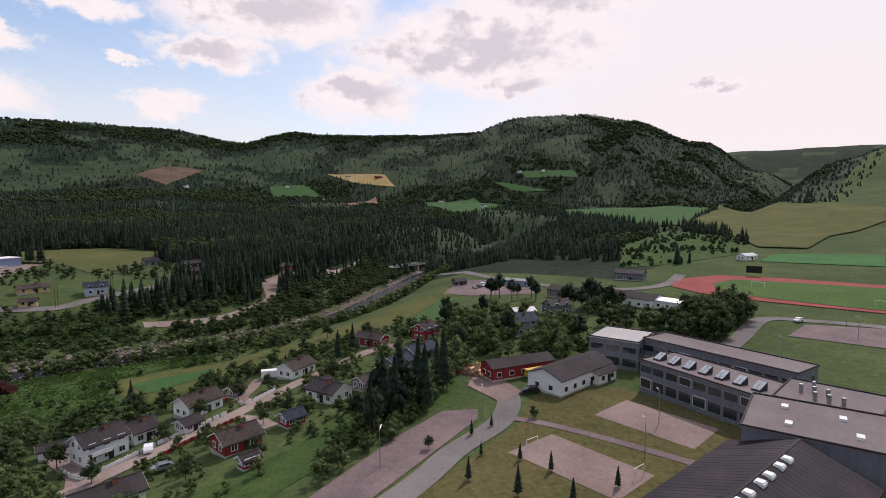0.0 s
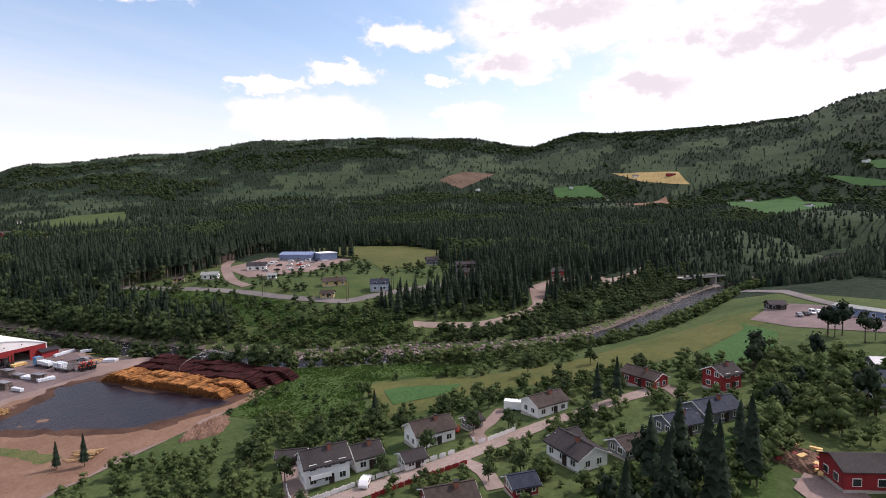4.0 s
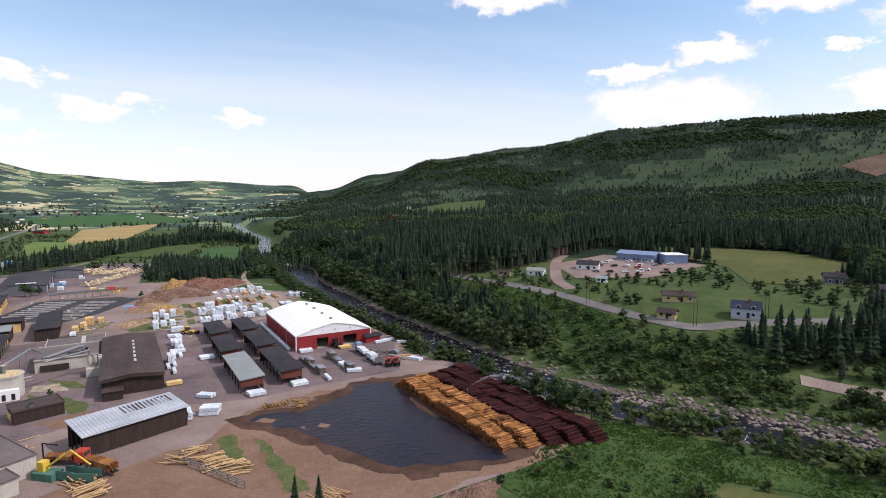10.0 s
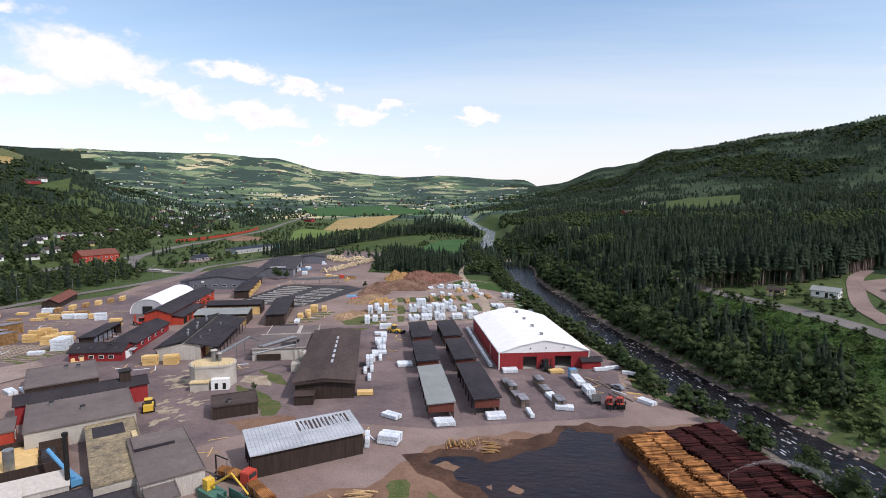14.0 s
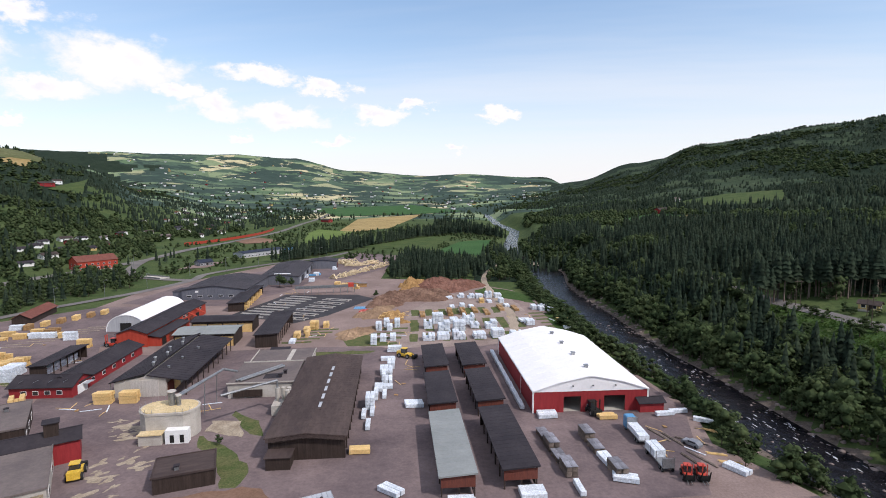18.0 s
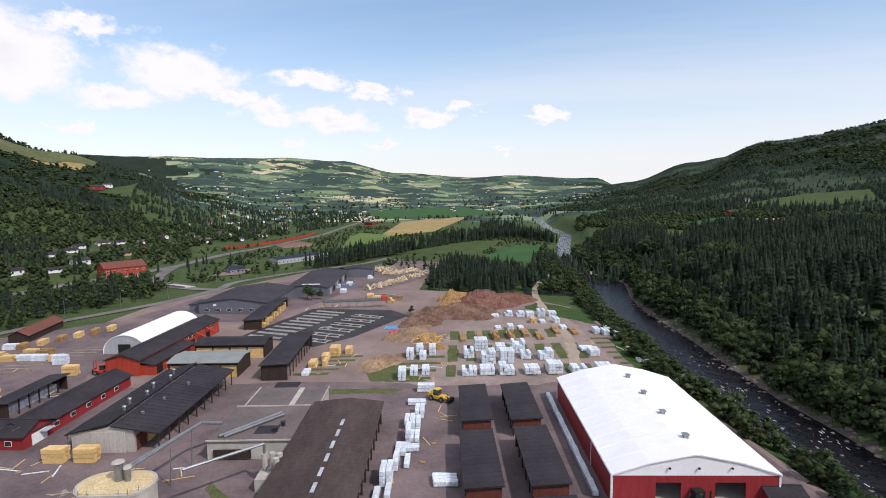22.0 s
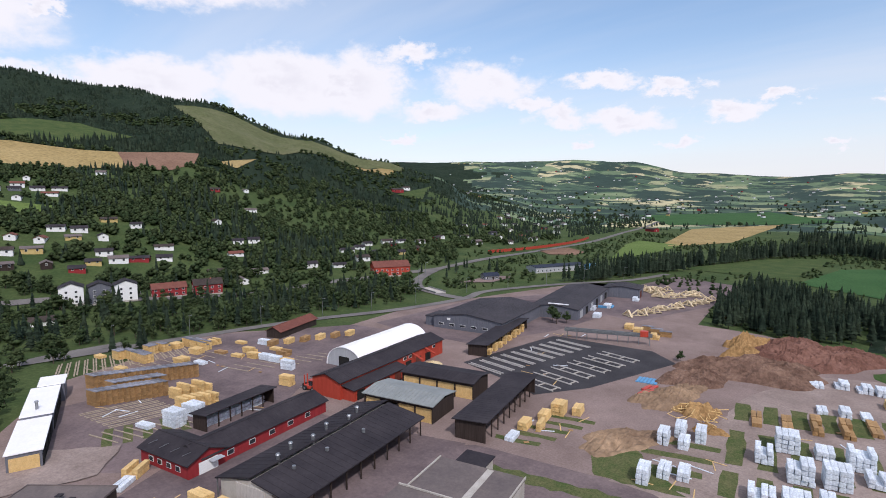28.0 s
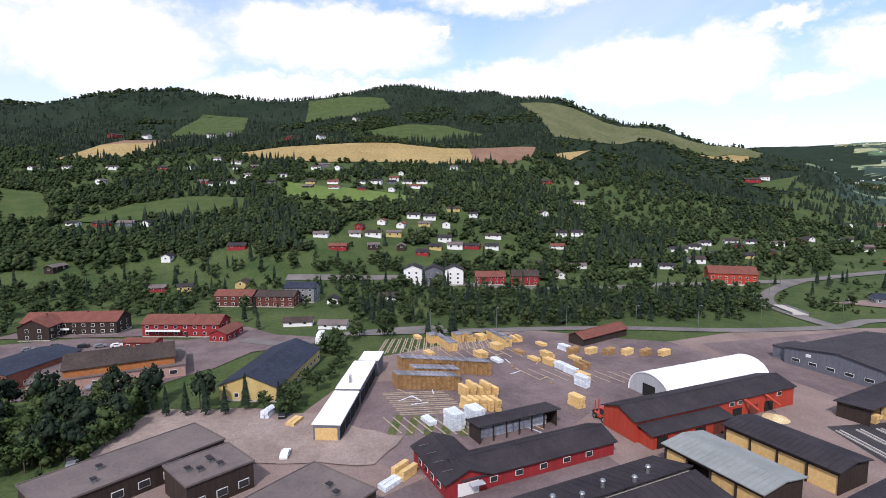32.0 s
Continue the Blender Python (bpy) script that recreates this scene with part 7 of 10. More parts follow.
# sorting bays: pairs of pale beams on the black deck, tied into ladder frames on the eastern half
bay_beam = Shape().box(0, 0, 0, 0.34, 15.5, 0.3).mesh("beam", M["pale_panel"])
bay_cross = Shape().box(0, 0, 0, 3.4, 0.3, 0.26).mesh("cross_beam", M["concrete"])
for i in range(10):
    b = thing("sorting_bay", pose(-119.6 + 0.85 * i, 278.4 + 5.3 * i, 0.02, 0, 0, 82), "pair of pale concrete beams on the black deck", "sorting bay", "log sorting bays")
    for k in (-1, 1):
        part("beam", bay_beam, None, b, at=pose(k * 0.6, 0, 0))
for i in range(6):
    b = thing("sorting_bay", pose(-98.3 + 1.5 * i, 277.2 + 8.6 * i, 0.02, 0, 0, 80), "pale concrete ladder frame on the black deck", "sorting bay", "log sorting bays")
    for k in (-1, 1):
        part("beam", bay_beam, None, b, at=pose(k * 1.75, 0, 0))
    for k in (-6.8, -1.6, 4.2):
        part("cross_beam", bay_cross, None, b, at=pose(0, k, 0.02))

# overhead log conveyor at the end of the deck
cv = thing("log_conveyor", pose(-103, 338, 0, 0, 0, 20), "steel log conveyor on trestles", "conveyor")
part("belt", Shape().box(0, 0, 3.2, 34, 1.6, 0.4), M["steel"], cv)
for k in (-1, 1):
    part("side_rail", Shape().box(0, k * 0.95, 3.6, 34, 0.1, 0.9), M["steel"], cv)
for i in range(9):
    part("trestle", Shape().tube((-16 + 4 * i, -0.9, 0), (-16 + 4 * i, -0.5, 3.3), 0.12, cap=0).tube((-16 + 4 * i, 0.9, 0), (-16 + 4 * i, 0.5, 3.3), 0.12, cap=0), M["steel"], cv)
part("lift", Shape().box(14, 0, 3.4, 3.0, 2.2, 2.2), M["red_paint"], cv, "red drive housing")

# roof trusses standing and leaning about the far yard
tr_me = Shape().box(0, 0, 0, 7.6, 0.35, 1.1).box(-1.75, 1.35, 0, 4.6, 0.4, 1.1, 38).box(1.75, 1.35, 0, 4.6, 0.4, 1.1, -38).box(0, 1.3, 0.1, 0.35, 2.3, 0.9).mesh("roof_truss", M["fresh_timber"])
g = random.Random(9)
for i in range(46):
    u, v = g.random(), g.random()
    x, y = (-147 + 42 * u + 5 * v, 446 + 26 * v + 3 * u) if i < 30 else (-115.5 + 19 * (i - 30) / 15 + 2 * u, 386 + 67 * (i - 30) / 15 + 3 * v)
    ob = new("roof_truss", tr_me)
    ob.matrix_basis = pose(x, y, 0.25, g.choice((62, 70, 78, 20)), 0, g.uniform(-35, 45))
    tagged(ob, "pale timber roof truss bundle leaning on the gravel", "roof truss", "roof trusses in the yard")


# ---- log piles ----
def log_pile():
    """Rows of unbarked logs; the row by the mud is dry and pale, those behind are soaked dark."""
    g = random.Random(21)
    base = Vector((32.5, 136.0))
    along = (Vector((45.5, 79.5)) - base).normalized()
    across = Vector((-along.y, along.x))
    if across.x < 0:
        across = -across
    length = (Vector((45.5, 79.5)) - base).length
    p = thing("log_pile", pose(0, 0, 0), "long pile of sprinkled spruce logs, dry in front and wet behind", "log pile")
    singles = 0
    log_meshes = []
    for k in range(4):
        s = Shape()
        s.tube((0, -2.3, 0), (0, 2.3, 0), 0.19 + 0.02 * (k % 2), 0.15, 7, 0, 1)
        log_meshes.append(s.mesh("log", M["log"], M["log_end"]))
    for row in range(5):
        dry = row < 2
        sh = Shape()
        off = 2.6 + 5.35 * row
        s0, s1 = 1.5 - 1.0 * row, length - 2.0 + 2.2 * row
        for lay in range(9):
            z = 0.2 + lay * 0.33
            start, end = s0 + lay * 0.55, s1 - lay * 0.5
            n = int((end - start) / 0.40)
            for i in range(n):
                t = start + (i + 0.5 * (lay % 2)) * 0.40 + g.uniform(-0.07, 0.07)
                top = 2.75 + 0.5 * math.sin(t * 0.23 + row * 1.7) + 0.35 * math.sin(t * 0.71 + row)
                if z > top:
                    continue
                shift = g.uniform(-0.35, 0.35)
                c = base + along * t + across * (off + shift)
                a, b = c - across * 2.25, c + across * 2.25
                jit = g.uniform(-0.12, 0.12)
                if row == 0 and singles < 300 and lay > 2 and 22 < t < 50:
                    ang = math.degrees(math.atan2(across.y, across.x)) - 90 + g.uniform(-2, 2)
                    part("log", log_meshes[singles % 4], None, p, at=pose(c.x, c.y, z, 0, g.uniform(0, 50), ang))
                    singles += 1
                else:
                    sh.tube((a.x, a.y, z + jit), (b.x, b.y, z - jit * 0.5), 0.2 * g.uniform(0.8, 1.1), 0.16, 6, 0, 1)
        q = part("log_row", sh, (M["log"] if dry else M["log_wet"], M["log_end"] if dry else M["log_wet"]), p, "dry orange-brown log row" if dry else "soaked dark log row")
        tagged(q, kind="stuff")
        q["kind"] = "stuff"


log_pile()


def loose_logs(x, y, n, spread, rz, length=5.0, name="log_heap", label="loose heap of pale debarked logs", seed=1, material=None):
    g = random.Random(seed)
    b = thing(name, pose(x, y, 0.02, 0, 0, rz), label, "log heap")
    me = Shape().tube((0, -length / 2, 0.15), (0, length / 2, 0.15), 0.16, 0.12, 7, 0, 1).mesh("log", material or M["log_pale"], M["log_end"])
    for i in range(n):
        lay = 0.26 * (g.random() ** 1.8) * 4
        part("log", me, None, b, at=pose(g.uniform(-spread, spread) * (1 - lay / 2), g.uniform(-1.2, 1.2), lay, 0, 0, g.uniform(-16, 16)))
    return b


loose_logs(-22, 104, 14, 2.5, 100, seed=2)
loose_logs(-17.5, 98, 26, 4, 105, seed=3)
loose_logs(-13, 93.5, 24, 3.4, 95, seed=4)
loose_logs(-25.5, 101, 9, 1.8, 60, seed=5)
loose_logs(-40, 93, 26, 4, 120, seed=6)
loose_logs(-43.5, 99, 22, 3.5, 40, seed=7)
loose_logs(4, 76, 24, 3.5, 40, seed=8)
loose_logs(-3.5, 128.5, 26, 4.0, 10, length=3.2, seed=9, material=M["timber_dark"])
loose_logs(3, 126.8, 14, 2.4, 100, length=3.2, seed=10, material=M["timber_dark"])
loose_logs(12, -18.5, 12, 2.0, 80, length=4, seed=12)


def mound(name, outline_r, x, y, h, label, material, seed, squash=0.6, rz=0.0, n=34, z=0.0):
    """An uneven heap of earth or bark."""
    g = np.random.default_rng(seed)
    s = Shape()
    c, sn = math.cos(radians(rz)), math.sin(radians(rz))
    ui, vi = np.meshgrid(np.linspace(-1, 1, n + 1) * outline_r, np.linspace(-1, 1, n + 1) * outline_r, indexing="ij")
    crag = -0.42 * np.abs(wave(ui, vi, outline_r * 0.9, seed + 40)) + 0.20 - 0.22 * np.abs(wave(ui, vi, outline_r * 0.35, seed + 41)) + 0.10 * wave(ui, vi, outline_r * 0.15, seed + 42)
    for i in range(n + 1):
        for j in range(n + 1):
            u, v = 2 * i / n - 1, 2 * j / n - 1
            rr = math.hypot(u, v)
            a = math.atan2(v, u)
            edge = 0.82 + 0.12 * math.sin(3 * a + seed) + 0.06 * math.sin(7 * a + 2 * seed)
            f = max(0.0, 1 - (rr / edge) ** 2) ** 0.7
            px, py = u * outline_r, v * outline_r * squash
            zz = h * f * (0.75 + 0.35 * math.sin(u * 5 + seed) * math.cos(v * 6)) + f * g.uniform(-0.35, 0.35)
            gully = float(crag[i, j])
            zz = max(0.05 * f, zz + h * min(1.0, 2.2 * f) * gully)
            s.v.append((x + c * px - sn * py, y + sn * px + c * py, z + (zz if f > 0 else -0.3)))
    for i in range(n):
        for j in range(n):
            a = i * (n + 1) + j
            s.f.append((a, a + n + 1, a + n + 2, a + 1))
            s.m.append(0)
    return solid(name, s, material, label, "heap")


mound("bark_mound", 31, -39, 362, 5.6, "big flat-topped heap of reddish bark", M["red_bark"], 3, 0.74, 52, 84)
mound("bark_mound", 26, -49, 333, 4.6, "heap of grey-brown rubble and bark", M["rubble"], 5, 0.62, 22, 60)
mound("bark_mound", 12, -58, 365, 5.6, "orange heap of waste wood on the bark", M["wood_waste"], 21, 0.6, 60, 36)
mound("bark_mound", 10, -55, 349, 4.4, "orange heap of waste wood on the bark", M["wood_waste"], 23, 0.5, 25, 30)
mound("bark_mound", 15, -62, 313, 3.0, "heap of grey-brown rubble and bark", M["rubble"], 25, 0.6, 60, 40)
mound("earth_bank", 19, -63, 293, 2.2, "yellow-brown earth bank beside the road", M["earth"], 8, 0.42, 75, 40)
mound("earth_bank", 15, -61.5, 256, 1.5, "yellow-brown earth bank beside the road", M["earth"], 9, 0.5, 60, 30)
mound("bark_mound", 7, -53, 285, 3.0, "heap of orange waste wood", M["wood_waste"], 12, 0.7, 20, 24)
mound("bark_mound", 5, -47.5, 275, 1.8, "low heap of orange waste wood", M["wood_waste"], 27, 0.6, 10, 20)
mound("bark_mound", 10, 30, 66, 1.8, "reddish bark heap at the meadow's edge", M["rubble"], 13, 0.5, 20, 26)
mound("bark_mound", 6, 2.5, 129, 0.9, "low dark ring of old bark", M["rubble"], 15, 0.6, 20, 20)
mound("bark_mound", 7, 64, -64.5, 1.8, "heap of stones and rubble beside the barn", M["rubble"], 17, 0.7, 20, 22, z=z_at(64, -64.5))
g = random.Random(33)
for i in range(14):
    px, py = 64 + g.uniform(-6, 6), -64.5 + g.uniform(-4, 4)
    solid("waste_plank", Shape().box(0, 0, 0.2, g.uniform(0.3, 1.0), g.uniform(1.0, 2.6), 0.4), M["timber"] if i % 3 else M["red_wall"], "waste boards and crates beside the barn", "timber", "waste wood beside the barn", at=pose(px, py, z_at(px, py) + 0.5, 0, g.uniform(-15, 15), g.uniform(0, 180)))
g = random.Random(31)
for i in range(26):
    k = Shape().tube((0, -g.uniform(1, 2.4), 0.2), (0, 1.8, 0.35), 0.12, 0.1, 6, 0, 1)
    solid("waste_plank", k, (M["timber"], M["log_end"]), "waste wood lying on the heap", "timber", "waste wood on the heap", at=pose(-53 + g.uniform(-6, 8), 281 + g.uniform(-6, 6), 0.6 + g.uniform(0, 1.2), 0, g.uniform(-20, 20), g.uniform(0, 180)))


# loose planks and pallets about the yard
plank_me = Shape().box(0, 0, 0, 0.22, 4.4, 0.06).mesh("plank", M["timber"])
pale_me = Shape().box(0, 0, 0, 0.3, 5.0, 0.12).mesh("plank", M["wrap"])
pallet_me = Shape().box(0, 0, 0.1, 1.2, 0.8, 0.05).box(-0.5, 0, 0, 0.1, 0.8, 0.1).box(0, 0, 0, 0.1, 0.8, 0.1).box(0.5, 0, 0, 0.1, 0.8, 0.1).mesh("pallet", M["timber_dark"])
g = random.Random(41)
SPOTS = [(40, 168, 7, 10), (-34, 205, 3, 26), (-86, 178, 9, 5), (-112, 172, 8, 4), (-150, 205, 4, 16), (-170, 190, 12, 10), (-190, 225, 20, 9), (-78, 250, 6, 12), (-30, 132, 5, 4), (-46, 250, 5, 14), (-5, 290, 26, 16), (-62, 120, 6, 6), (-125, 350, 12, 20), (-105, 300, 16, 20)]
for cx, cy, rx, ry in SPOTS:
    for k in range(8):
        m_ = g.choice((plank_me, plank_me, pale_me, pallet_me))
        ob = new(m_.name.split(".")[0], m_)
        ob.matrix_basis = pose(cx + g.uniform(-rx, rx), cy + g.uniform(-ry, ry), 0.05 + 0.004 * k, 0, 0, g.choice((12, 102, 30)) + g.uniform(-25, 25))
        tagged(ob, "loose pallet lying on the yard" if m_ is pallet_me else "loose sawn plank lying on the yard", "pallet" if m_ is pallet_me else "plank", "loose wood about the yard")
# more timber on the stacking rails of the western yard
for i, (x, y) in enumerate([(-214, 196), (-206, 213), (-200, 217), (-214, 222), (-207, 228), (-200, 236), (-214, 240), (-206, 246), (-195, 244), (-186, 242)]):
    stack(x, y, 104, ("timber", "timber", "wrap", "timber", "dark")[i % 5], 2 + i % 2, 1 + i % 2, PALE if i % 5 in (0, 1, 3) else (WHITE if i % 5 == 2 else BROWN))
for i in range(7):
    stack(-38.5 + 0.3 * (i % 3) + 0.9 * (6 - i) * 0.25, 176 + 7.0 * i * 0.9, 12, "wrap", 1 + i % 2, 1 + (i * 2) % 3, "wrapped packs beside the brown hall")

# ---- vehicles ----
def wheel(b, x, y, r, w, side):
    t = part("wheel", Shape().tube((x - w / 2, y, r), (x + w / 2, y, r), r, r, 12, cap=0), M["rubber"], b)
    if r > 0.45:
        part("rim", Shape().tube((x - w / 2 - 0.01, y, r), (x + w / 2 + 0.01, y, r), r * 0.55, r * 0.55, 10, cap=0), M["steel"], t)


def car_proto(material, label, van=False):
    b = thing("van" if van else "car", pose(0, 0, 0), label, "van" if van else "car", "parked cars")
    h = 2.0 if van else 1.45
    body = [(-2.1, 0.3), (2.1, 0.3), (2.15, 0.75), (1.95, 0.92), (1.0, 1.0), (0.45, h - 0.05), (-1.3 if not van else -2.05, h), (-1.95 if not van else -2.15, 1.0), (-2.12, 0.8)]
    s = Shape().hull(body, -0.86, 0.86)
    s.v = [(yv, xv, zv) for xv, yv, zv in s.v]
    s.f = [q[::-1] for q in s.f]
    part("body", s, material, b)
    part("windscreen", Shape().face([(-0.7, 0.98, 1.03), (0.7, 0.98, 1.03), (0.62, 0.5, h - 0.1), (-0.62, 0.5, h - 0.1)]), M["glass"], b)
    for sx in (-1, 1):
        part("side_window", Shape().box(sx * 0.865, -0.35, 1.0, 0.02, 1.7, h - 1.15), M["glass"], b)
        part("headlight", Shape().box(sx * 0.62, 2.1, 0.62, 0.3, 0.08, 0.15), M["pale_line"], b)
        for yy in (-1.3, 1.3):
            wheel(b, sx * 0.78, yy, 0.32, 0.2, sx)
    return b


cars = [car_proto(M["car_white"], "white parked car"), car_proto(M["car_grey"], "grey parked car with dark windows"), car_proto(M["car_dark"], "black parked car with dark windows"),
        car_proto(M["car_white"], "white parked delivery van", True), car_proto(M["red_paint"], "small red parked car")]
for c in cars:
    c["label"] = c["label"] + (" on the ground" if len(c["label"].split()) < 4 else "")
CAR_PLACES = [(0, 23.4, 3.4, -60), (1, 13.2, -6, 40), (1, 41, 168.5, 40), (2, 45.5, -79.5, 10), (4, 53, 3.5, 20), (0, -152.5, 110.5, 125), (2, -170, 147, 80), (0, -148, 148.5, 80), (2, -157, 103, 100),
              (1, -154, 104, 100), (0, -205, 78, 20), (2, -206, 74, 20), (0, -208, 84, 70), (1, -206, 90, 70), (2, -255, 70, 20), (1, -254, 76, 20), (0, -253, 82, 20), (2, -257, 60, 20), (0, -252, 96, 70),
              (1, -254, 52, 20), (0, 122.5, -183, 40)]
EAST_CARS = [(x, y) for x, y in ((186, 262), (190, 258), (194, 254), (200, 248), (206, 244), (212, 240), (218, 246), (224, 240), (230, 244), (236, 240), (204, 262), (212, 268), (176, 232), (182, 228), (190, 224), (198, 222), (206, 226), (244, 262))]
for k, (x, y) in enumerate(EAST_CARS):
    CAR_PLACES.append(((3, 0, 1, 2, 0)[k % 5], x, y, 35 + 17 * (k % 4)))
for k in range(9):
    CAR_PLACES.append(((1, 2, 3, 0)[k % 4], 215 + 3.2 * k, -62 - 2.2 * k, 110))
for k, x, y, rz in CAR_PLACES:
    zz = 0.02 if in_outline(x, y, YARD) else z_at(x, y) + 0.3
    copy_thing(cars[k], pose(x, y, zz, 0, 0, rz))
for k, c in enumerate(cars):
    c.matrix_basis = pose(*((222, 262), (226, 258), (-150, 112), (230, 252), (208, 236))[k], z_at(*((222, 262), (226, 258), (-150, 112), (230, 252), (208, 236))[k]) + 0.32 if k != 2 else 0.02, 0, 0, 40)


def road_train():
    """A timber lorry with drawbar trailer, loaded with wrapped packs."""
    b = thing("lorry", pose(29.8, 170.3, 0.02, 0, 0, 189.5), "blue and white lorry loaded with wrapped packs", "lorry")
    part("cab", Shape().hull([(-1.25, 0.7), (1.25, 0.7), (1.25, 3.2), (1.0, 3.5), (-1.0, 3.5), (-1.25, 3.2)], -4.2 - 2.2, -4.2), M["blue_paint"], b)
    part("windscreen", Shape().box(0, -6.42, 2.0, 2.2, 0.06, 1.0), M["glass"], b)
    part("bed", Shape().box(0, -0.4, 1.0, 2.5, 7.4, 0.25), M["steel"], b)
    part("headboard", Shape().box(0, -4.0, 1.2, 2.5, 0.12, 2.4), M["steel"], b)
    part("load", Shape().box(-0.62, -1.6, 1.25, 1.18, 4.6, 1.1).box(0.62, -1.6, 1.25, 1.18, 4.6, 1.15).box(0, 1.9, 1.25, 2.4, 2.2, 1.0), M["wrap"], b)
    for sx in (-1, 1):
        for yy in (-5.2, 0.6, 1.9):
            wheel(b, sx * 1.05, yy, 0.5, 0.34, sx)
    t = thing("trailer", pose(31.5, 160.1, 0.02, 0, 0, 189.5), "timber trailer with stakes and wrapped load", "trailer")
    part("bed", Shape().box(0, 0, 1.0, 2.5, 9.6, 0.25), M["steel"], t)
    part("drawbar", Shape().box(0, -5.8, 0.8, 0.2, 2.6, 0.15), M["steel"], t)
    part("load", Shape().box(-0.62, -1.8, 1.25, 1.18, 4.8, 1.6).box(0.62, -1.8, 1.25, 1.18, 4.8, 1.5), M["wrap"], t)
    part("tailboard", Shape().box(0, 4.7, 1.2, 2.5, 0.1, 1.9), M["steel"], t)
    for sx in (-1, 1):
        for i in range(4):
            part("stake", Shape().box(sx * 1.22, -4 + 2.8 * i, 1.2, 0.1, 0.1, 2.0), M["steel"], t)
        for yy in (-3.4, 3.0, 4.2):
            wheel(t, sx * 1.05, yy, 0.5, 0.34, sx)


road_train()


def stacker(name, x, y, rz, material, label, log=False):
    """A big yard forklift with mast and forks."""
    b = thing(name, pose(x, y, 0.02, 0, 0, rz), label, "forklift")
    part("chassis", Shape().box(0, 0, 0.6, 2.2, 4.6, 0.9), material, b)
    part("counterweight", Shape().box(0, -2.0, 0.6, 2.3, 1.4, 1.5), material, b)
    cab = part("cab", Shape().box(0, -0.3, 1.5, 1.7, 1.6, 1.6), M["glass"], b)
    part("cab_roof", Shape().box(0, -0.3, 3.1, 1.9, 1.9, 0.15), material, cab)
    loader = name == "wheel_loader"
    if loader:
        part("bucket", Shape().hull([(-1.3, 0.2), (1.3, 0.2), (1.3, 1.2), (-1.3, 1.2)], 3.4, 4.4), M["dark"], b)
    for sx in (-1, 1):
        if loader:
            part("lift_arm", Shape().tube((sx * 0.7, 1.6, 1.6), (sx * 0.7, 3.6, 0.9), 0.16, cap=0), material, b)
            for yy in (-1.6, 1.7):
                wheel(b, sx * 1.25, yy, 0.75, 0.55, sx)
            continue
        part("mast", Shape().box(sx * 0.6, 2.5, 0.3, 0.22, 0.3, 4.2), material, b)
        part("fork", Shape().box(sx * 0.5, 3.6, 0.35, 0.22, 2.0, 0.12), M["steel"], b)
        for yy in (-1.6, 1.7):
            wheel(b, sx * 1.25, yy, 0.75, 0.55, sx)
    if not loader:
        part("carriage", Shape().box(0, 2.75, 0.4, 2.4, 0.2, 1.4), M["dark"], b)
    if log:
        b.scale = (0.72, 0.72, 0.85)
        part("grab", Shape().tube((-1.2, 3.0, 1.0), (-1.0, 4.2, 3.4), 0.15, cap=0).tube((1.2, 3.0, 1.0), (1.0, 4.2, 3.4), 0.15, cap=0), M["dark"], b)
    return b


stacker("log_stacker", 35.4, 154.0, 175, M["red_paint"], "red log stacker with raised forks", True)
stacker("log_stacker", 38.2, 154.2, 180, M["red_paint"], "red log stacker beside another", True)
stacker("forklift", 21.5, 184.5, 200, M["dark"], "dark forklift in front of the hall")
stacker("wheel_loader", -36, 226, 250, M["yellow_paint"], "yellow wheel loader among timber packs")
stacker("wheel_loader", -87.5, 140.5, 30, M["yellow_paint"], "yellow wheel loader beside the saw house")
stacker("forklift", -147.6, 227.5, 100, M["red_paint"], "red forklift beside a timber stack")
# log intake beside the plank shed
log_load = Shape().tube((0, -2.4, 0), (0, 2.4, 0), 0.17, 0.13, 7, 0, 1).mesh("log", M["log"], M["log_end"])


def log_lorry(x, y, rz, label, cab=True, n=30, length=7.0):
    """A bunk wagon loaded with stems; with a cab in front if asked for."""
    b = thing("log_lorry" if cab else "log_trailer", pose(x, y, 0.02, 0, 0, rz), label, "lorry" if cab else "trailer")
    part("frame", Shape().box(0, 0, 0.9, 1.0, length + 1, 0.3), M["dark"], b)
    if cab:
        c = part("cab", Shape().hull([(-1.2, 0.7), (1.2, 0.7), (1.2, 3.0), (1.0, 3.3), (-1.0, 3.3), (-1.2, 3.0)], -length / 2 - 2.6, -length / 2 - 0.5), M["red_paint"], b, "red cab")
        part("windscreen", Shape().box(0, -length / 2 - 2.62, 2.0, 2.0, 0.05, 0.9), M["glass"], c)
        part("crane_arm", Shape().tube((0, length / 2 + 0.5, 1.2), (0, length / 2 + 0.6, 4.6), 0.16, cap=0).tube((0, length / 2 + 0.6, 4.6), (0, 0.5, 4.2), 0.13, cap=0), M["dark"], b)
    g = random.Random(int(x))
    for i in range(n):
        k = i % 8
        part("log", log_load, None, b, at=Matrix.Translation((-0.98 + 0.28 * k, g.uniform(-0.3, 0.3), 1.4 + 0.3 * (i // 8))) @ Matrix.Diagonal((1, length / 5.2, 1, 1)))
    for sx in (-1, 1):
        for yy in (-length / 3, 0, length / 3):
            part("stake", Shape().box(sx * 1.25, yy, 1.1, 0.1, 0.1, 2.0), M["steel"], b)
        for yy in ((-length / 2 - 1.4,) if cab else ()) + (length * 0.2, length * 0.4):
            wheel(b, sx * 1.0, yy, 0.5, 0.34, sx)
    return b


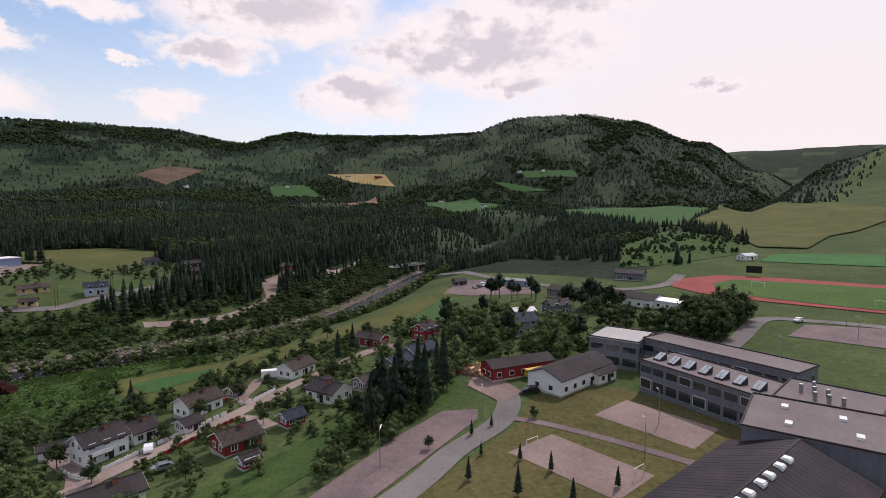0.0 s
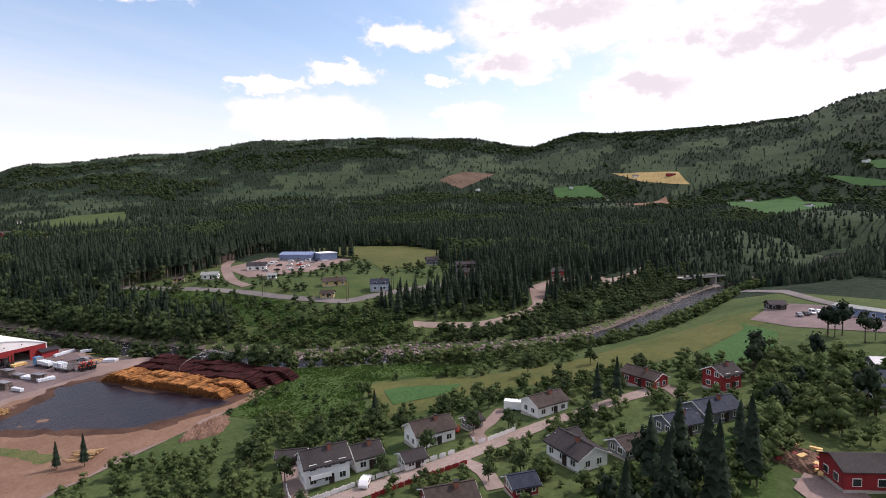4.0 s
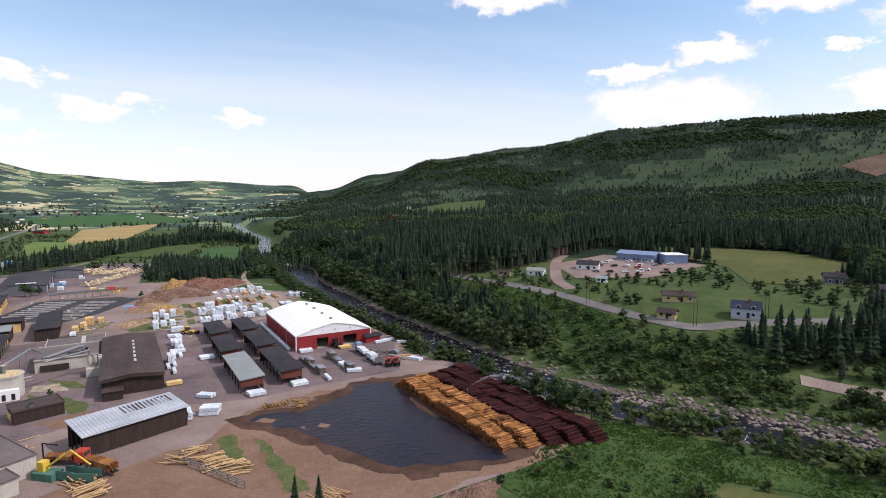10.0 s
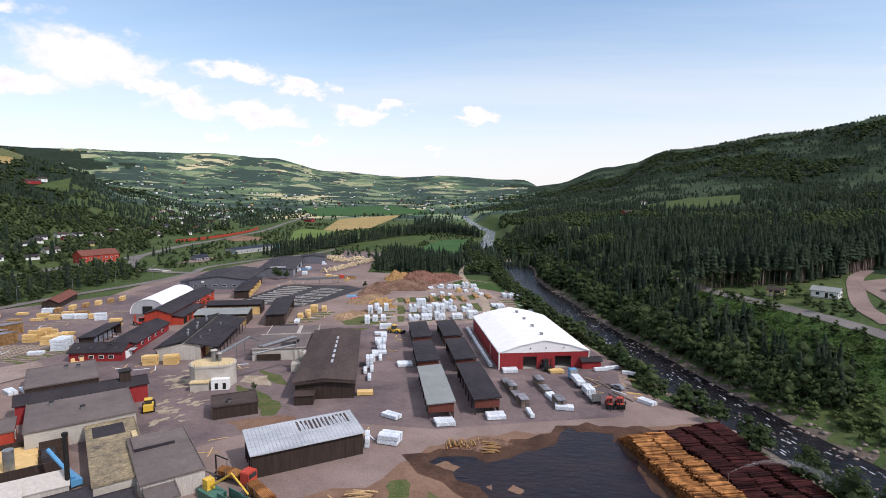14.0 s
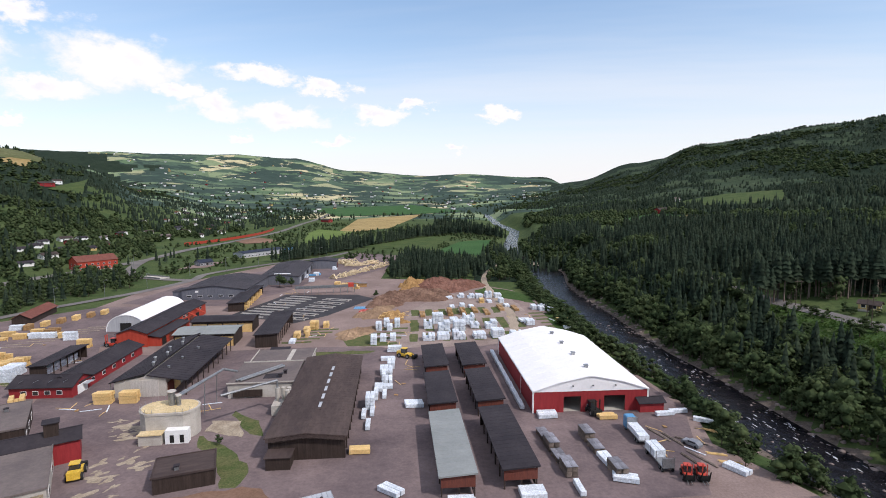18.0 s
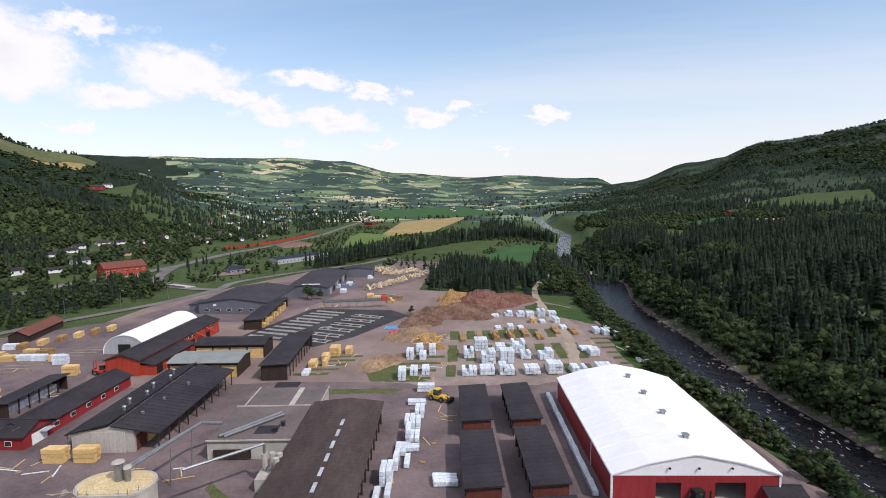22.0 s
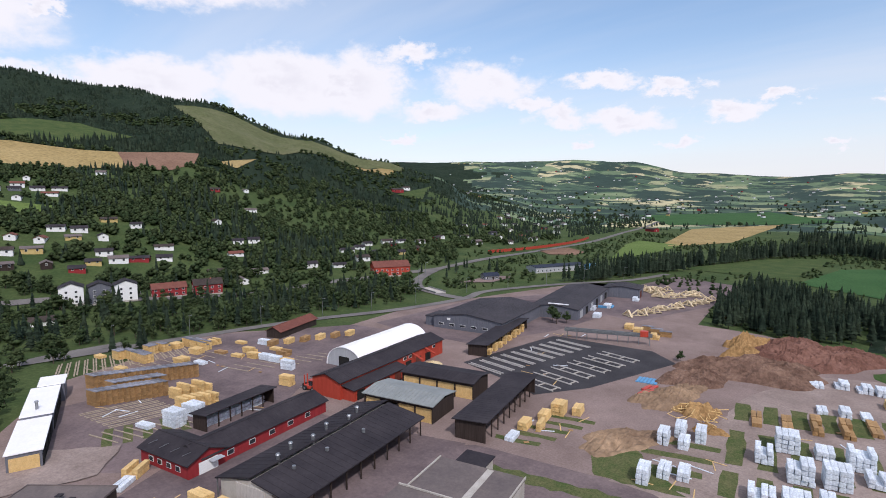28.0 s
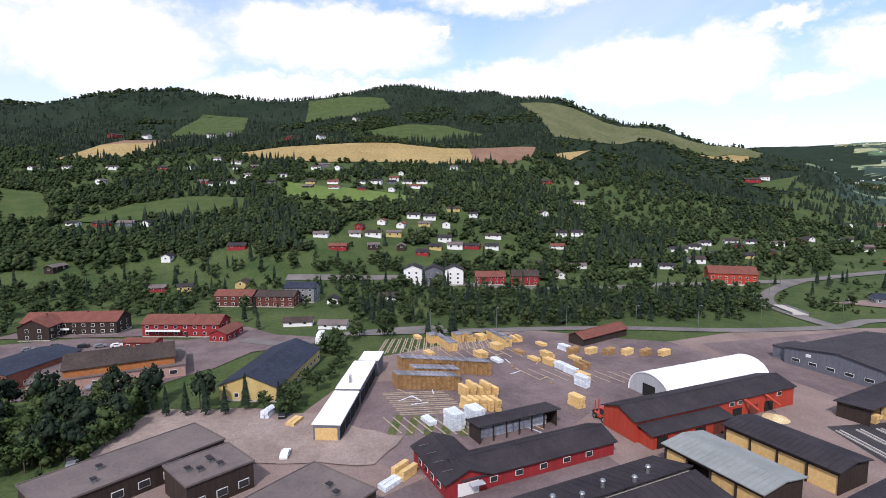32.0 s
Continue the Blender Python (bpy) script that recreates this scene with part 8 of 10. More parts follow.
log_lorry(-49.5, 108.6, 71, "red log lorry loaded with reddish stems", True, 24, 6.5)
log_lorry(-40.2, 101.6, 48, "log trailer loaded high with reddish stems", False, 40, 8.5)
for x, y, rz, mt in ((-45.5, 100.5, 60, "green_paint"), (-42.0, 98.4, 70, "green_paint")):
    ct = thing("log_bunk", pose(x, y, 0.02, 0, 0, rz), "green steel log bunk with open top", "bunk")
    for sx in (-1, 1):
        part("side", Shape().box(sx * 1.2, 0, 0.2, 0.15, 4.6, 1.9), M[mt], ct)
    part("floor", Shape().box(0, 0, 0.0, 2.5, 4.6, 0.2), M["dark"], ct)
gr = thing("crane", pose(-50, 102.2, 0.02, 0, 0, 60), "green and yellow log crane at the intake", "crane")
part("base", Shape().box(0, 0, 0, 3, 5, 1.6), M["green_paint"], gr)
part("cab", Shape().box(0, 1, 1.6, 1.6, 1.6, 2.0), M["yellow_paint"], gr)
part("boom", Shape().tube((0, 0, 2.4), (1.0, -5, 6.0), 0.22, cap=0).tube((1.0, -5, 6.0), (1.6, -9, 3.0), 0.18, cap=0), M["yellow_paint"], gr)
bl = thing("mobile_crane", pose(-80.5, 104.5, 0.02, 0, 0, 58), "blue telescopic lift beside a mast", "crane")
part("chassis", Shape().box(0, 0, 0.5, 2.4, 6, 1.2), M["blue_paint"], bl)
part("boom", Shape().tube((0, -2, 1.8), (-2, 4.5, 6.5), 0.4, cap=0), M["blue_paint"], bl)
for sx in (-1, 1):
    for yy in (-2, 2):
        wheel(bl, sx * 1.1, yy, 0.55, 0.4, sx)
ms = thing("chimney_mast", pose(-76.5, 99.3, 0), "tall dark steel chimney pipe", "chimney")
part("pipe", Shape().tube((0, 0, 0), (0, 0, 13), 0.45, 0.4, 12, cap=0), M["dark"], ms)
part("rim", Shape().tube((0, 0, 12.6), (0, 0, 13.1), 0.55, 0.55, 12, cap=0), M["dark"], ms)

# sheet fence by the log heaps and a water jet's sprinkler post
fn = thing("log_guard", pose(-17.5, 92, 0.02, 0, 0, -50), "steel guard rail beside the log heaps", "fence")
for i in range(9):
    part("post", Shape().box(-10 + 2.5 * i, 0, 0, 0.14, 0.14, 1.7), M["steel"], fn)
for z in (0.5, 1.0, 1.5):
    part("rail", Shape().box(0, 0, z, 20, 0.08, 0.16), M["steel"], fn)
sp = thing("sprinkler", pose(48.5, 112, 2.6), "steel sprinkler pipe on the log pile", "sprinkler")
part("riser", Shape().tube((0, 0, 0), (0, 0, 1.8), 0.06, cap=0), M["steel"], sp)
part("nozzle", Shape().tube((0, 0, 1.8), (-0.5, -0.5, 2.2), 0.07, 0.04, cap=0), M["steel"], sp)

# ---- houses, school and town ----
def house(x, y, l, w, direction, eave, rise, wall, roof, label, far=False, chimney=True, name="house", group="", trim=None, rows=1, balcony=False, z=None):
    """A gabled house whose ridge points in the given direction (degrees from +x)."""
    near = -30 < x < 112 and -60 < y < 40
    k = 0.8 if near else (0.88 if x > 120 or far else 1.0)   # the village houses are small
    l, w, eave, rise = l * k, w * k, eave * (0.9 if near else k), rise * k
    zz = (z_at(x, y) if z is None else z) + 0.1
    CLEAR_SPOTS.append((x + 8, y - 2, 14.5) if far and x < -380 else (x, y, max(l, w) * 0.65 + 2))
    b = thing(name, pose(x, y, zz, 0, 0, direction - 90), label, "house" if name == "house" else name.replace("_", " "), group)
    gable_walls(b, w, l, eave, eave + rise, wall, 1.5)
    if far:
        k = rise / (w / 2)
        part("roof", Shape().hull([(-w / 2 - 0.5, eave - 0.5 * k), (0, eave + rise), (w / 2 + 0.5, eave - 0.5 * k), (w / 2 + 0.5, eave - 0.5 * k + 0.2), (0, eave + rise + 0.2), (-w / 2 - 0.5, eave - 0.5 * k + 0.2)], -l / 2 - 0.5, l / 2 + 0.5), roof, b)
    else:
        gable_roof(b, w, l, eave, eave + rise, roof, 0.5, 0.16, seams=8 if near else 0)
    n = 2 if far else max(2, int(l / (2.8 if near else 3.6)))
    for r in range(1 if far else rows):
        zw = 1.0 + 2.6 * r
        for s, f in ((-1, "-x"), (1, "x"))[(1 if far else 0):]:
            for i in range(n):
                window(b, s * (w / 2 + 0.02), -l / 2 + l * (i + 0.5) / n, zw, 1.2, 1.1 if not far else 0.5 + eave * 0.3, f, trim, joined=far)
        for s, f in ((-1, "-y"), (1, "y")):
            for i in range(1 if far else 2):
                window(b, (0 if far else (-w / 5, w / 5)[i]), s * (l / 2 + 0.02), zw, 1.1, 1.1, f, trim, joined=far)
    if not far:
        part("plinth", Shape().box(0, 0, -0.9, w + 0.12, l + 0.12, 1.2), M["concrete"], b)
    if chimney:
        c = part("chimney", Shape().box(0.7, l * 0.12, eave + rise - 0.9, 0.7, 0.7, 1.7), M["brick"] if not far else M["concrete"], b)
        part("chimney_cap", Shape().box(0.7, l * 0.12, eave + rise + 0.8, 0.9, 0.9, 0.12), M["dark_roof"], c)
    if not far:
        panel_door(b, w / 2 + 0.06, l * 0.08, 1.0, 2.05, "x", M["brown_wall"], lift=0.1)
        for s in (-1, 1) if near else ():
            part("gutter", Shape().tube((s * (w / 2 + 0.55), -l / 2 - 0.5, eave - rise / w - 0.05), (s * (w / 2 + 0.55), l / 2 + 0.5, eave - rise / w - 0.05), 0.08, cap=0), M["dark_roof"], b)
        for s in (-1, 1) if near else ():
            for q in (-1, 1):
                k = rise / (w / 2)
                part("bargeboard", Shape().hull([(0, eave + rise - 0.12), (q * (w / 2 + 0.5), eave - 0.5 * k - 0.12), (q * (w / 2 + 0.5), eave - 0.5 * k + 0.12), (0, eave + rise + 0.12)][::(1 if q < 0 else -1)], s * (l / 2 + 0.52) - 0.03, s * (l / 2 + 0.52) + 0.03), trim or M["white_wall"], b)
    if balcony:
        d = part("balcony", Shape().box(w / 2 + 0.9, -l * 0.2, 2.4, 1.8, l * 0.45, 0.18), M["brown_wall"], b)
        part("balcony_rail", Shape().box(w / 2 + 1.75, -l * 0.2, 2.5, 0.08, l * 0.45, 0.95), M["white_wall"], d)
    return b


W, RD, DK, GR, YE, OR = M["white_wall"], M["red_wall"], M["grey_blue"], M["grey_wall"], M["yellow_wall"], M["orange_wall"]
house(22.7, 14.0, 11, 8, -27, 5.0, 2.4, W, M["house_roof"], "white two storey house with a grey roof", rows=2, balcony=True)
house(31.0, 10.5, 7, 7, -27, 3.4, 2.0, W, M["house_roof"], "white house wing with a grey roof")
house(25.5, 27.0, 7.4, 4.2, -45, 2.4, 0.9, W, M["house_roof"], "low white garage with a grey roof", chimney=False, name="garage")
house(46.8, 5.2, 12, 8.2, -26, 3.8, 2.3, W, M["brown_roof"], "white house with a dark brown roof", rows=1)
house(34.2, 0.6, 5.5, 5.2, -26, 2.4, 1.2, W, M["house_roof"], "small white garage by the lane", chimney=False, name="garage")
house(73.2, -11.2, 12, 8, -24, 3.4, 2.0, W, M["brown_roof"], "white house with a dark gable roof")
house(57.5, 0.5, 5, 4.2, -24, 2.4, 1.1, GR, M["house_roof"], "grey garage beside the lane", chimney=False, name="garage")
house(52.5, 6.8, 4.2, 3.2, -24, 2.2, 0.8, W, M["pale_roof"], "small white garden shed", chimney=False, name="garden_shed")
house(100.5, -28.5, 13, 7.4, -112, 3.3, 1.7, RD, M["brown_roof"], "long red house with white trim")
house(104, -47, 8.5, 7.6, -30, 5.0, 2.0, RD, M["house_roof"], "tall red two storey house on a lawn", rows=2)
house(47.0, -29.3, 11.5, 8.6, -118, 3.2, 2.0, W, M["house_roof"], "white house with a grey cross gable")
house(50.4, -26.1, 6, 6, -28, 3.2, 1.8, W, M["house_roof"], "white house wing with a balcony", chimney=False)
house(54, -37, 7, 6.2, -30, 2.6, 1.5, GR, M["brown_roof"], "brown garage with a hipped look roof", chimney=False, name="garage")
house(68.9, -43, 9, 7.5, -35, 3.0, 1.8, DK, M["slate_blue"], "dark grey house behind trees")
house(80, -48, 13, 8, -35, 3.2, 2.0, DK, M["slate_blue"], "dark blue-grey house with a long roof")
house(140.9, -97.7, 11, 8, -60, 4.5, 2.2, DK, M["dark_roof"], "dark house with a steep roof", rows=2)
house(134.1, -83.3, 10, 7, -70, 3.4, 1.2, DK, M["pale_roof"], "dark house with a pale metal roof")
house(107.2, -80.8, 10, 8, -60, 5.0, 2.2, GR, M["slate_blue"], "blue-grey two storey house", rows=2)
house(21.1, -17.4, 10, 8, -38, 3.0, 2.1, RD, M["brown_roof"], "red house with a brown roof and veranda", balcony=False)
house(31.2, -25.4, 5.6, 5, -38, 2.4, 1.3, RD, M["slate_blue"], "small red garage with dark roof", chimney=False, name="garage")
house(0.0, -4.5, 13, 8, -38, 3.2, 2.0, W, M["house_roof"], "white house with a grey tiled roof")
house(11.3, -24.5, 4, 3.2, -38, 2.2, 0.9, RD, M["house_roof"], "small red garden shed", chimney=False, name="garden_shed")
house(53.8, -90.3, 22, 10, -43, 3.9, 1.9, W, M["house_roof"], "long white hall with a grey roof", chimney=False)
house(55.5, -97.5, 8, 5.6, -45, 2.8, 1.2, W, M["house_roof"], "white annex with a grey roof", chimney=False)
house(61.2, -77.2, 19, 6.4, -60, 3.4, 1.3, RD, M["house_roof"], "long red barn beside a gravel yard", chimney=False, name="barn")
house(178, -112, 30, 12, -124, 4, 1.8, GR, M["house_roof"], "long grey workshop building", chimney=False)
house(160, -133, 28, 13, -132, 4.4, 2.0, W, M["house_roof"], "long white building with grey roof", chimney=False, rows=1)
house(146, -148, 28, 10, -137, 4, 0.8, W, M["white_roof"], "low building with a white roof", chimney=False)
house(236.7, -152, 18, 10, -120, 4.5, 2.0, DK, M["dark_roof"], "dark barn below the slope", chimney=False, name="barn")
house(309, -250, 14, 8, -60, 3.5, 1.6, W, M["pale_roof"], "white club house at the pitch", chimney=False)
house(232.9, -52.5, 8, 6, -60, 3, 1.6, M["brown_wall"], M["dark_roof"], "small dark brown hut", chimney=False, name="hut")
house(222, -84, 24, 7, -120, 3.6, 0.8, M["blue_wall"], M["grey_roof"], "long blue-grey depot building", chimney=False)
bus = thing("minibus", pose(57.6, -82.0, z_at(57.6, -82.0) + 0.22, 0, 0, 30), "yellow minibus parked in front of the barn", "bus")
part("body", Shape().box(0, 0, 0.4, 2.0, 6.2, 1.9), M["yellow_paint"], bus)
for s in (-1, 1):
    part("window_band", Shape().box(s * 1.01, -0.3, 1.35, 0.03, 5.0, 0.7), M["glass"], bus)
    for yy in (-2.0, 2.0):
        wheel(bus, s * 0.92, yy, 0.38, 0.25, s)
cw = thing("caravan", pose(72, -3.5, z_at(72, -3.5) + 0.1, 0, 0, 20), "white caravan parked beside a house", "caravan")
part("body", Shape().box(0, 0, 0.4, 2.2, 5.2, 2.1), M["car_white"], cw)
part("window", Shape().box(1.11, 0, 1.3, 0.03, 3.0, 0.7), M["glass"], cw)
wheel(cw, 1.0, 0, 0.34, 0.2, 1)
wheel(cw, -1.0, 0, 0.34, 0.2, -1)
# fences along the lane
for pts_, mt, lb in (([(19.5, -1.6), (26, -4.0), (34, -7.6), (38.6, -10.0)], M["red_wall"], "red picket fence along the lane"), ([(16.6, 18.0), (13.2, 13.0), (11.9, 9.6), (16.2, 7.4), (22.4, 5.0), (26.4, 3.4), (31, 1.0), (37, -1.8), (42.6, -4.6)], W, "long white picket fence along the lane"),
                     ([(49.9, -4.0), (48.2, -6.3), (50.6, -7.8), (58.4, -10.6), (61.4, -8.8), (66, -5.0)], W, "white fence round a garden by the lane")):
    fe = thing("fence", pose(0, 0, 0), lb, "fence")
    for (ax, ay), (bx, by) in zip(pts_[:-1], pts_[1:]):
        k = int(math.hypot(bx - ax, by - ay) / 1.6)
        an = math.degrees(math.atan2(by - ay, bx - ax))
        for i in range(k):
            px, py = ax + (bx - ax) * (i + 0.5) / k, ay + (by - ay) * (i + 0.5) / k
            part("panel", Shape().box(0, 0, 0, 1.6, 0.06, 0.9).box(0, 0, -0.3, 0.12, 0.12, 1.4), mt, fe, at=pose(px, py, z_at(px, py) + 0.1, 0, 0, an))


# ---- school ----
def school_block(x, y, w, l, h, direction, roof, label, skylights=0, storeys=2, wall=None, win=None, z=None):
    zz = (z_at(x, y) if z is None else z)
    CLEAR_SPOTS.append((x, y, max(l, w) * 0.6 + 2))
    b = thing("school_wing", pose(x, y, zz, 0, 0, direction - 90), label, "school")
    part("wall", Shape().box(0, 0, -1, w, l, h + 1), wall or M["school_wall"], b)
    part("roof", Shape().box(0, 0, h, w + 0.5, l + 0.5, 0.3), roof, b)
    for s in (-1, 1):
        part("parapet", Shape().box(s * (w / 2 + 0.15), 0, h + 0.3, 0.25, l + 0.5, 0.25), M["dark_roof"], b)
        part("parapet", Shape().box(0, s * (l / 2 + 0.15), h + 0.3, w + 0.05, 0.25, 0.25), M["dark_roof"], b)
    n = max(3, int(l / 3.4)) if win is None else win
    for st in range(storeys):
        for i in range(n):
            yy = -l / 2 + l * (i + 0.5) / n
            for s, f in ((-1, "-x"), (1, "x")):
                window(b, s * (w / 2 + 0.02), yy, 1.1 + 3.7 * st, 0.8 * l / n, 1.6 if st else 2.1, f, M["grey_wall"] if (i + st) % 4 else M["white_wall"])
        for i in range(max(2, int(w / 3.5))):
            xx = -w / 2 + w * (i + 0.5) / max(2, int(w / 3.5))
            for s, f in ((-1, "-y"), (1, "y")):
                window(b, xx, s * (l / 2 + 0.02), 1.1 + 3.7 * st, 1.5, 1.5, f, M["grey_wall"])
    for i in range(skylights):
        yy = -l * 0.42 + l * 0.75 * i / max(1, skylights - 1)
        k = part("skylight", Shape().hull([(1.0, h + 0.3), (3.6, h + 0.3), (3.6, h + 0.6), (1.0, h + 1.9)], yy - 0.9, yy + 0.9), M["charcoal_roof"], b)
        for q in (-0.5, 0.5):
            part("pane", Shape().face([(1.1, yy + q * 0.9 - 0.4, h + 1.92), (3.5, yy + q * 0.9 - 0.4, h + 0.72), (3.5, yy + q * 0.9 + 0.4, h + 0.72), (1.1, yy + q * 0.9 + 0.4, h + 1.92)]), M["sky_pane"], k)
    return b


school_block(71.6, -107.2, 14.0, 13.5, 7.8, -122, M["pale_grey_roof"], "grey school wing with a pale roof")
school_block(54, -127.5, 10, 38, 7.8, -141, M["school_roof"], "long grey school wing")
school_block(37.2, -119.5, 12, 32, 7.2, -147, M["school_roof"], "grey school wing with a row of skylights", 7)
school_block(22, -134, 14, 16, 7.6, -130, M["school_roof"], "grey school block with roof vents", storeys=1)
hb = school_block(3.5, -124.5, 17, 26, 9.6, -121, M["school_roof"], "tall grey hall of the school with roof hatches", storeys=1, win=4)
for k, (vx, vy) in enumerate(((-4, -8), (4, -7), (-3, 0), (4, 2), (-4, 8), (3, 9))):
    part("roof_hatch", Shape().box(vx, vy, 9.9, 1.6, 1.0, 0.4), M["white_wall"], hb, "white roof hatch")
vb = thing("roof_plant", pose(21, -133, z_at(22, -134) + 7.9), "steel ventilation pipes on the school roof", "ventilation")
for i in range(7):
    part("vent_pipe", Shape().tube((-4 + 1.5 * i, (i % 3) * 1.6, 0), (-4 + 1.5 * i, (i % 3) * 1.6, 1.6), 0.35, sides=10, cap=0), M["steel"], vb)
gz = z_at(-12, -103)
gy = thing("sports_hall", pose(-13.5, -103.5, gz, 0, 0, 45), "sports hall with a big dark roof", "sports hall")
gable_walls(gy, 19, 31, 6.8, 10.2, M["school_wall"])
gable_roof(gy, 19, 31, 6.8, 10.2, M["dark_roof"], 0.6, 0.25, seams=28)
for i in range(6):
    yd = 8.0 - 2.9 * i - 0.8 * (i // 2)
    q = part("roof_dome", Shape().box(-0.9, yd, 9.95, 1.25, 1.25, 0.45), M["white_wall"], gy, "white domed roof light")
    part("dome", Shape().box(-0.9, yd, 10.4, 1.0, 1.0, 0.2), M["white_roof"], q)
for gx, gy_, ra in ((15.5, -77.5, -47), (5, -94, -47)):
    gl = thing("goal", pose(gx, gy_, z_at(gx, gy_) + 0.15, 0, 0, ra), "white football goal on gravel", "goal", "football goals")
    for s in (-1, 1):
        part("goal_post", Shape().tube((s * 1.5, 0, 0), (s * 1.5, 0, 2), 0.06, cap=0), M["white_wall"], gl)
    part("crossbar", Shape().tube((-1.5, 0, 2), (1.5, 0, 2), 0.06, cap=0), M["white_wall"], gl)
for gx, gy_ in ((205, -208), (160, -262), (150, -232)):
    gl = thing("goal", pose(gx, gy_, z_at(gx, gy_) + 0.45, 0, 0, 30), "white football goal on grass", "goal", "football goals")
    for s in (-1, 1):
        part("goal_post", Shape().tube((s * 3.6, 0, 0), (s * 3.6, 0, 2.4), 0.07, cap=0), M["white_wall"], gl)
    part("crossbar", Shape().tube((-3.6, 0, 2.4), (3.6, 0, 2.4), 0.07, cap=0), M["white_wall"], gl)
sc = thing("scoreboard", pose(239, -222, z_at(239, -222), 0, 0, 60), "dark scoreboard on posts", "scoreboard")
part("board", Shape().box(0, 0, 2.2, 8, 0.4, 4.0), M["dark"], sc)
part("display", Shape().box(-1, -0.25, 3.2, 4, 0.06, 2.2), M["slate_blue"], sc)
for s in (-1, 1):
    part("post", Shape().box(s * 3, 0, 0, 0.3, 0.3, 2.2), M["steel"], sc)
for k, (lx, ly) in enumerate(((9, -50), (30, -68), (12, -97), (27, -104), (70, -150), (115, -195), (98, -188), (38, -55))):
    lp = thing("street_lamp", pose(lx, ly, z_at(lx, ly)), "slim grey street lamp beside the road", "street lamp", "street lamps")
    part("pole", Shape().tube((0, 0, 0), (0, 0, 7), 0.09, 0.06, cap=0), M["steel"], lp)
    part("arm", Shape().tube((0, 0, 7), (1.2, 0, 7.3), 0.05, cap=0), M["steel"], lp)
    part("lamp_head", Shape().box(1.4, 0, 7.2, 0.7, 0.25, 0.12), M["grey_panel"], lp)

# ---- far bank ----
bw = house(235, 268, 29, 16, -61, 5.2, 2.0, M["blue_wall"], M["blue_wall"], "blue metal works hall with a blue roof", chimney=False)
low_block("works_hall", 246, 250, 14, 14, 5.5, -20, M["blue_wall"], M["white_roof"], "blue works hall with a white front", 2, z=z_at(246, 250))
house(180, 246, 14, 11, -42, 3.6, 2.2, W, M["dark_roof"], "white works office with a dark roof")
house(163, 155, 14.5, 8, -37, 3.0, 1.8, YE, M["brown_roof"], "long yellow house in a garden")
house(143.5, 139.6, 7.5, 5.5, -55, 2.6, 1.5, YE, M["brown_roof"], "small yellow cabin beside the road", chimney=False)
house(168.5, 126, 11, 8.5, -49, 4.4, 2.4, M["pale_blue"], M["slate_blue"], "pale blue house with white trim", rows=2)
house(144, 244, 11, 7, -44, 3.2, 1.6, W, M["grey_roof"], "white garage beside the far road", chimney=False, name="garage")
house(128, 252, 7, 5, -44, 2.6, 1.2, YE, M["brown_roof"], "small yellow shed beside the road", chimney=False, name="garden_shed")
house(161, 206, 6, 5, -44, 2.6, 1.2, W, M["grey_roof"], "white kiosk beside the gravel road", chimney=False, name="kiosk")
house(255, 126, 14, 9, -48, 3.4, 1.8, M["brown_wall"], M["dark_roof"], "long black house among trees")
house(229, 110, 16, 8, -45, 3.2, 1.8, RD, M["dark_roof"], "long red house on the far bank")
house(262, 158, 10, 8, -45, 4, 2, DK, M["dark_roof"], "dark house at the wood's edge")
house(272, 70, 12, 8, -30, 4.5, 2, RD, M["dark_roof"], "red barn near the bridge", chimney=False, name="barn")
house(208, 96, 9, 6, -45, 2.4, 1.4, M["brown_wall"], M["felt_roof"], "low brown timber cabin among trees", chimney=False, name="cabin")
house(190, 748, 22, 9, 40, 5, 2.6, RD, M["brown_roof"], "red farm barn on the far slope", far=True, chimney=False, name="barn")
house(255, 912, 14, 9, 30, 4, 2.4, W, M["felt_roof"], "white farm house on the far slope", far=True)
br = thing("road_bridge", pose(391, 2, 0, 0, 0, 57), "concrete road bridge over the river", "bridge")
part("deck", Shape().box(0, 0, 3.2, 7, 44, 0.8), M["concrete"], br)
for s in (-1, 1):
    part("railing", Shape().box(s * 3.4, 0, 4.0, 0.12, 44, 1.0), M["steel"], br)
for y in (-12, 12):
    part("pier", Shape().box(0, y, -6, 5, 1.4, 9.3), M["concrete"], br)
wbz = thing("slip_bridge", pose(-238, 380, 0, 0, 0, 72), "concrete bridge of the slip road", "bridge")
part("deck", Shape().box(0, 0, -0.2, 7.5, 22, 0.7), M["concrete"], wbz)
for s in (-1, 1):
    part("railing", Shape().box(s * 3.6, 0, 0.5, 0.12, 22, 0.9), M["steel"], wbz)
for k, (lx, ly) in enumerate(((118, 236), (112, 268), (132, 176), (146, 128), (172, 120))):
    lp = thing("power_pole", pose(lx, ly, z_at(lx, ly)), "wooden power pole beside the road", "power pole", "power poles")
    part("pole", Shape().tube((-0.8, 0, 0), (-0.8, 0, 10), 0.14, 0.1, cap=0).tube((0.8, 0, 0), (0.8, 0, 10), 0.14, 0.1, cap=0), M["bark"], lp)
    part("crossarm", Shape().box(0, 0, 9.2, 3.4, 0.15, 0.2), M["bark"], lp)

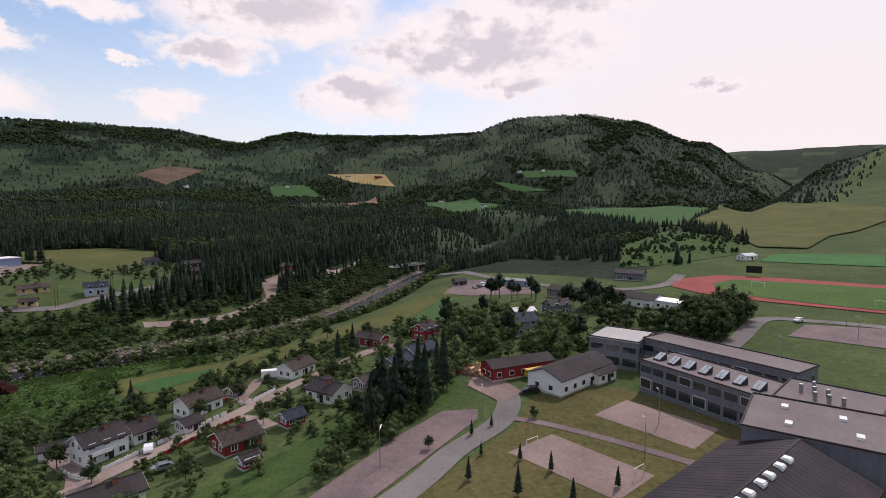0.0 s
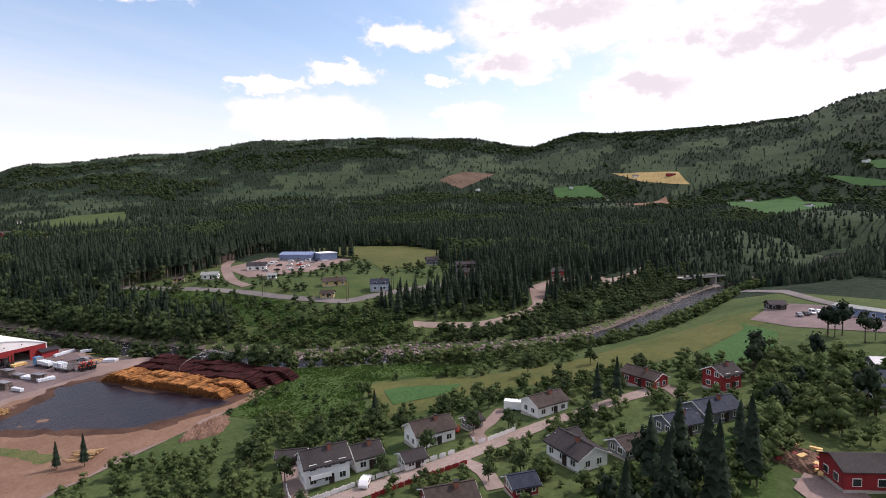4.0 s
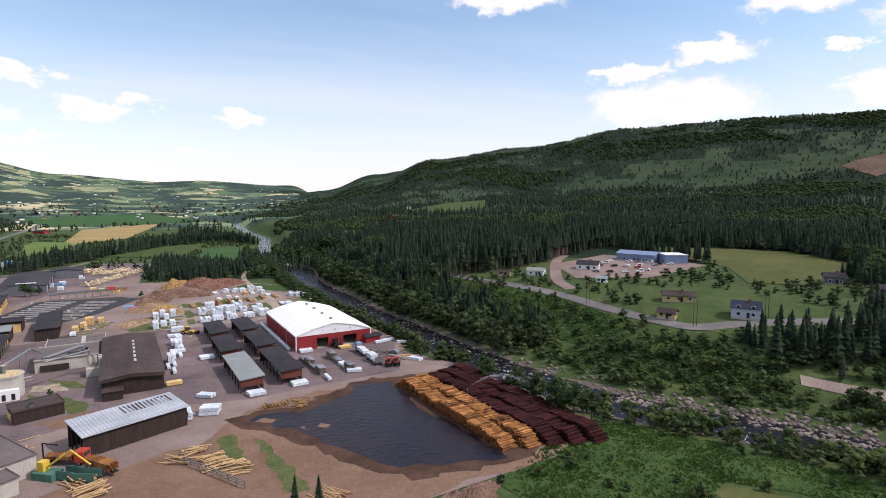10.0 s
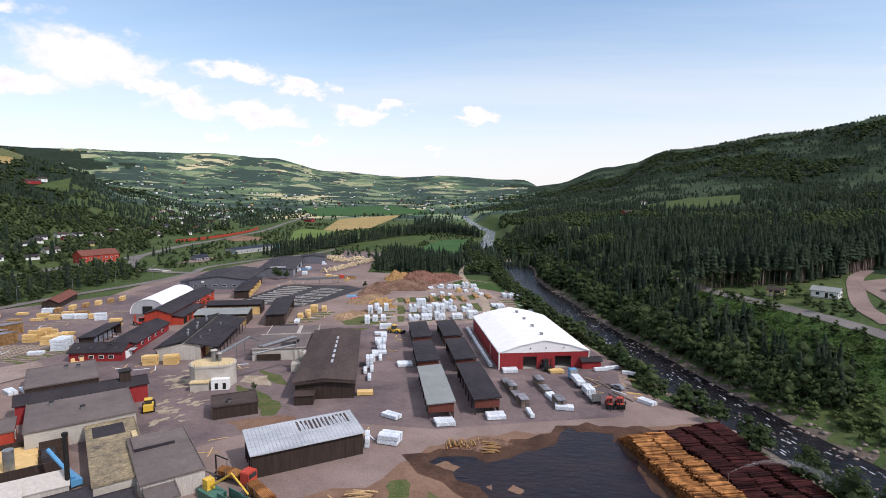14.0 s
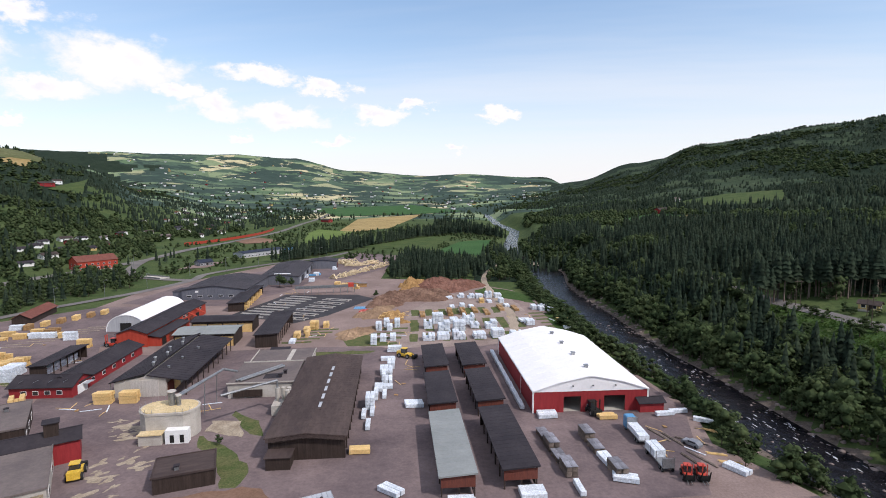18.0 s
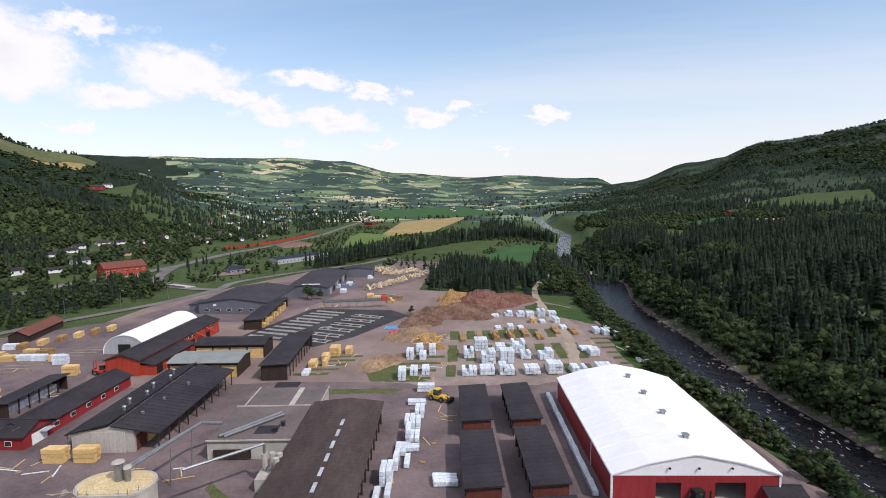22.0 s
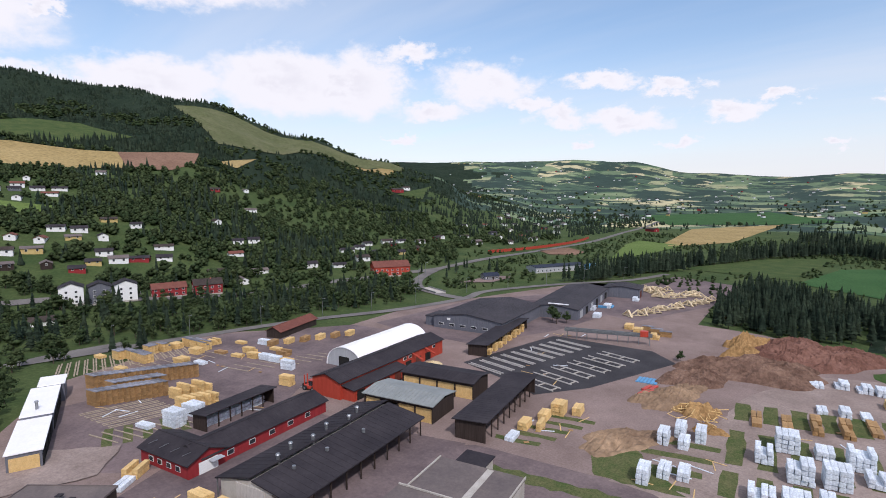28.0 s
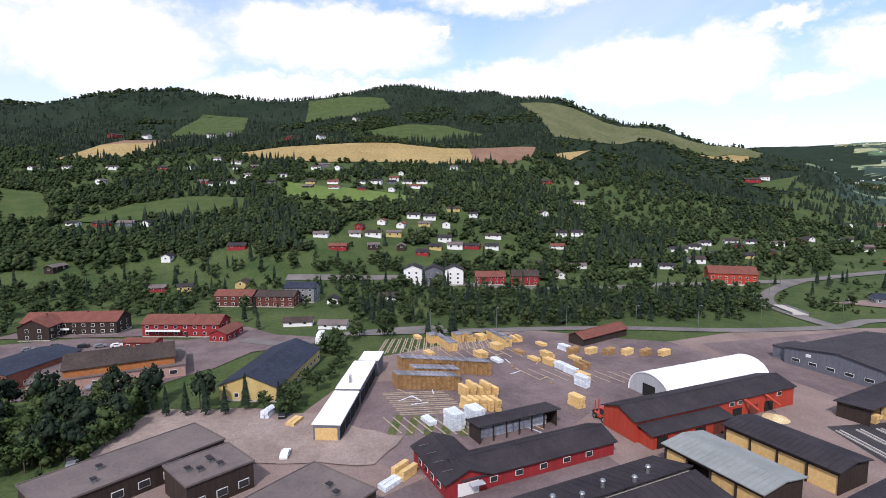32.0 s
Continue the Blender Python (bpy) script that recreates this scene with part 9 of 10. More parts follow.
# ---- town in the west ----
low_block("shop_centre", -218, 92, 22, 42, 3.6, 12, M["pink_wall"], M["felt_roof"], "pale brick shop with a roof terrace", 6)
house(-217, 95, 30, 15, 104, 6.2, 3.0, M["orange_wall"], M["brown_roof"], "brown timber storey over the shop", chimney=True, z=0.0)
house(-223, 65, 26, 17, 155, 5.5, 1.2, M["brick"], M["slate_blue"], "red brick store with a dark roof", chimney=False, z=0.0)
house(-202, 143, 38, 17, 161, 4.2, 3.2, YE, M["slate_blue"], "yellow barn with a huge dark blue roof", chimney=False, name="barn", z=0.0)
house(-283, 58, 38, 12, 80, 5.6, 3.0, M["brown_wall"], M["red_tile"], "brown timber inn with a red roof", rows=2, balcony=True)
house(-276, 48, 12, 12, 170, 5.6, 3.0, M["brown_wall"], M["red_tile"], "brown timber inn wing with a red roof", rows=2)
house(-268, 104, 32, 11, 74, 5.4, 2.8, RD, M["red_tile"], "long red shop building with a red roof", rows=2, balcony=True)
house(-257, 121, 14, 7, 160, 3.4, 1.6, RD, M["red_tile"], "low red shop wing", chimney=False)
house(-250, 92, 12, 6, 74, 3.0, 0.8, RD, M["red_tile"], "low red kiosk building", chimney=False)
house(-300, 402, 26, 16, 60, 6.5, 3.5, M["red_bright"], M["red_tile"], "big red inn with a red roof", rows=2)
house(-340, 262, 18, 10, 75, 5, 2.6, RD, M["red_tile"], "red shop with a gable front", rows=2)
house(-338, 284, 16, 10, 75, 6, 3, RD, M["brown_roof"], "dark red house with a tall gable", rows=2)
for dx, dy in ((-350, 216), (-346, 228), (-343, 240)):
    house(dx, dy, 12, 11, 165, 9.0, 2.4, W if dy != 228 else DK, M["dark_roof"], "white and dark apartment house with balconies", rows=3, chimney=False, balcony=True)
for dx, dy in ((-324, 117), (-317, 138), (-325, 150)):
    house(dx, dy, 20 if dy < 140 else 16, 10, 72, 5.6 if dy < 140 else 8.0, 2.4, (M["red_brown"], M["red_brown"], M["grey_wall"])[(dy > 120) + (dy > 140)], (M["red_tile"], M["brown_roof"], M["slate_blue"])[(dy > 120) + (dy > 140)], "town house row with balconies", rows=2 if dy < 140 else 3, chimney=False)
town = random.Random(17)
TOWN = [(-720, -140), (-718, -106), (-721, -62), (-720, -8), (-712, 24), (-704, 74), (-691, 164), (-684, 190), (-651, -51), (-634, 49), (-631, 77), (-625, 117), (-616, 157), (-609, 180), (-603, 209), (-603, 225),
        (-605, 241), (-607, 258), (-607, 275), (-504, -24), (-504, -4), (-502, 14), (-499, 30), (-463, 228), (-460, 246), (-458, 264), (-434, 163), (-438, 188), (-439, 202), (-440, 218), (-442, 360), (-442, 374)]
TOWN_LOW = [(-429, 105), (-412, 174), (-414, 199), (-412, 219), (-411, 244), (-412, 259), (-406, 286), (-409, 271), (-412, -1), (-421, 62), (-361, 332), (-356, 372), (-343, 389), (-353, 420), (-368, 451), (-394, 490), (-425, 591),
            (-394, 626), (-411, 341), (-375, 308), (-368, 115), (-369, 68), (-366, 84), (-317, 166), (-317, 196), (-349, 313), (-271, 149), (-262, 164), (-376, 400), (-385, 430), (-392, 450), (-405, 470), (-360, 470), (-372, 500), (-410, 520)]
TOWN_NORTH = [(-440, 615), (-405, 640), (-415, 698), (-383, 676), (-394, 748), (-424, 862), (-571, 992), (-509, 874), (-452, 828), (-526, 970), (-501, 734), (-493, 774), (-500, 832), (-554, 896), (-560, 930), (-420, 760), (-657, 1206),
              (-550, 1059), (-505, 1031), (-572, 1134), (-614, 1244), (-477, 915), (-480, 960), (-590, 970), (-402, 540), (-440, 660), (-461, 790), (-440, 720)]
TOWN_MID = [(-424, 177), (-454, 193), (-423, 201), (-471, 213), (-416, 234), (-484, 242), (-476, 254), (-426, 255), (-400, 232), (-482, 295), (-427, 294), (-500, 281), (-595, 154), (-581, 180), (-571, 206), (-598, 226), (-575, 237), (-619, 246),
            (-600, 252), (-588, 263), (-649, 259), (-703, 174), (-630, 117), (-656, 127), (-661, 90), (-623, 62), (-735, 70), (-713, 93), (-763, 44), (-670, 328), (-608, 421), (-497, 368), (-632, 471), (-556, 435), (-411, 341), (-410, 500), (-388, 432)]
taken = list(TOWN + TOWN_LOW)
for p in TOWN_NORTH + TOWN_MID:
    if min(math.hypot(p[0] - q[0], p[1] - q[1]) for q in taken) > 14:
        taken.append(p)
for x, y in taken:
    wl, lb = town.choices(((W, "white"), (RD, "red"), (YE, "yellow"), (M["brown_wall"], "dark brown"), (DK, "dark grey")), (60, 14, 4, 12, 8))[0]
    rf, rl = town.choices(((M["dark_roof"], "dark"), (M["felt_roof"], "grey"), (M["brown_roof"], "brown"), (M["red_tile"], "red")), (42, 25, 25, 8))[0]
    two = town.random() < 0.35
    house(x, y, town.uniform(9, 14.5), town.uniform(6.2, 7.6), town.choice((75, 80, 165, 70)) + town.uniform(-10, 10), 3.4 if two else 2.4, town.uniform(1.3, 2.0), wl, rf,
          f"{lb} wooden house with a {rl} roof", far=True, chimney=False, rows=2 if two else 1, group="houses of the town")
FARMS = [(-682, 775, RD, "red farm barn on the hillside"), (-700, 815, W, "white farm house on the hillside"), (-900, 130, RD, "red farm barn above the fields"), (-880, 175, W, "white farm house above the fields"), (-1010, 240, W, "white hill farm"),
         (-930, -120, RD, "red farm barn above the fields"), (-935, -80, W, "white farm house above the fields"), (-940, 10, W, "white farm house above the fields"), (-945, 40, GR, "grey farm barn above the fields"),
         (1110, 300, W, "white farm house between fields"), (1090, 190, RD, "red farm barn between fields"), (1180, 40, W, "white farm house between fields"), (1060, -60, W, "white farm house between fields"), (1330, 300, W, "white farm house on the slope"),
         (1340, 220, RD, "red farm barn on the slope"), (1330, -150, W, "white farm house on the slope"), (1325, -210, W, "white farm house on the slope"), (1085, 608, W, "white house on the forest slope"), (590, -560, W, "white farm beside the field"),
         (560, -545, RD, "red farm barn beside the field"), (620, -590, W, "white farm beside the field"), (1210, 420, W, "white farm house between fields"), (-330, 1000, RD, "red farm barn beside the road")]
for x, y, wl, lb in FARMS:
    house(x, y, 14 if wl is W else 24, 9 if wl is W else 11, (x * 7 + y * 3) % 180, 4.4, 2.6, wl, M["brown_roof"], lb if len(lb.split()) > 3 else lb + " among trees", far=True, chimney=False)
for k in range(13):
    lx, ly = ((-226, 292), (-219, 318), (-212, 344), (-213, 390), (-203, 420), (-190, 446), (-175, 470), (-158, 496), (-232, 262), (-238, 232), (-243, 204), (-262, 398), (-280, 424))[k]
    lp = thing("street_lamp", pose(lx - 5, ly, z_at(lx - 5, ly)), "slim grey street lamp beside the road", "street lamp", "street lamps")
    part("pole", Shape().tube((0, 0, 0), (0, 0, 9), 0.12, 0.08, cap=0), M["steel"], lp)
    part("arm", Shape().tube((0, 0, 9), (1.6, 0, 9.3), 0.06, cap=0), M["steel"], lp)
    part("lamp_head", Shape().box(1.8, 0, 9.2, 0.8, 0.3, 0.14), M["grey_panel"], lp)
# red fence along the main road
fe = thing("road_fence", pose(0, 0, 0), "long red wooden fence beside the main road", "fence")
FENCE = smooth_line([(-338, 573), (-336, 634), (-333, 689), (-335, 740), (-342, 788), (-351, 822)], 6)
for p, q in zip(FENCE[:-1], FENCE[1:]):
    d = q - p
    part("panel", Shape().box(0, 0, -0.5, d.length, 0.2, 3.2), M["red_bright"], fe, at=pose((p.x + q.x) / 2, (p.y + q.y) / 2, z_at((p.x + q.x) / 2, (p.y + q.y) / 2) + 0.3, 0, 0, math.degrees(math.atan2(d.y, d.x))))
house(-226, 512, 46, 14, 66, 4.2, 1.2, M["grey_panel"], M["slate_blue"], "long grey store with a blue-grey roof", chimney=False, name="store_hall")
house(-208, 536, 9, 6, 66, 3.6, 0.8, M["blue_paint"], M["blue_paint"], "small bright blue shed", chimney=False, name="shed")
house(-238, 441, 11, 8, 60, 3.0, 1.8, M["grey_wall"], M["slate_blue"], "small grey house with a dark roof", chimney=False)
ws = thing("lorry", pose(-240, 158, 0.4, 0, 0, 80), "white lorry parked on the road", "lorry")
part("body", Shape().box(0, 0, 0.9, 2.4, 7, 2.6), M["car_white"], ws)
part("cab", Shape().box(0, -4.6, 0.6, 2.3, 1.9, 2.2), M["car_white"], ws)
for s in (-1, 1):
    for yy in (-4.3, 1.8):
        wheel(ws, s, yy, 0.5, 0.3, s)

# ---- river stones and white water ----
def scatter_mesh(name, verts, tris, slots, x, y, z, sx, sz, seed, mats, label, category, turn=True, tilt=0.0, smooth=False):
    """Many copies of one small shape joined into one mesh of loose pieces."""
    g = np.random.default_rng(seed)
    n, k = len(x), len(verts)
    a = g.uniform(0, 6.283, n) if turn else np.zeros(n)
    c, s = np.cos(a)[:, None], np.sin(a)[:, None]
    vx, vy, vz = verts[:, 0][None], verts[:, 1][None], verts[:, 2][None]
    X = (c * vx - s * vy) * sx[:, None] + x[:, None]
    Y = (s * vx + c * vy) * sx[:, None] + y[:, None]
    Z = vz * sz[:, None] + z[:, None]
    if tilt:
        tx, ty = g.normal(0, tilt, n)[:, None], g.normal(0, tilt, n)[:, None]
        X, Y = X + tx * vz * sz[:, None], Y + ty * vz * sz[:, None]
    co = np.stack([X, Y, Z], -1).reshape(-1, 3)
    F = (tris[None] + (np.arange(n) * k)[:, None, None]).reshape(-1, 3)
    me = bpy.data.meshes.new(name)
    me.vertices.add(len(co))
    me.vertices.foreach_set("co", co.ravel())
    me.loops.add(F.size)
    me.loops.foreach_set("vertex_index", F.ravel())
    me.polygons.add(len(F))
    me.polygons.foreach_set("loop_start", np.arange(0, F.size, 3))
    for m in mats:
        me.materials.append(m)
    if len(mats) > 1:
        me.polygons.foreach_set("material_index", np.tile(slots, n).astype(np.int32))
    if smooth:
        me.polygons.foreach_set("use_smooth", np.ones(len(F), bool))
    me.update(calc_edges=True)
    return tagged(new(name, me), label, category, kind="stuff")


def ico(seed, jitter=0.25):
    bm = bmesh.new()
    bmesh.ops.create_icosphere(bm, subdivisions=1, radius=1.0)
    g = random.Random(seed)
    v = np.array([tuple(q.co * (1 + g.uniform(-jitter, jitter))) for q in bm.verts])
    f = np.array([[q.index for q in fc.verts] for fc in bm.faces])
    bm.free()
    return v, f


def along_river(n, lo, hi, y_lo, y_hi, seed):
    """Random places at a distance of lo to hi from the river's middle."""
    g = np.random.default_rng(seed)
    x, y = g.uniform(-30, 420, n * 14), g.uniform(y_lo, y_hi, n * 14)
    s = river_offset(x, y)
    ok = (s > lo) & (s < hi)
    return x[ok][:n], y[ok][:n], s[ok][:n]


iv, it = ico(3)
for seed, (n, lo, hi, y0, y1, r0, r1) in enumerate(((2600, 7.5, 17, -30, 420, 0.25, 1.0), (1300, -14, -7.5, -30, 330, 0.25, 0.9), (520, -8, 8, 20, 300, 0.2, 0.7), (300, 8, 13, 300, 560, 0.3, 0.7), (1500, 2, 13, 20, 112, 0.3, 1.1))):
    x, y, s = along_river(n, lo, hi, y0, y1, 40 + seed)
    g = np.random.default_rng(60 + seed)
    r = g.uniform(r0, r1, len(x)) ** 1.4
    z = np.maximum(height(x, y), WATER_Z - 0.1)
    scatter_mesh("river_stones", iv, it, None, x, y, z, r, r * 0.65, 70 + seed, (M["rock"],), "grey boulders along the river bed", "stones")
fl_v = np.array([(math.cos(a) * (1 + 0.3 * math.sin(3 * a)), 0.45 * math.sin(a) * (1 + 0.2 * math.cos(2 * a)), 0.0) for a in np.linspace(0, 6.283, 9)[:-1]] + [(0, 0, 0.06)])
fl_t = np.array([(i, (i + 1) % 8, 8) for i in range(8)])
x, y, s = along_river(1500, -8, 8, 20, 290, 81)
k = wave(x, y, 26, 16) > 0.0
x, y, s = x[k], y[k], s[k]
g = np.random.default_rng(82)
size = g.uniform(0.10, 0.62, len(x)) ** 1.6
for k, lean, seed in ((y > 118, -0.25, 83), (y <= 118, 1.1, 84)):
    c, sn = math.cos(1.57 - lean), math.sin(1.57 - lean)
    run = np.stack([c * fl_v[:, 0] * 1.9 - sn * fl_v[:, 1], sn * fl_v[:, 0] * 1.9 + c * fl_v[:, 1], fl_v[:, 2]], -1)
    scatter_mesh("white_water", run, fl_t, None, x[k], y[k], np.full(k.sum(), WATER_Z + 0.03), size[k], np.ones(k.sum()), seed, (M["foam"],), "white riffles on the dark river", "rapids", turn=False)
drape_sand = [(13, 514), (15, 502), (20, 492), (30, 483), (42, 488), (46, 506), (36, 500), (26, 504), (19, 516)]
solid("gravel_bar", Shape().face([(px, py, WATER_Z + 0.5) for px, py in drape_sand]), M["sand"], "pale gravel bar in the river", "gravel bar", kind="structure")


# ---- trees ----
def spruce_shape(tiers, sides, seed, trunk=0.18):
    """A spruce one unit high: drooping ragged skirts round a bare lower stem."""
    g = random.Random(seed)
    v, t, m = [], [], []
    for i in range(4):
        a = 1.571 * i
        v.append((0.014 * math.cos(a), 0.014 * math.sin(a), -0.03))
    for i in range(4):
        a = 1.571 * i
        v.append((0.009 * math.cos(a), 0.009 * math.sin(a), 0.5))
    for i in range(4):
        j = (i + 1) % 4
        t += [(i, j, 4 + j), (i, 4 + j, 4 + i)]
        m += [1, 1]
    for k in range(tiers):
        f = k / tiers
        z0 = trunk + (0.97 - trunk) * f
        rad = 0.155 * (1 - f) ** 0.85 + 0.012
        hgt = (0.97 - trunk) / tiers * 1.75
        n = len(v)
        v.append((g.uniform(-0.006, 0.006), g.uniform(-0.006, 0.006), min(1.0, z0 + hgt)))
        for i in range(sides):
            a = 6.283 * (i + 0.5 * (k % 2)) / sides + g.uniform(-0.15, 0.15)
            q = rad * (1.0 if i % 2 else 0.68) * g.uniform(0.85, 1.15)
            v.append((q * math.cos(a), q * math.sin(a), z0 - (0.02 if i % 2 else -0.012) + g.uniform(-0.012, 0.012)))
        for i in range(sides):
            t.append((n, n + 1 + i, n + 1 + (i + 1) % sides))
            m.append(0)
    return np.array(v), np.array(t), np.array(m)


def lobe(g, c, r, tall=1.0):
    """A small rough eight-sided clump."""
    pts = [(1, 0, 0), (0, 1, 0), (-1, 0, 0), (0, -1, 0), (0, 0, 1), (0, 0, -1)]
    a = g.uniform(0, 1.5)
    out = []
    for q in pts:
        k = r * g.uniform(0.75, 1.35)
        out.append((c[0] + k * (q[0] * math.cos(a) - q[1] * math.sin(a)) + g.uniform(-0.3, 0.3) * r, c[1] + k * (q[0] * math.sin(a) + q[1] * math.cos(a)) + g.uniform(-0.3, 0.3) * r, c[2] + k * q[2] * tall))
    return out, [(0, 1, 4), (1, 2, 4), (2, 3, 4), (3, 0, 4), (1, 0, 5), (2, 1, 5), (3, 2, 5), (0, 3, 5)]


def bushy_shape(seed, clumps=3):
    """A distant broad-leaved tree one unit high, built of a few rough clumps."""
    g = random.Random(seed)
    v, t = [], []
    for k in range(clumps):
        q = k / (clumps - 1)
        z, r, d = 0.26 + 0.54 * q, (0.25 - 0.07 * q) * (1.0 if clumps < 4 else 0.84), (0.13 if clumps < 4 else 0.19) * (1.1 - q)
        a = g.uniform(0, 6.283) if clumps < 4 else 2.4 * k
        p, f = lobe(g, (d * math.cos(a), d * math.sin(a), z), r, 1.15)
        n = len(v)
        v += p
        t += [tuple(n + i for i in q_) for q_ in f]
    return np.array(v), np.array(t), np.zeros(len(t))


def weed_shape(seed):
    """A tuft of tall weeds: four upright ragged blades."""
    g = random.Random(seed)
    v, t = [], []
    for k in range(6):
        a, q = g.uniform(0, 6.283), g.uniform(0.1, 0.5)
        n = len(v)
        c, s = math.cos(a), math.sin(a)
        v += [(q * c - 0.35 * s, q * s + 0.35 * c, 0), (q * c + 0.35 * s, q * s - 0.35 * c, 0), (1.3 * q * c, 1.3 * q * s, g.uniform(0.6, 1.1))]
        t.append((n, n + 1, n + 2))
    return np.array(v), np.array(t), np.zeros(len(t))


def leafy_shape(clumps, seed, size=0.10, core=True, tall=1.0, limbs=True, base=0.32):
    """A broad-leaved tree one unit high: stem, limbs and a crown of loose leaf clumps on several lobes."""
    g = random.Random(seed)
    v, t, m = [], [], []

    def bar(a, b, r0, r1):
        n = len(v)
        for p, r in ((a, r0), (b, r1)):
            for i in range(4):
                q = 1.571 * i
                v.append((p[0] + r * math.cos(q), p[1] + r * math.sin(q), p[2]))
        for i in range(4):
            j = (i + 1) % 4
            t.extend([(n + i, n + j, n + 4 + j), (n + i, n + 4 + j, n + 4 + i)])
            m.extend([1, 1])

    bar((0, 0, -0.03), (0.01, 0, 0.6), 0.022, 0.012)
    lobes = []
    for k in range(6):
        a = 6.283 * k / 6 + g.uniform(-0.4, 0.4)
        z = g.uniform(base, 0.82)
        d = 0.17 * (1.1 - abs(z - 0.5))
        c = (d * math.cos(a), d * math.sin(a), z)
        lobes.append((c, g.uniform(0.13, 0.20)))
        if limbs:
            bar((0, 0, z * 0.7), c, 0.010, 0.004)
    lobes.append(((0, 0, 0.86), 0.13))
    lobes.append(((0, 0, max(0.55, base + 0.15)), 0.20))
    if core:
        for c, r in lobes:
            p, f = lobe(g, c, r * 0.78, tall)
            n = len(v)
            v.extend(p)
            t.extend([tuple(n + i for i in q) for q in f])
            m.extend([0] * 8)
    for k in range(clumps):
        c, r = g.choice(lobes)
        d = Vector((g.gauss(0, 1), g.gauss(0, 1), g.gauss(0.15, 1))).normalized()
        p = Vector(c) + Vector((d.x, d.y, d.z * tall)) * r * g.uniform(0.85, 1.18)
        up = (d + Vector((g.uniform(-.7, .7), g.uniform(-.7, .7), g.uniform(-.3, .9)))).normalized()
        u = up.orthogonal().normalized()
        w = up.cross(u)
        s = size * g.uniform(0.55, 1.1)
        n = len(v)
        for q in (u + w * 0.35, -0.5 * u + w * 0.9, -u - w * 0.3, 0.45 * u - w * 0.9):
            v.append(tuple(p + q * s * 0.6 + up * g.uniform(-0.2, 0.2) * s))
        t.extend([(n, n + 1, n + 2), (n, n + 2, n + 3)])
        m.extend([0, 0])
    return np.array(v), np.array(t), np.array(m)


def free_places(x, y, margin=2.0):
    """Which places lie off the fields, roads, houses and the yard."""
    ok = ~inside_many(x, y, YARD)
    for o in CLEAR_AREAS:
        ok &= ~inside_many(x, y, o)
    for pts_, w in CLEAR_LINES:
        for (ax, ay), (bx, by) in zip(pts_[:-1], pts_[1:]):
            dx, dy = bx - ax, by - ay
            t = np.clip(((x - ax) * dx + (y - ay) * dy) / (dx * dx + dy * dy + 1e-9), 0, 1)
            ok &= np.hypot(x - ax - t * dx, y - ay - t * dy) > w / 2 + margin
    for cx, cy, r in CLEAR_SPOTS:
        ok &= np.hypot(x - cx, y - cy) > r
    return ok


def grow(kind, x, y, lo, hi, seed, label, near=True, wide=1.0, base=0.28, clumps=3):
    """Plants trees of one kind at the places and joins them."""
    if len(x) == 0:
        return
    g = np.random.default_rng(seed)
    h = g.uniform(lo, hi, len(x)) * (0.85 + 0.3 * g.random(len(x)))
    z = height(x, y) - 0.2
    variants = 3
    pick = g.integers(0, variants, len(x))
    for k in range(variants):
        q = pick == k
        if kind == "spruce":
            v, t, m = spruce_shape(8 if near else 2, 8 if near else 5, 10 + k, 0.16 if near else 0.04)
            if not near:
                v, t, m = v[8:], t[8:] - 8, m[8:]
            mats = (M["spruce"], M["bark"])
        elif kind == "edge":
            v, t, m = spruce_shape(7, 8, 90 + k, 0.44)
            mats = (M["spruce"], M["trunk"])
        elif kind == "pine":
            v, t, m = leafy_shape(100, 60 + k, 0.075, True, limbs=False, base=0.5)
            v = v * np.array([0.72, 0.72, 1.0])
            mats = (M["spruce"], M["bark"])
        else:
            if near:
                v, t, m = leafy_shape(125, 30 + k, 0.066, True, limbs=False, base=base)
            else:
                v, t, m = bushy_shape(30 + k, clumps)
            mats = (M["garden_leaf" if kind == "garden" else "leaf"], M["bark"])
        scatter_mesh({"spruce": "spruce_wood", "edge": "spruce_wood", "pine": "pine_wood"}.get(kind, "broadleaf_wood"), v, t, m, x[q], y[q], z[q], h[q] * wide * g.uniform(0.85, 1.2, q.sum()), h[q], seed + k, mats, label, "forest", tilt=0.02, smooth=kind == "far_leaf")


def sample(n, x0, x1, y0, y1, seed):
    g = np.random.default_rng(seed)
    return g.uniform(x0, x1, n), g.uniform(y0, y1, n), g.random(n)


# tall spruces with bare stems along the edge of the far wood
EDGE = [(100, 272), (112, 275), (128, 270), (146, 272), (170, 286), (194, 302), (232, 330), (262, 340), (292, 356)]
CLEAR_AREAS.append([(92, 262), (100, 270), (112, 273), (128, 268), (146, 269), (170, 283), (194, 299), (232, 327), (262, 337), (262, 262)])
g = np.random.default_rng(199)
ex, ey = [], []
for (ax, ay), (cx, cy) in zip(EDGE[:-1], EDGE[1:]):
    d = math.hypot(cx - ax, cy - ay)
    n = int(d * 1.5)
    t, o = g.random(n), g.uniform(0, 7, n)
    ex.append(ax + (cx - ax) * t - (cy - ay) / d * o)
    ey.append(ay + (cy - ay) * t + (cx - ax) / d * o)
grow("edge", np.concatenate(ex), np.concatenate(ey), 17, 20, 198, "tall spruces with bare pale stems at the wood's edge")
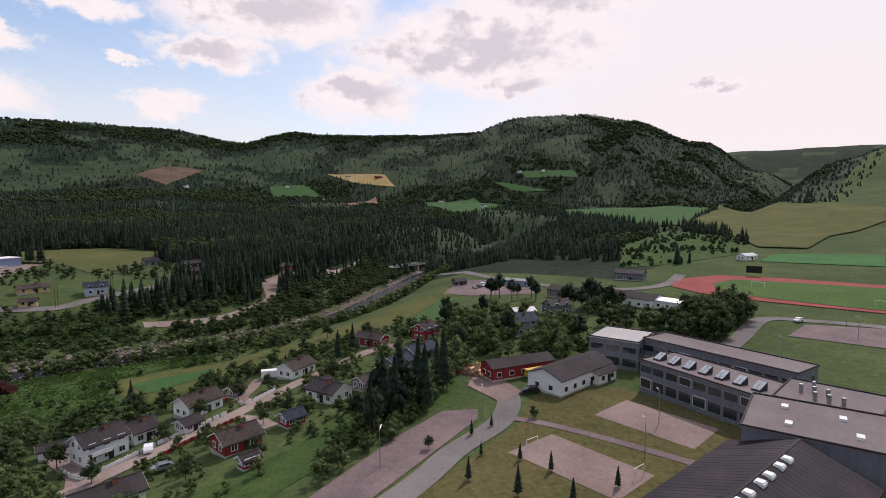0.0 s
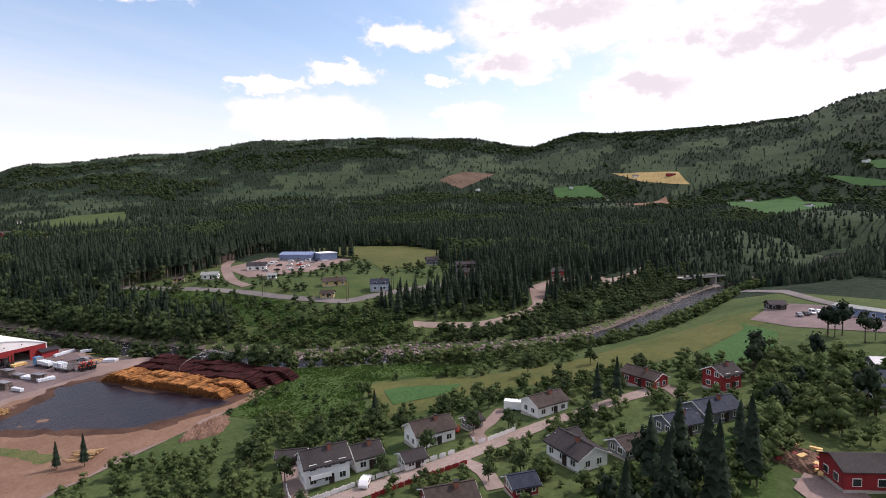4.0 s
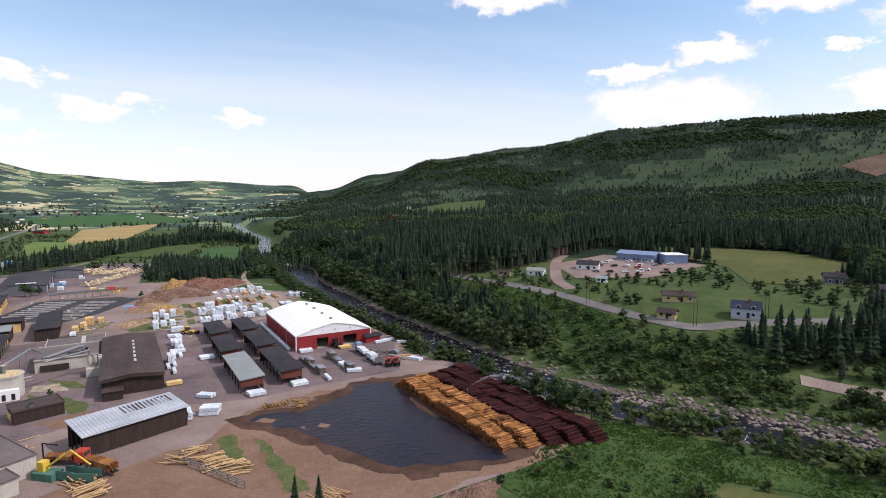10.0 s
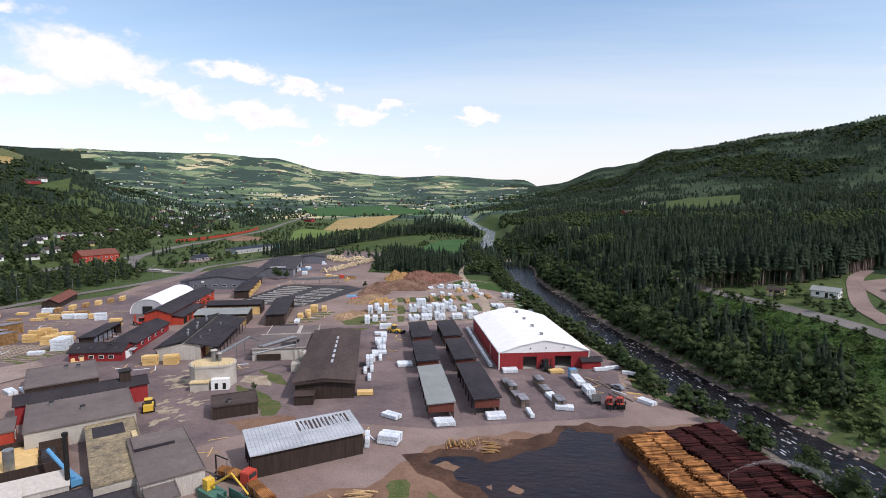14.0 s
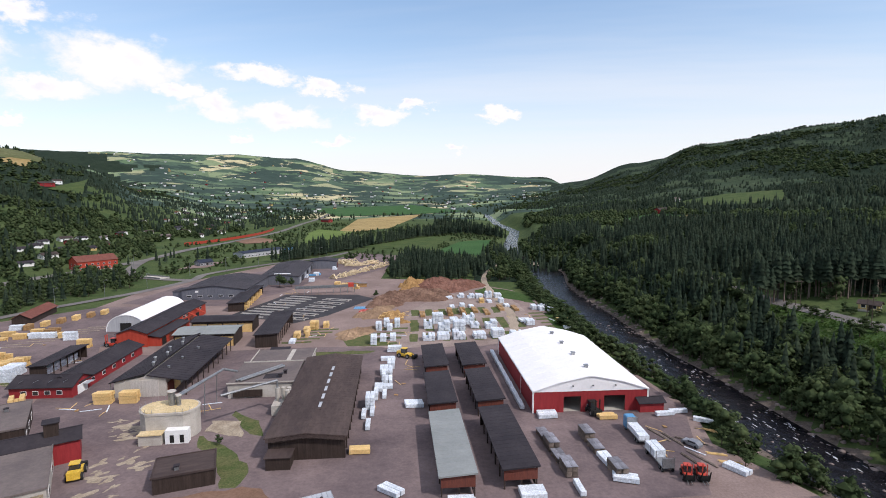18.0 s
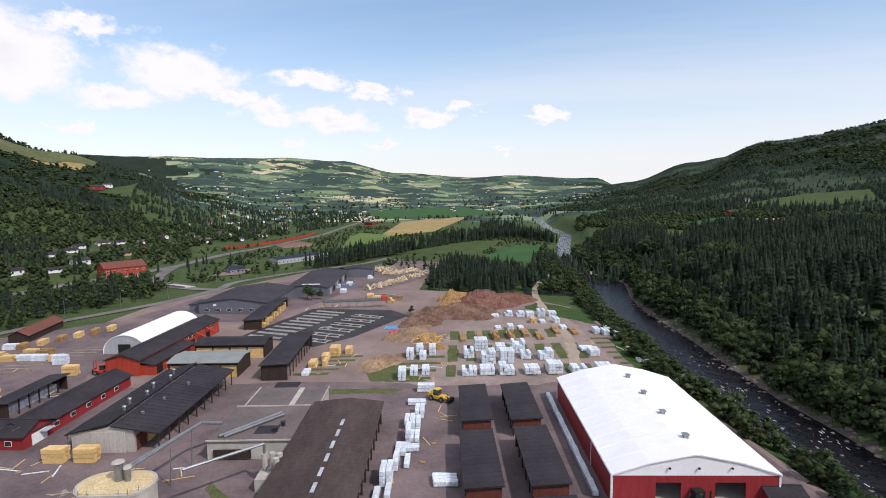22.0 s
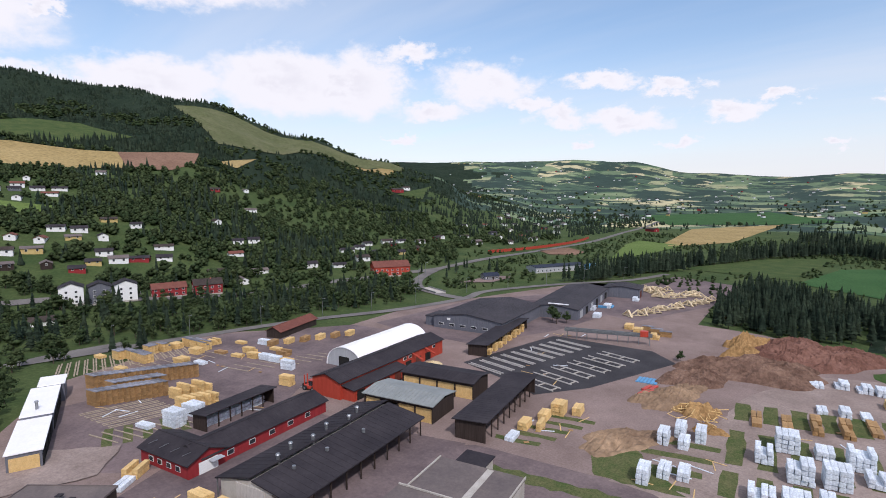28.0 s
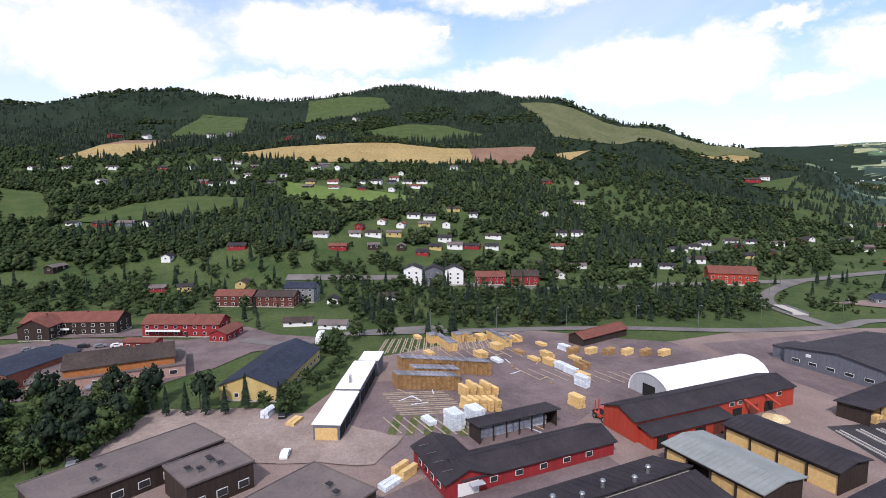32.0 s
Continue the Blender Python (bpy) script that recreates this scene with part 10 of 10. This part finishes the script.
# bank belts and woods close to the mill
x, y, u = sample(34000, -30, 430, -70, 620, 201)
s, so = river_offset(x, y), valley_offset(x, y)
free = free_places(x, y)
open_bank = (x > 86) & (y < 160)
far_belt = (s > 11.5) & (so < 47) & free & ~open_bank
low_belt = (s > 14) & (so < 44) & free & open_bank
near_belt = (s < -11.5) & (s > -24) & free & (y > 150)
east_belt = (s < -11.5) & (s > -25) & free & (y < 100) & (x > 84)
corner_belt = (s < -11) & (s > -22) & free & (y > 72) & (y < 112) & (x > 62)
wood_e = (so > 36) & free & ~((x > 92) & (x < 262) & (y > 100) & (y < 262)) & (np.hypot(x - MID[0], y - MID[1]) < 560)
sp = wood_e & (wave(x, y, 160, 7) > -0.35)
lf = wood_e & ~sp
k = far_belt & (u < np.where(s < 24, 0.70, 0.30))
grow("leaf", x[k], y[k], 6.5, 12.0, 301, "grey-green alders and willows on the far bank", wide=1.1, base=0.2)
k = low_belt & (u < 0.85) & (x > 150)
grow("leaf", x[k], y[k], 3.0, 6.8, 306, "willow thicket between track and river", wide=1.3, base=0.15)
k = low_belt & (x <= 150)
grow("garden", x[k], y[k], 1.6, 4.6, 304, "low willow scrub on the stony bank", wide=1.45, base=0.15)
k = near_belt & (u < 0.86)
q = y[k] < 262
grow("leaf", x[k][~q], y[k][~q], 2.8, 5.8, 302, "green bushes on the bank beside the yard", wide=1.7, base=0.15)
grow("leaf", x[k][q], y[k][q], 3.6, 7.4, 307, "tall green bushes on the bank beside the yard", wide=1.35, base=0.15)
k = east_belt & ~corner_belt & (u < 0.85)
grow("garden", x[k], y[k], 3.6, 6.6, 303, "willows and alders along the river", wide=1.35, base=0.12)
k = corner_belt & (u < 0.7)
grow("garden", x[k], y[k], 4.2, 8.4, 308, "tall alders at the river bend", wide=1.15, base=0.15)
k = far_belt & (s > 17) & (u > np.where(s < 24, 0.82, 0.45)) & (y > 60)
grow("spruce", x[k], y[k], 10, 15, 305, "spruces among the riverside alders")
k = sp & (u < 0.62)
grow("spruce", x[k], y[k], 8.5, 17, 310, "dense dark spruce wood on the far bank", wide=1.05)
k = lf & (u < 0.34)
grow("leaf", x[k], y[k], 7, 13, 320, "mixed broadleaf wood on the far bank")
# scattered trees and bushes in the clearings of the far bank
x, y, u = sample(1500, 92, 270, 95, 265, 202)
k = (valley_offset(x, y) > 30) & free_places(x, y, 1.5) & (u < np.where(valley_offset(x, y) < 46, 0.7, 0.3))
grow("leaf", x[k], y[k], 2.2, 5.5, 330, "garden trees and bushes on the far bank", wide=1.4, base=0.15)
x, y, u = sample(700, 150, 330, 18, 112, 203)
k = (valley_offset(x, y) > 30) & free_places(x, y, 1.0) & (u < 0.6)
grow("spruce", x[k], y[k], 8, 12.5, 340, "tall spruces beside the sandy track")
# low scrub in the rough meadows
SCRUB = [[(38, 70), (52, 79), (72, 90), (80, 90), (94, 74), (110, 52), (114, 36), (102, 30), (93, 47), (83, 55), (70, 48), (58, 34), (46, 46)], [(100, 296), (108, 280), (118, 240), (128, 190), (130, 150), (120, 134), (108, 150), (100, 190), (95, 250)], [(96, 160), (104, 148), (118, 133), (138, 122), (150, 100), (146, 88), (128, 98), (112, 116), (98, 138)]]
for i, o in enumerate(SCRUB):
    x, y, u = sample(14000, min(p[0] for p in o), max(p[0] for p in o), min(p[1] for p in o), max(p[1] for p in o), 210 + i)
    k = inside_many(x, y, o)
    v, t, m = weed_shape(350 + i)
    hw = np.random.default_rng(350 + i).uniform(0.15, 0.42, k.sum()) * (1 + 0.7 * wave(x[k], y[k], 18, 4))
    scatter_mesh("tall_weeds", v, t, m, x[k], y[k], height(x[k], y[k]) + 0.05, hw * 1.3 + 0.2, np.maximum(hw, 0.12), 355 + i, (M["weeds"],), "tall bright green weeds of the rough meadow", "weeds")
    k &= u > (0.997, 0.984, 0.99)[i]
    grow("leaf", x[k], y[k], 1.5, (3.2, 4.6, 3.6)[i], 360 + 10 * i, "single bushes in the rough meadow", wide=1.3)
# gardens and thickets round the village houses
x, y, u = sample(2300, -22, 140, -62, 50, 215)
k = free_places(x, y, 1.2) & (u < 0.15 + 0.40 * (wave(x, y, 34, 14) > 0.1) + 0.2 * (x > 78)) & ~((x < 52) & (y < -52)) & ~inside_many(x, y, YARD)
grow("garden", x[k], y[k], 1.3, 5.2, 370, "green garden trees and thickets round the houses", wide=1.25, base=0.18)
o = [(422, -190), (598, -292), (460, -314), (336, -255), (300, -202), (281, -157)]
x, y, u = sample(1100, 281, 598, -314, -157, 216)
k = inside_many(x, y, o) & (u < 0.2 + 0.6 * (wave(x, y, 60, 18) > 0))
grow("far_leaf", x[k], y[k], 2.0, 5.5, 376, "bushes on the rough slope above the depot", near=False, wide=1.3, clumps=6)
# woods round the mill and the town
WOODS = [
    ("spruce", [(-78, 392), (-90, 450), (-85, 520), (-30, 467), (-6, 408), (-42, 386)], 520, 8, 12, "dark spruce copse behind the bark heap"),
    ("leaf", [(-20, 380), (6, 400), (14, 440), (0, 520), (-14, 520), (-10, 440)], 120, 5, 9, "riverside trees beside the track"),
    ("leaf", [(-230, 176), (-300, 176), (-330, 236), (-308, 300), (-300, 340), (-276, 390), (-240, 372), (-222, 352), (-236, 290), (-246, 240)], 190, 4, 8, "broadleaf belt beside the western road"),
    ("spruce", [(-232, 180), (-290, 176), (-320, 240), (-300, 300), (-284, 370), (-244, 372), (-226, 340), (-240, 280)], 110, 8, 13, "spruces in the belt beside the road"),
    ("garden", [(-152, 90), (-156, 104), (-172, 112), (-190, 112), (-200, 96), (-190, 72), (-160, 70)], 110, 5, 9, "dense grove of broadleaf trees"),
    ("pine", [(-152, 90), (-156, 104), (-172, 112), (-190, 112), (-200, 96), (-190, 72), (-160, 70)], 45, 9, 13, "tall pines standing above the grove"),
    ("garden", [(21, -38), (48, -37), (69, -56), (46, -58), (20, -51), (3, -40)], 130, 2, 5, "bushes on the slope above the houses"),
    ("pine", [(17, -38), (50, -44), (69, -54), (66, -60), (44, -58), (18, -47)], 9, 8, 12, "tall dark pines above the houses"),
    ("spruce", [(20, -40), (58, -46), (70, -56), (44, -58), (26, -50)], 7, 9, 13, "tall dark spruces above the houses"),
    ("garden", [(50, -58), (142, -54), (137, -78), (106, -104), (72, -99), (62, -84), (45, -72)], 120, 4, 9, "broadleaf wood between houses and school"),
    ("pine", [(62, -50), (140, -52), (137, -78), (106, -104), (72, -96)], 9, 8, 12, "pines between houses and school"),
    ("leaf", [(90, -128), (133, -145), (157, -173), (118, -167), (94, -153), (89, -139)], 75, 6, 11, "tall birches behind the school"),
    ("pine", [(172, -66), (184, -72), (180, -96), (160, -130), (136, -124), (130, -112), (166, -92)], 26, 9, 13, "tall pines beside the workshop"),
    ("garden", [(44, 58), (60, 51), (71, 36), (74, 24), (53, 15), (39, 20), (19, 26), (28, 50)], 85, 2.2, 5, "dense bushes between meadow and houses"),
    ("garden", [(74, 20), (104, -12), (117, -22), (112, -32), (92, -14), (66, 6), (54, 12)], 90, 2.2, 5, "bushes between the mown field and the gardens"),
    ("garden", [(8, -12), (30, -20), (44, -22), (62, -30), (70, -24), (56, -10), (36, -2), (14, 6)], 90, 1.2, 3.0, "garden bushes and hedges by the lane"),
    ("leaf", [(-199, 144), (-229, 157), (-237, 165), (-224, 165), (-175, 152), (-167, 146)], 70, 4, 8, "broadleaf trees beside the yellow barn"),
    ("pine", [(-206, 116), (-208, 129), (-205, 140), (-178, 140), (-180, 121)], 26, 9, 13, "pines in front of the yellow barn"),
    ("leaf", [(92, -122), (120, -150), (134, -160), (118, -128), (150, -120), (140, -108), (108, -112)], 50, 5, 9, "trees beside the school road"),
    ("garden", [(-8, 60), (10, 62), (26, 52), (40, 36), (50, 24), (42, 20), (30, 30), (12, 36), (-10, 44)], 60, 2.5, 5, "trees and bushes between yard and houses"),
    ("garden", [(-40, 20), (-10, 44), (10, 36), (14, 22), (2, 12), (-20, 6)], 60, 2, 4.5, "garden trees at the end of the lane")]
for i, (kind_, o, n, lo, hi, lb) in enumerate(WOODS):
    x, y, u = sample(n * 3, min(p[0] for p in o), max(p[0] for p in o), min(p[1] for p in o), max(p[1] for p in o), 230 + i)
    k = inside_many(x, y, o) & free_places(x, y, 0.5)
    grow(kind_, x[k][:n], y[k][:n], lo, hi, 400 + 5 * i, lb, wide=1.1)
BELTS = [[(-186, 470), (-169, 536), (-139, 620), (-116, 718), (-63, 794)], [(-63, 794), (-10, 720)], [(-60, 900), (-123, 932)]]
bx, by = [], []
g = np.random.default_rng(250)
for line_ in BELTS:
    for (ax, ay), (cx, cy) in zip(line_[:-1], line_[1:]):
        n = int(math.hypot(cx - ax, cy - ay) * 1.1)
        t = g.random(n)
        bx.append(ax + (cx - ax) * t + g.normal(0, 5, n))
        by.append(ay + (cy - ay) * t + g.normal(0, 7, n))
bx, by = np.concatenate(bx), np.concatenate(by)
k = free_places(bx, by, 2)
grow("spruce", bx[k], by[k], 11, 17, 470, "spruce belts between the valley fields")

# rough scrub of the valley floor
x, y, u = sample(5200, -345, 0, 395, 960, 253)
k = free_places(x, y, 11) & (u < 0.25 + 0.45 * (wave(x, y, 70, 15) > 0.0)) & (np.abs(river_offset(x, y)) > 16)
grow("far_leaf", x[k], y[k], 1.6, 4.5, 475, "bushes and scrub on the valley floor", near=False, wide=1.6)
# gardens and hedges of the town
x, y, u = sample(5200, -440, -236, -60, 480, 255)
k = free_places(x, y, 1.5) & (u < 0.16 + 0.30 * (wave(x, y, 90, 13) > 0.1)) & ~((x > -300) & (y < 170) & (y > 30)) & (np.hypot(x - MID[0], y - MID[1]) < 430)
grow("leaf", x[k], y[k], 4, 9, 480, "garden trees between the town's houses", wide=1.15)
k2 = free_places(x, y, 1.5) & (u > 0.97)
grow("spruce", x[k2], y[k2], 8, 14, 485, "spruces between the town's houses")

# far slopes
g = np.random.default_rng(260)
N_FAR = 160000
r = np.exp(g.uniform(math.log(400), math.log(2750), N_FAR))
az = g.uniform(-128, 130, N_FAR)
x, y = MID[0] + r * np.sin(np.radians(az)), MID[1] + r * np.cos(np.radians(az))
u = g.random(N_FAR)
s = river_offset(x, y)
big, fine_ = wave(x, y, 600, 11), wave(x, y, 170, 12)
az = az + 6 * wave(x, y, 520, 21) * (np.abs(az) < 60)
dens = np.where((az > 3), np.where(big + 0.6 * fine_ > -0.28, 0.9, 0.2), 0.0)
north = (az <= 3) & (az > -37)
dens = np.where(north, np.where(r < 1000, 0.0, np.where(fine_ > 0.35, 0.25, 0.04)), dens)
west = az <= -37
dens = np.where(west, np.where(r < 800, np.where(fine_ > -0.2, 0.72, 0.28), np.where(big + 0.5 * fine_ > -0.35, 0.9, 0.18)), dens)
dens = np.where((x < -372) & (y > 420) & (r < 1500) & (az > -60), np.where(fine_ > -0.2, 0.5, 0.2), dens)
dens = np.where(west & (x > -352) & (y > 100) & (y < 520), 0.12, dens)
dens = np.where(np.abs(s) < 18, 0, dens)
dens = np.where((r < 560) & (az > 3), 0.25, dens)
k = (u < dens)
x, y, r, az, big, fine_, u = x[k], y[k], r[k], az[k], big[k], fine_[k], u[k]
k = free_places(x, y, 3)
x, y, r, az, big, fine_, u = x[k], y[k], r[k], az[k], big[k], fine_[k], u[k]
leafy = np.where(az > 3, (big + fine_ * 0.6 > 0.22), np.where((az > -37) & (x > -372), fine_ > 0.5, np.where(r < 820, (fine_ + 1.2 * (u / np.maximum(0.3, 0.8)) < 1.0), big - fine_ > 0.3)))
for (r0, r1), wd in (((380, 900), 1.25), ((900, 1600), 2.1), ((1600, 2800), 3.4)):
    q = (r >= r0) & (r < r1)
    hs = 0.9 if r0 < 900 else 0.55
    grow("spruce", x[q & ~leafy], y[q & ~leafy], 8 * hs, 16.5 * hs, 500 + r0, "spruce forest covering the valley slopes", near=False, wide=wd)
    grow("far_leaf", x[q & leafy], y[q & leafy], 5.5, 9, 520 + r0, "broadleaf woods on the valley slopes", near=False, wide=wd, clumps=6 if r0 < 900 else 3)

# houses on the distant northern slopes
def distant_houses():
    g = random.Random(77)
    hs = Shape()
    for k in range(330):
        r = 1300 + 2900 * g.random() ** 0.9
        a = radians(g.uniform(-41, 5))
        x, y = MID[0] + r * math.sin(a), MID[1] + r * math.cos(a)
        if abs(float(river_offset(np.array([x]), np.array([y]))[0])) < 60 or float(wave(np.array([x]), np.array([y]), 500, 9)[0]) < -0.1:
            continue
        zz, l, w, rot = z_at(x, y) + 2.0, g.uniform(7, 13), g.uniform(6, 8), g.uniform(0, 180)
        m = g.choices((0, 1, 2), (9, 1.2, 1))[0]
        hs.box(x, y, zz - 3, l, w, 5.6, rot, m=m)
        c, s_ = math.cos(radians(rot)), math.sin(radians(rot))
        n0 = len(hs.v)
        for u, v, h in ((-0.55, -0.6, 2.5), (0.55, -0.6, 2.5), (0.55, 0.6, 2.5), (-0.55, 0.6, 2.5), (-0.55, 0, 4.9), (0.55, 0, 4.9)):
            hs.v.append((x + u * l * c - v * w * s_, y + u * l * s_ + v * w * c, zz + h))
        for f in ((0, 1, 5, 4), (2, 3, 4, 5), (1, 2, 5), (3, 0, 4)):
            hs.f.append(tuple(n0 + i for i in f))
            hs.m.append(3 + (k % 2))
    solid("distant_houses", hs, (M["white_wall"], M["red_wall"], M["yellow_wall"], M["dark_roof"], M["brown_roof"]), "small distant houses and farms along the valley", "houses", kind="stuff")


distant_houses()

# single trees in gardens and on the school lawn
def tree_proto(kind, seed, label):
    v, t, m = spruce_shape(12, 11, seed) if kind == "spruce" else leafy_shape(240, seed, 0.062)
    b = thing("spruce" if kind == "spruce" else "birch_tree", pose(0, 0, 0), label, "tree", "single trees")
    for slot, nm, mt in ((1, "trunk", M["bark"]), (0, "crown", M["spruce"] if kind == "spruce" else M["leaf"])):
        me = bpy.data.meshes.new(nm)
        fs = t[m == slot]
        used = np.unique(fs)
        me.from_pydata([tuple(p) for p in v[used]], [], [tuple(int(i) for i in f) for f in np.searchsorted(used, fs)])
        me.materials.append(mt)
        part(nm, me, None, b)
    return b


# water thrown from the sprinkler
gw = np.random.default_rng(90)
tt = gw.random(2600) ** 0.7
spread = 0.05 + 1.1 * tt
wx = 48.5 + 22 * tt + gw.normal(0, 1, 2600) * spread * 0.7
wy = 112.0 - 4 * tt + gw.normal(0, 1, 2600) * spread * 0.9
wz = 4.6 + 17 * tt - 20.5 * tt * tt + gw.normal(0, 1, 2600) * spread * 0.45
ov, ot = ico(8, 0.1)
scatter_mesh("water_jet", ov, ot, None, wx, wy, np.maximum(wz, -3.4), gw.uniform(0.012, 0.04, 2600), gw.uniform(0.02, 0.05, 2600), 91, (M["foam"],), "white water jet thrown by the sprinkler", "water jet")
protos = [tree_proto("spruce", 71, "tall dark spruce standing alone"), tree_proto("spruce", 72, "slim dark spruce standing alone"), tree_proto("leaf", 73, "green birch tree with a loose crown"), tree_proto("leaf", 74, "rounded green garden tree")]
SINGLES = [(0, 31, -49, 15), (1, 36, -55, 16), (0, 47, -52, 15), (1, 50, -58, 16), (0, 81, -22, 11), (0, 84, -26, 12), (1, 24, -45, 13), (0, 2, 70, 8),
           (1, 26, -70, 3), (1, 22, -66, 3.5), (3, 30, -79, 3), (1, 13, -68, 3), (0, 4, -66, 4.5), (0, -1, -74, 5.5), (1, 7, -80, 4), (0, -4, -82, 5), (2, 16, -58, 3), (1, 11, -75, 3.5), (0, 2, -90, 4),
           (2, 40, 1, 6), (3, 28, 3, 5), (3, 32, 18, 5), (2, 54, -2, 6), (3, 60, -8, 5), (2, 18, 20, 6), (3, 10, 6, 5), (2, 27, -8, 4), (3, 38, -22, 5), (2, 33, -18, 4), (3, 14, -25, 5), (2, 8, -14, 4), (3, 66, -25, 6), (2, 90, -25, 6),
           (2, 110, -25, 7), (3, 116, -40, 6), (2, 86, -12, 6), (3, 96, -6, 7), (2, 72, 4, 6), (2, 60, 10, 7), (3, 50, 16, 6), (2, 46, 22, 7), (3, 36, 30, 7), (2, 20, 34, 7), (3, 12, 30, 6)]
YARD_TREES = [(0, -181, 112, 9), (1, -178, 117, 9), (0, -177, 122, 10), (1, -176, 127, 10), (0, -175, 132, 9), (1, -177, 137, 11), (0, -171, 146, 10), (2, -180, 150, 7), (2, -187, 156, 7), (3, -196, 160, 6), (3, -206, 163, 6), (2, -214, 166, 6),
              (3, -176, 142, 6), (3, -183, 147, 6), (2, -192, 153, 6), (3, -145, 102, 5), (2, -138, 355, 8), (2, -134, 352, 7), (3, -131, 356, 6), (3, -72, 330, 4), (2, 61, 146, 8), (3, 64, 137, 8), (2, 62, 128, 9), (3, 68, 108, 10), (2, 70, 100, 10),
              (3, 72, 94, 10), (2, 75, 90, 9), (3, 66, 116, 9), (2, 73, 102, 9), (3, 69, 122, 8), (2, 48, 170, 5), (3, 50, 177, 5), (3, 49, 160, 4), (3, -66, 157, 2.5)]
for k, x, y, h in SINGLES + YARD_TREES:
    zz = 0.0 if in_outline(x, y, YARD) else z_at(x, y) - 0.1
    q = copy_thing(protos[k], pose(x, y, zz, 0, 0, (x * 37 + y * 11) % 360))
    q.scale = (h * (1.15 if k > 1 else 1.0), h * (1.15 if k > 1 else 1.0), h)
for k, (x, y, h) in enumerate(((56, 30, 8), (-2, 74, 7), (104, 8, 8), (122, -6, 7))):
    protos[k].matrix_basis = pose(x, y, z_at(x, y) - 0.1) @ Matrix.Diagonal((h, h, h, 1))
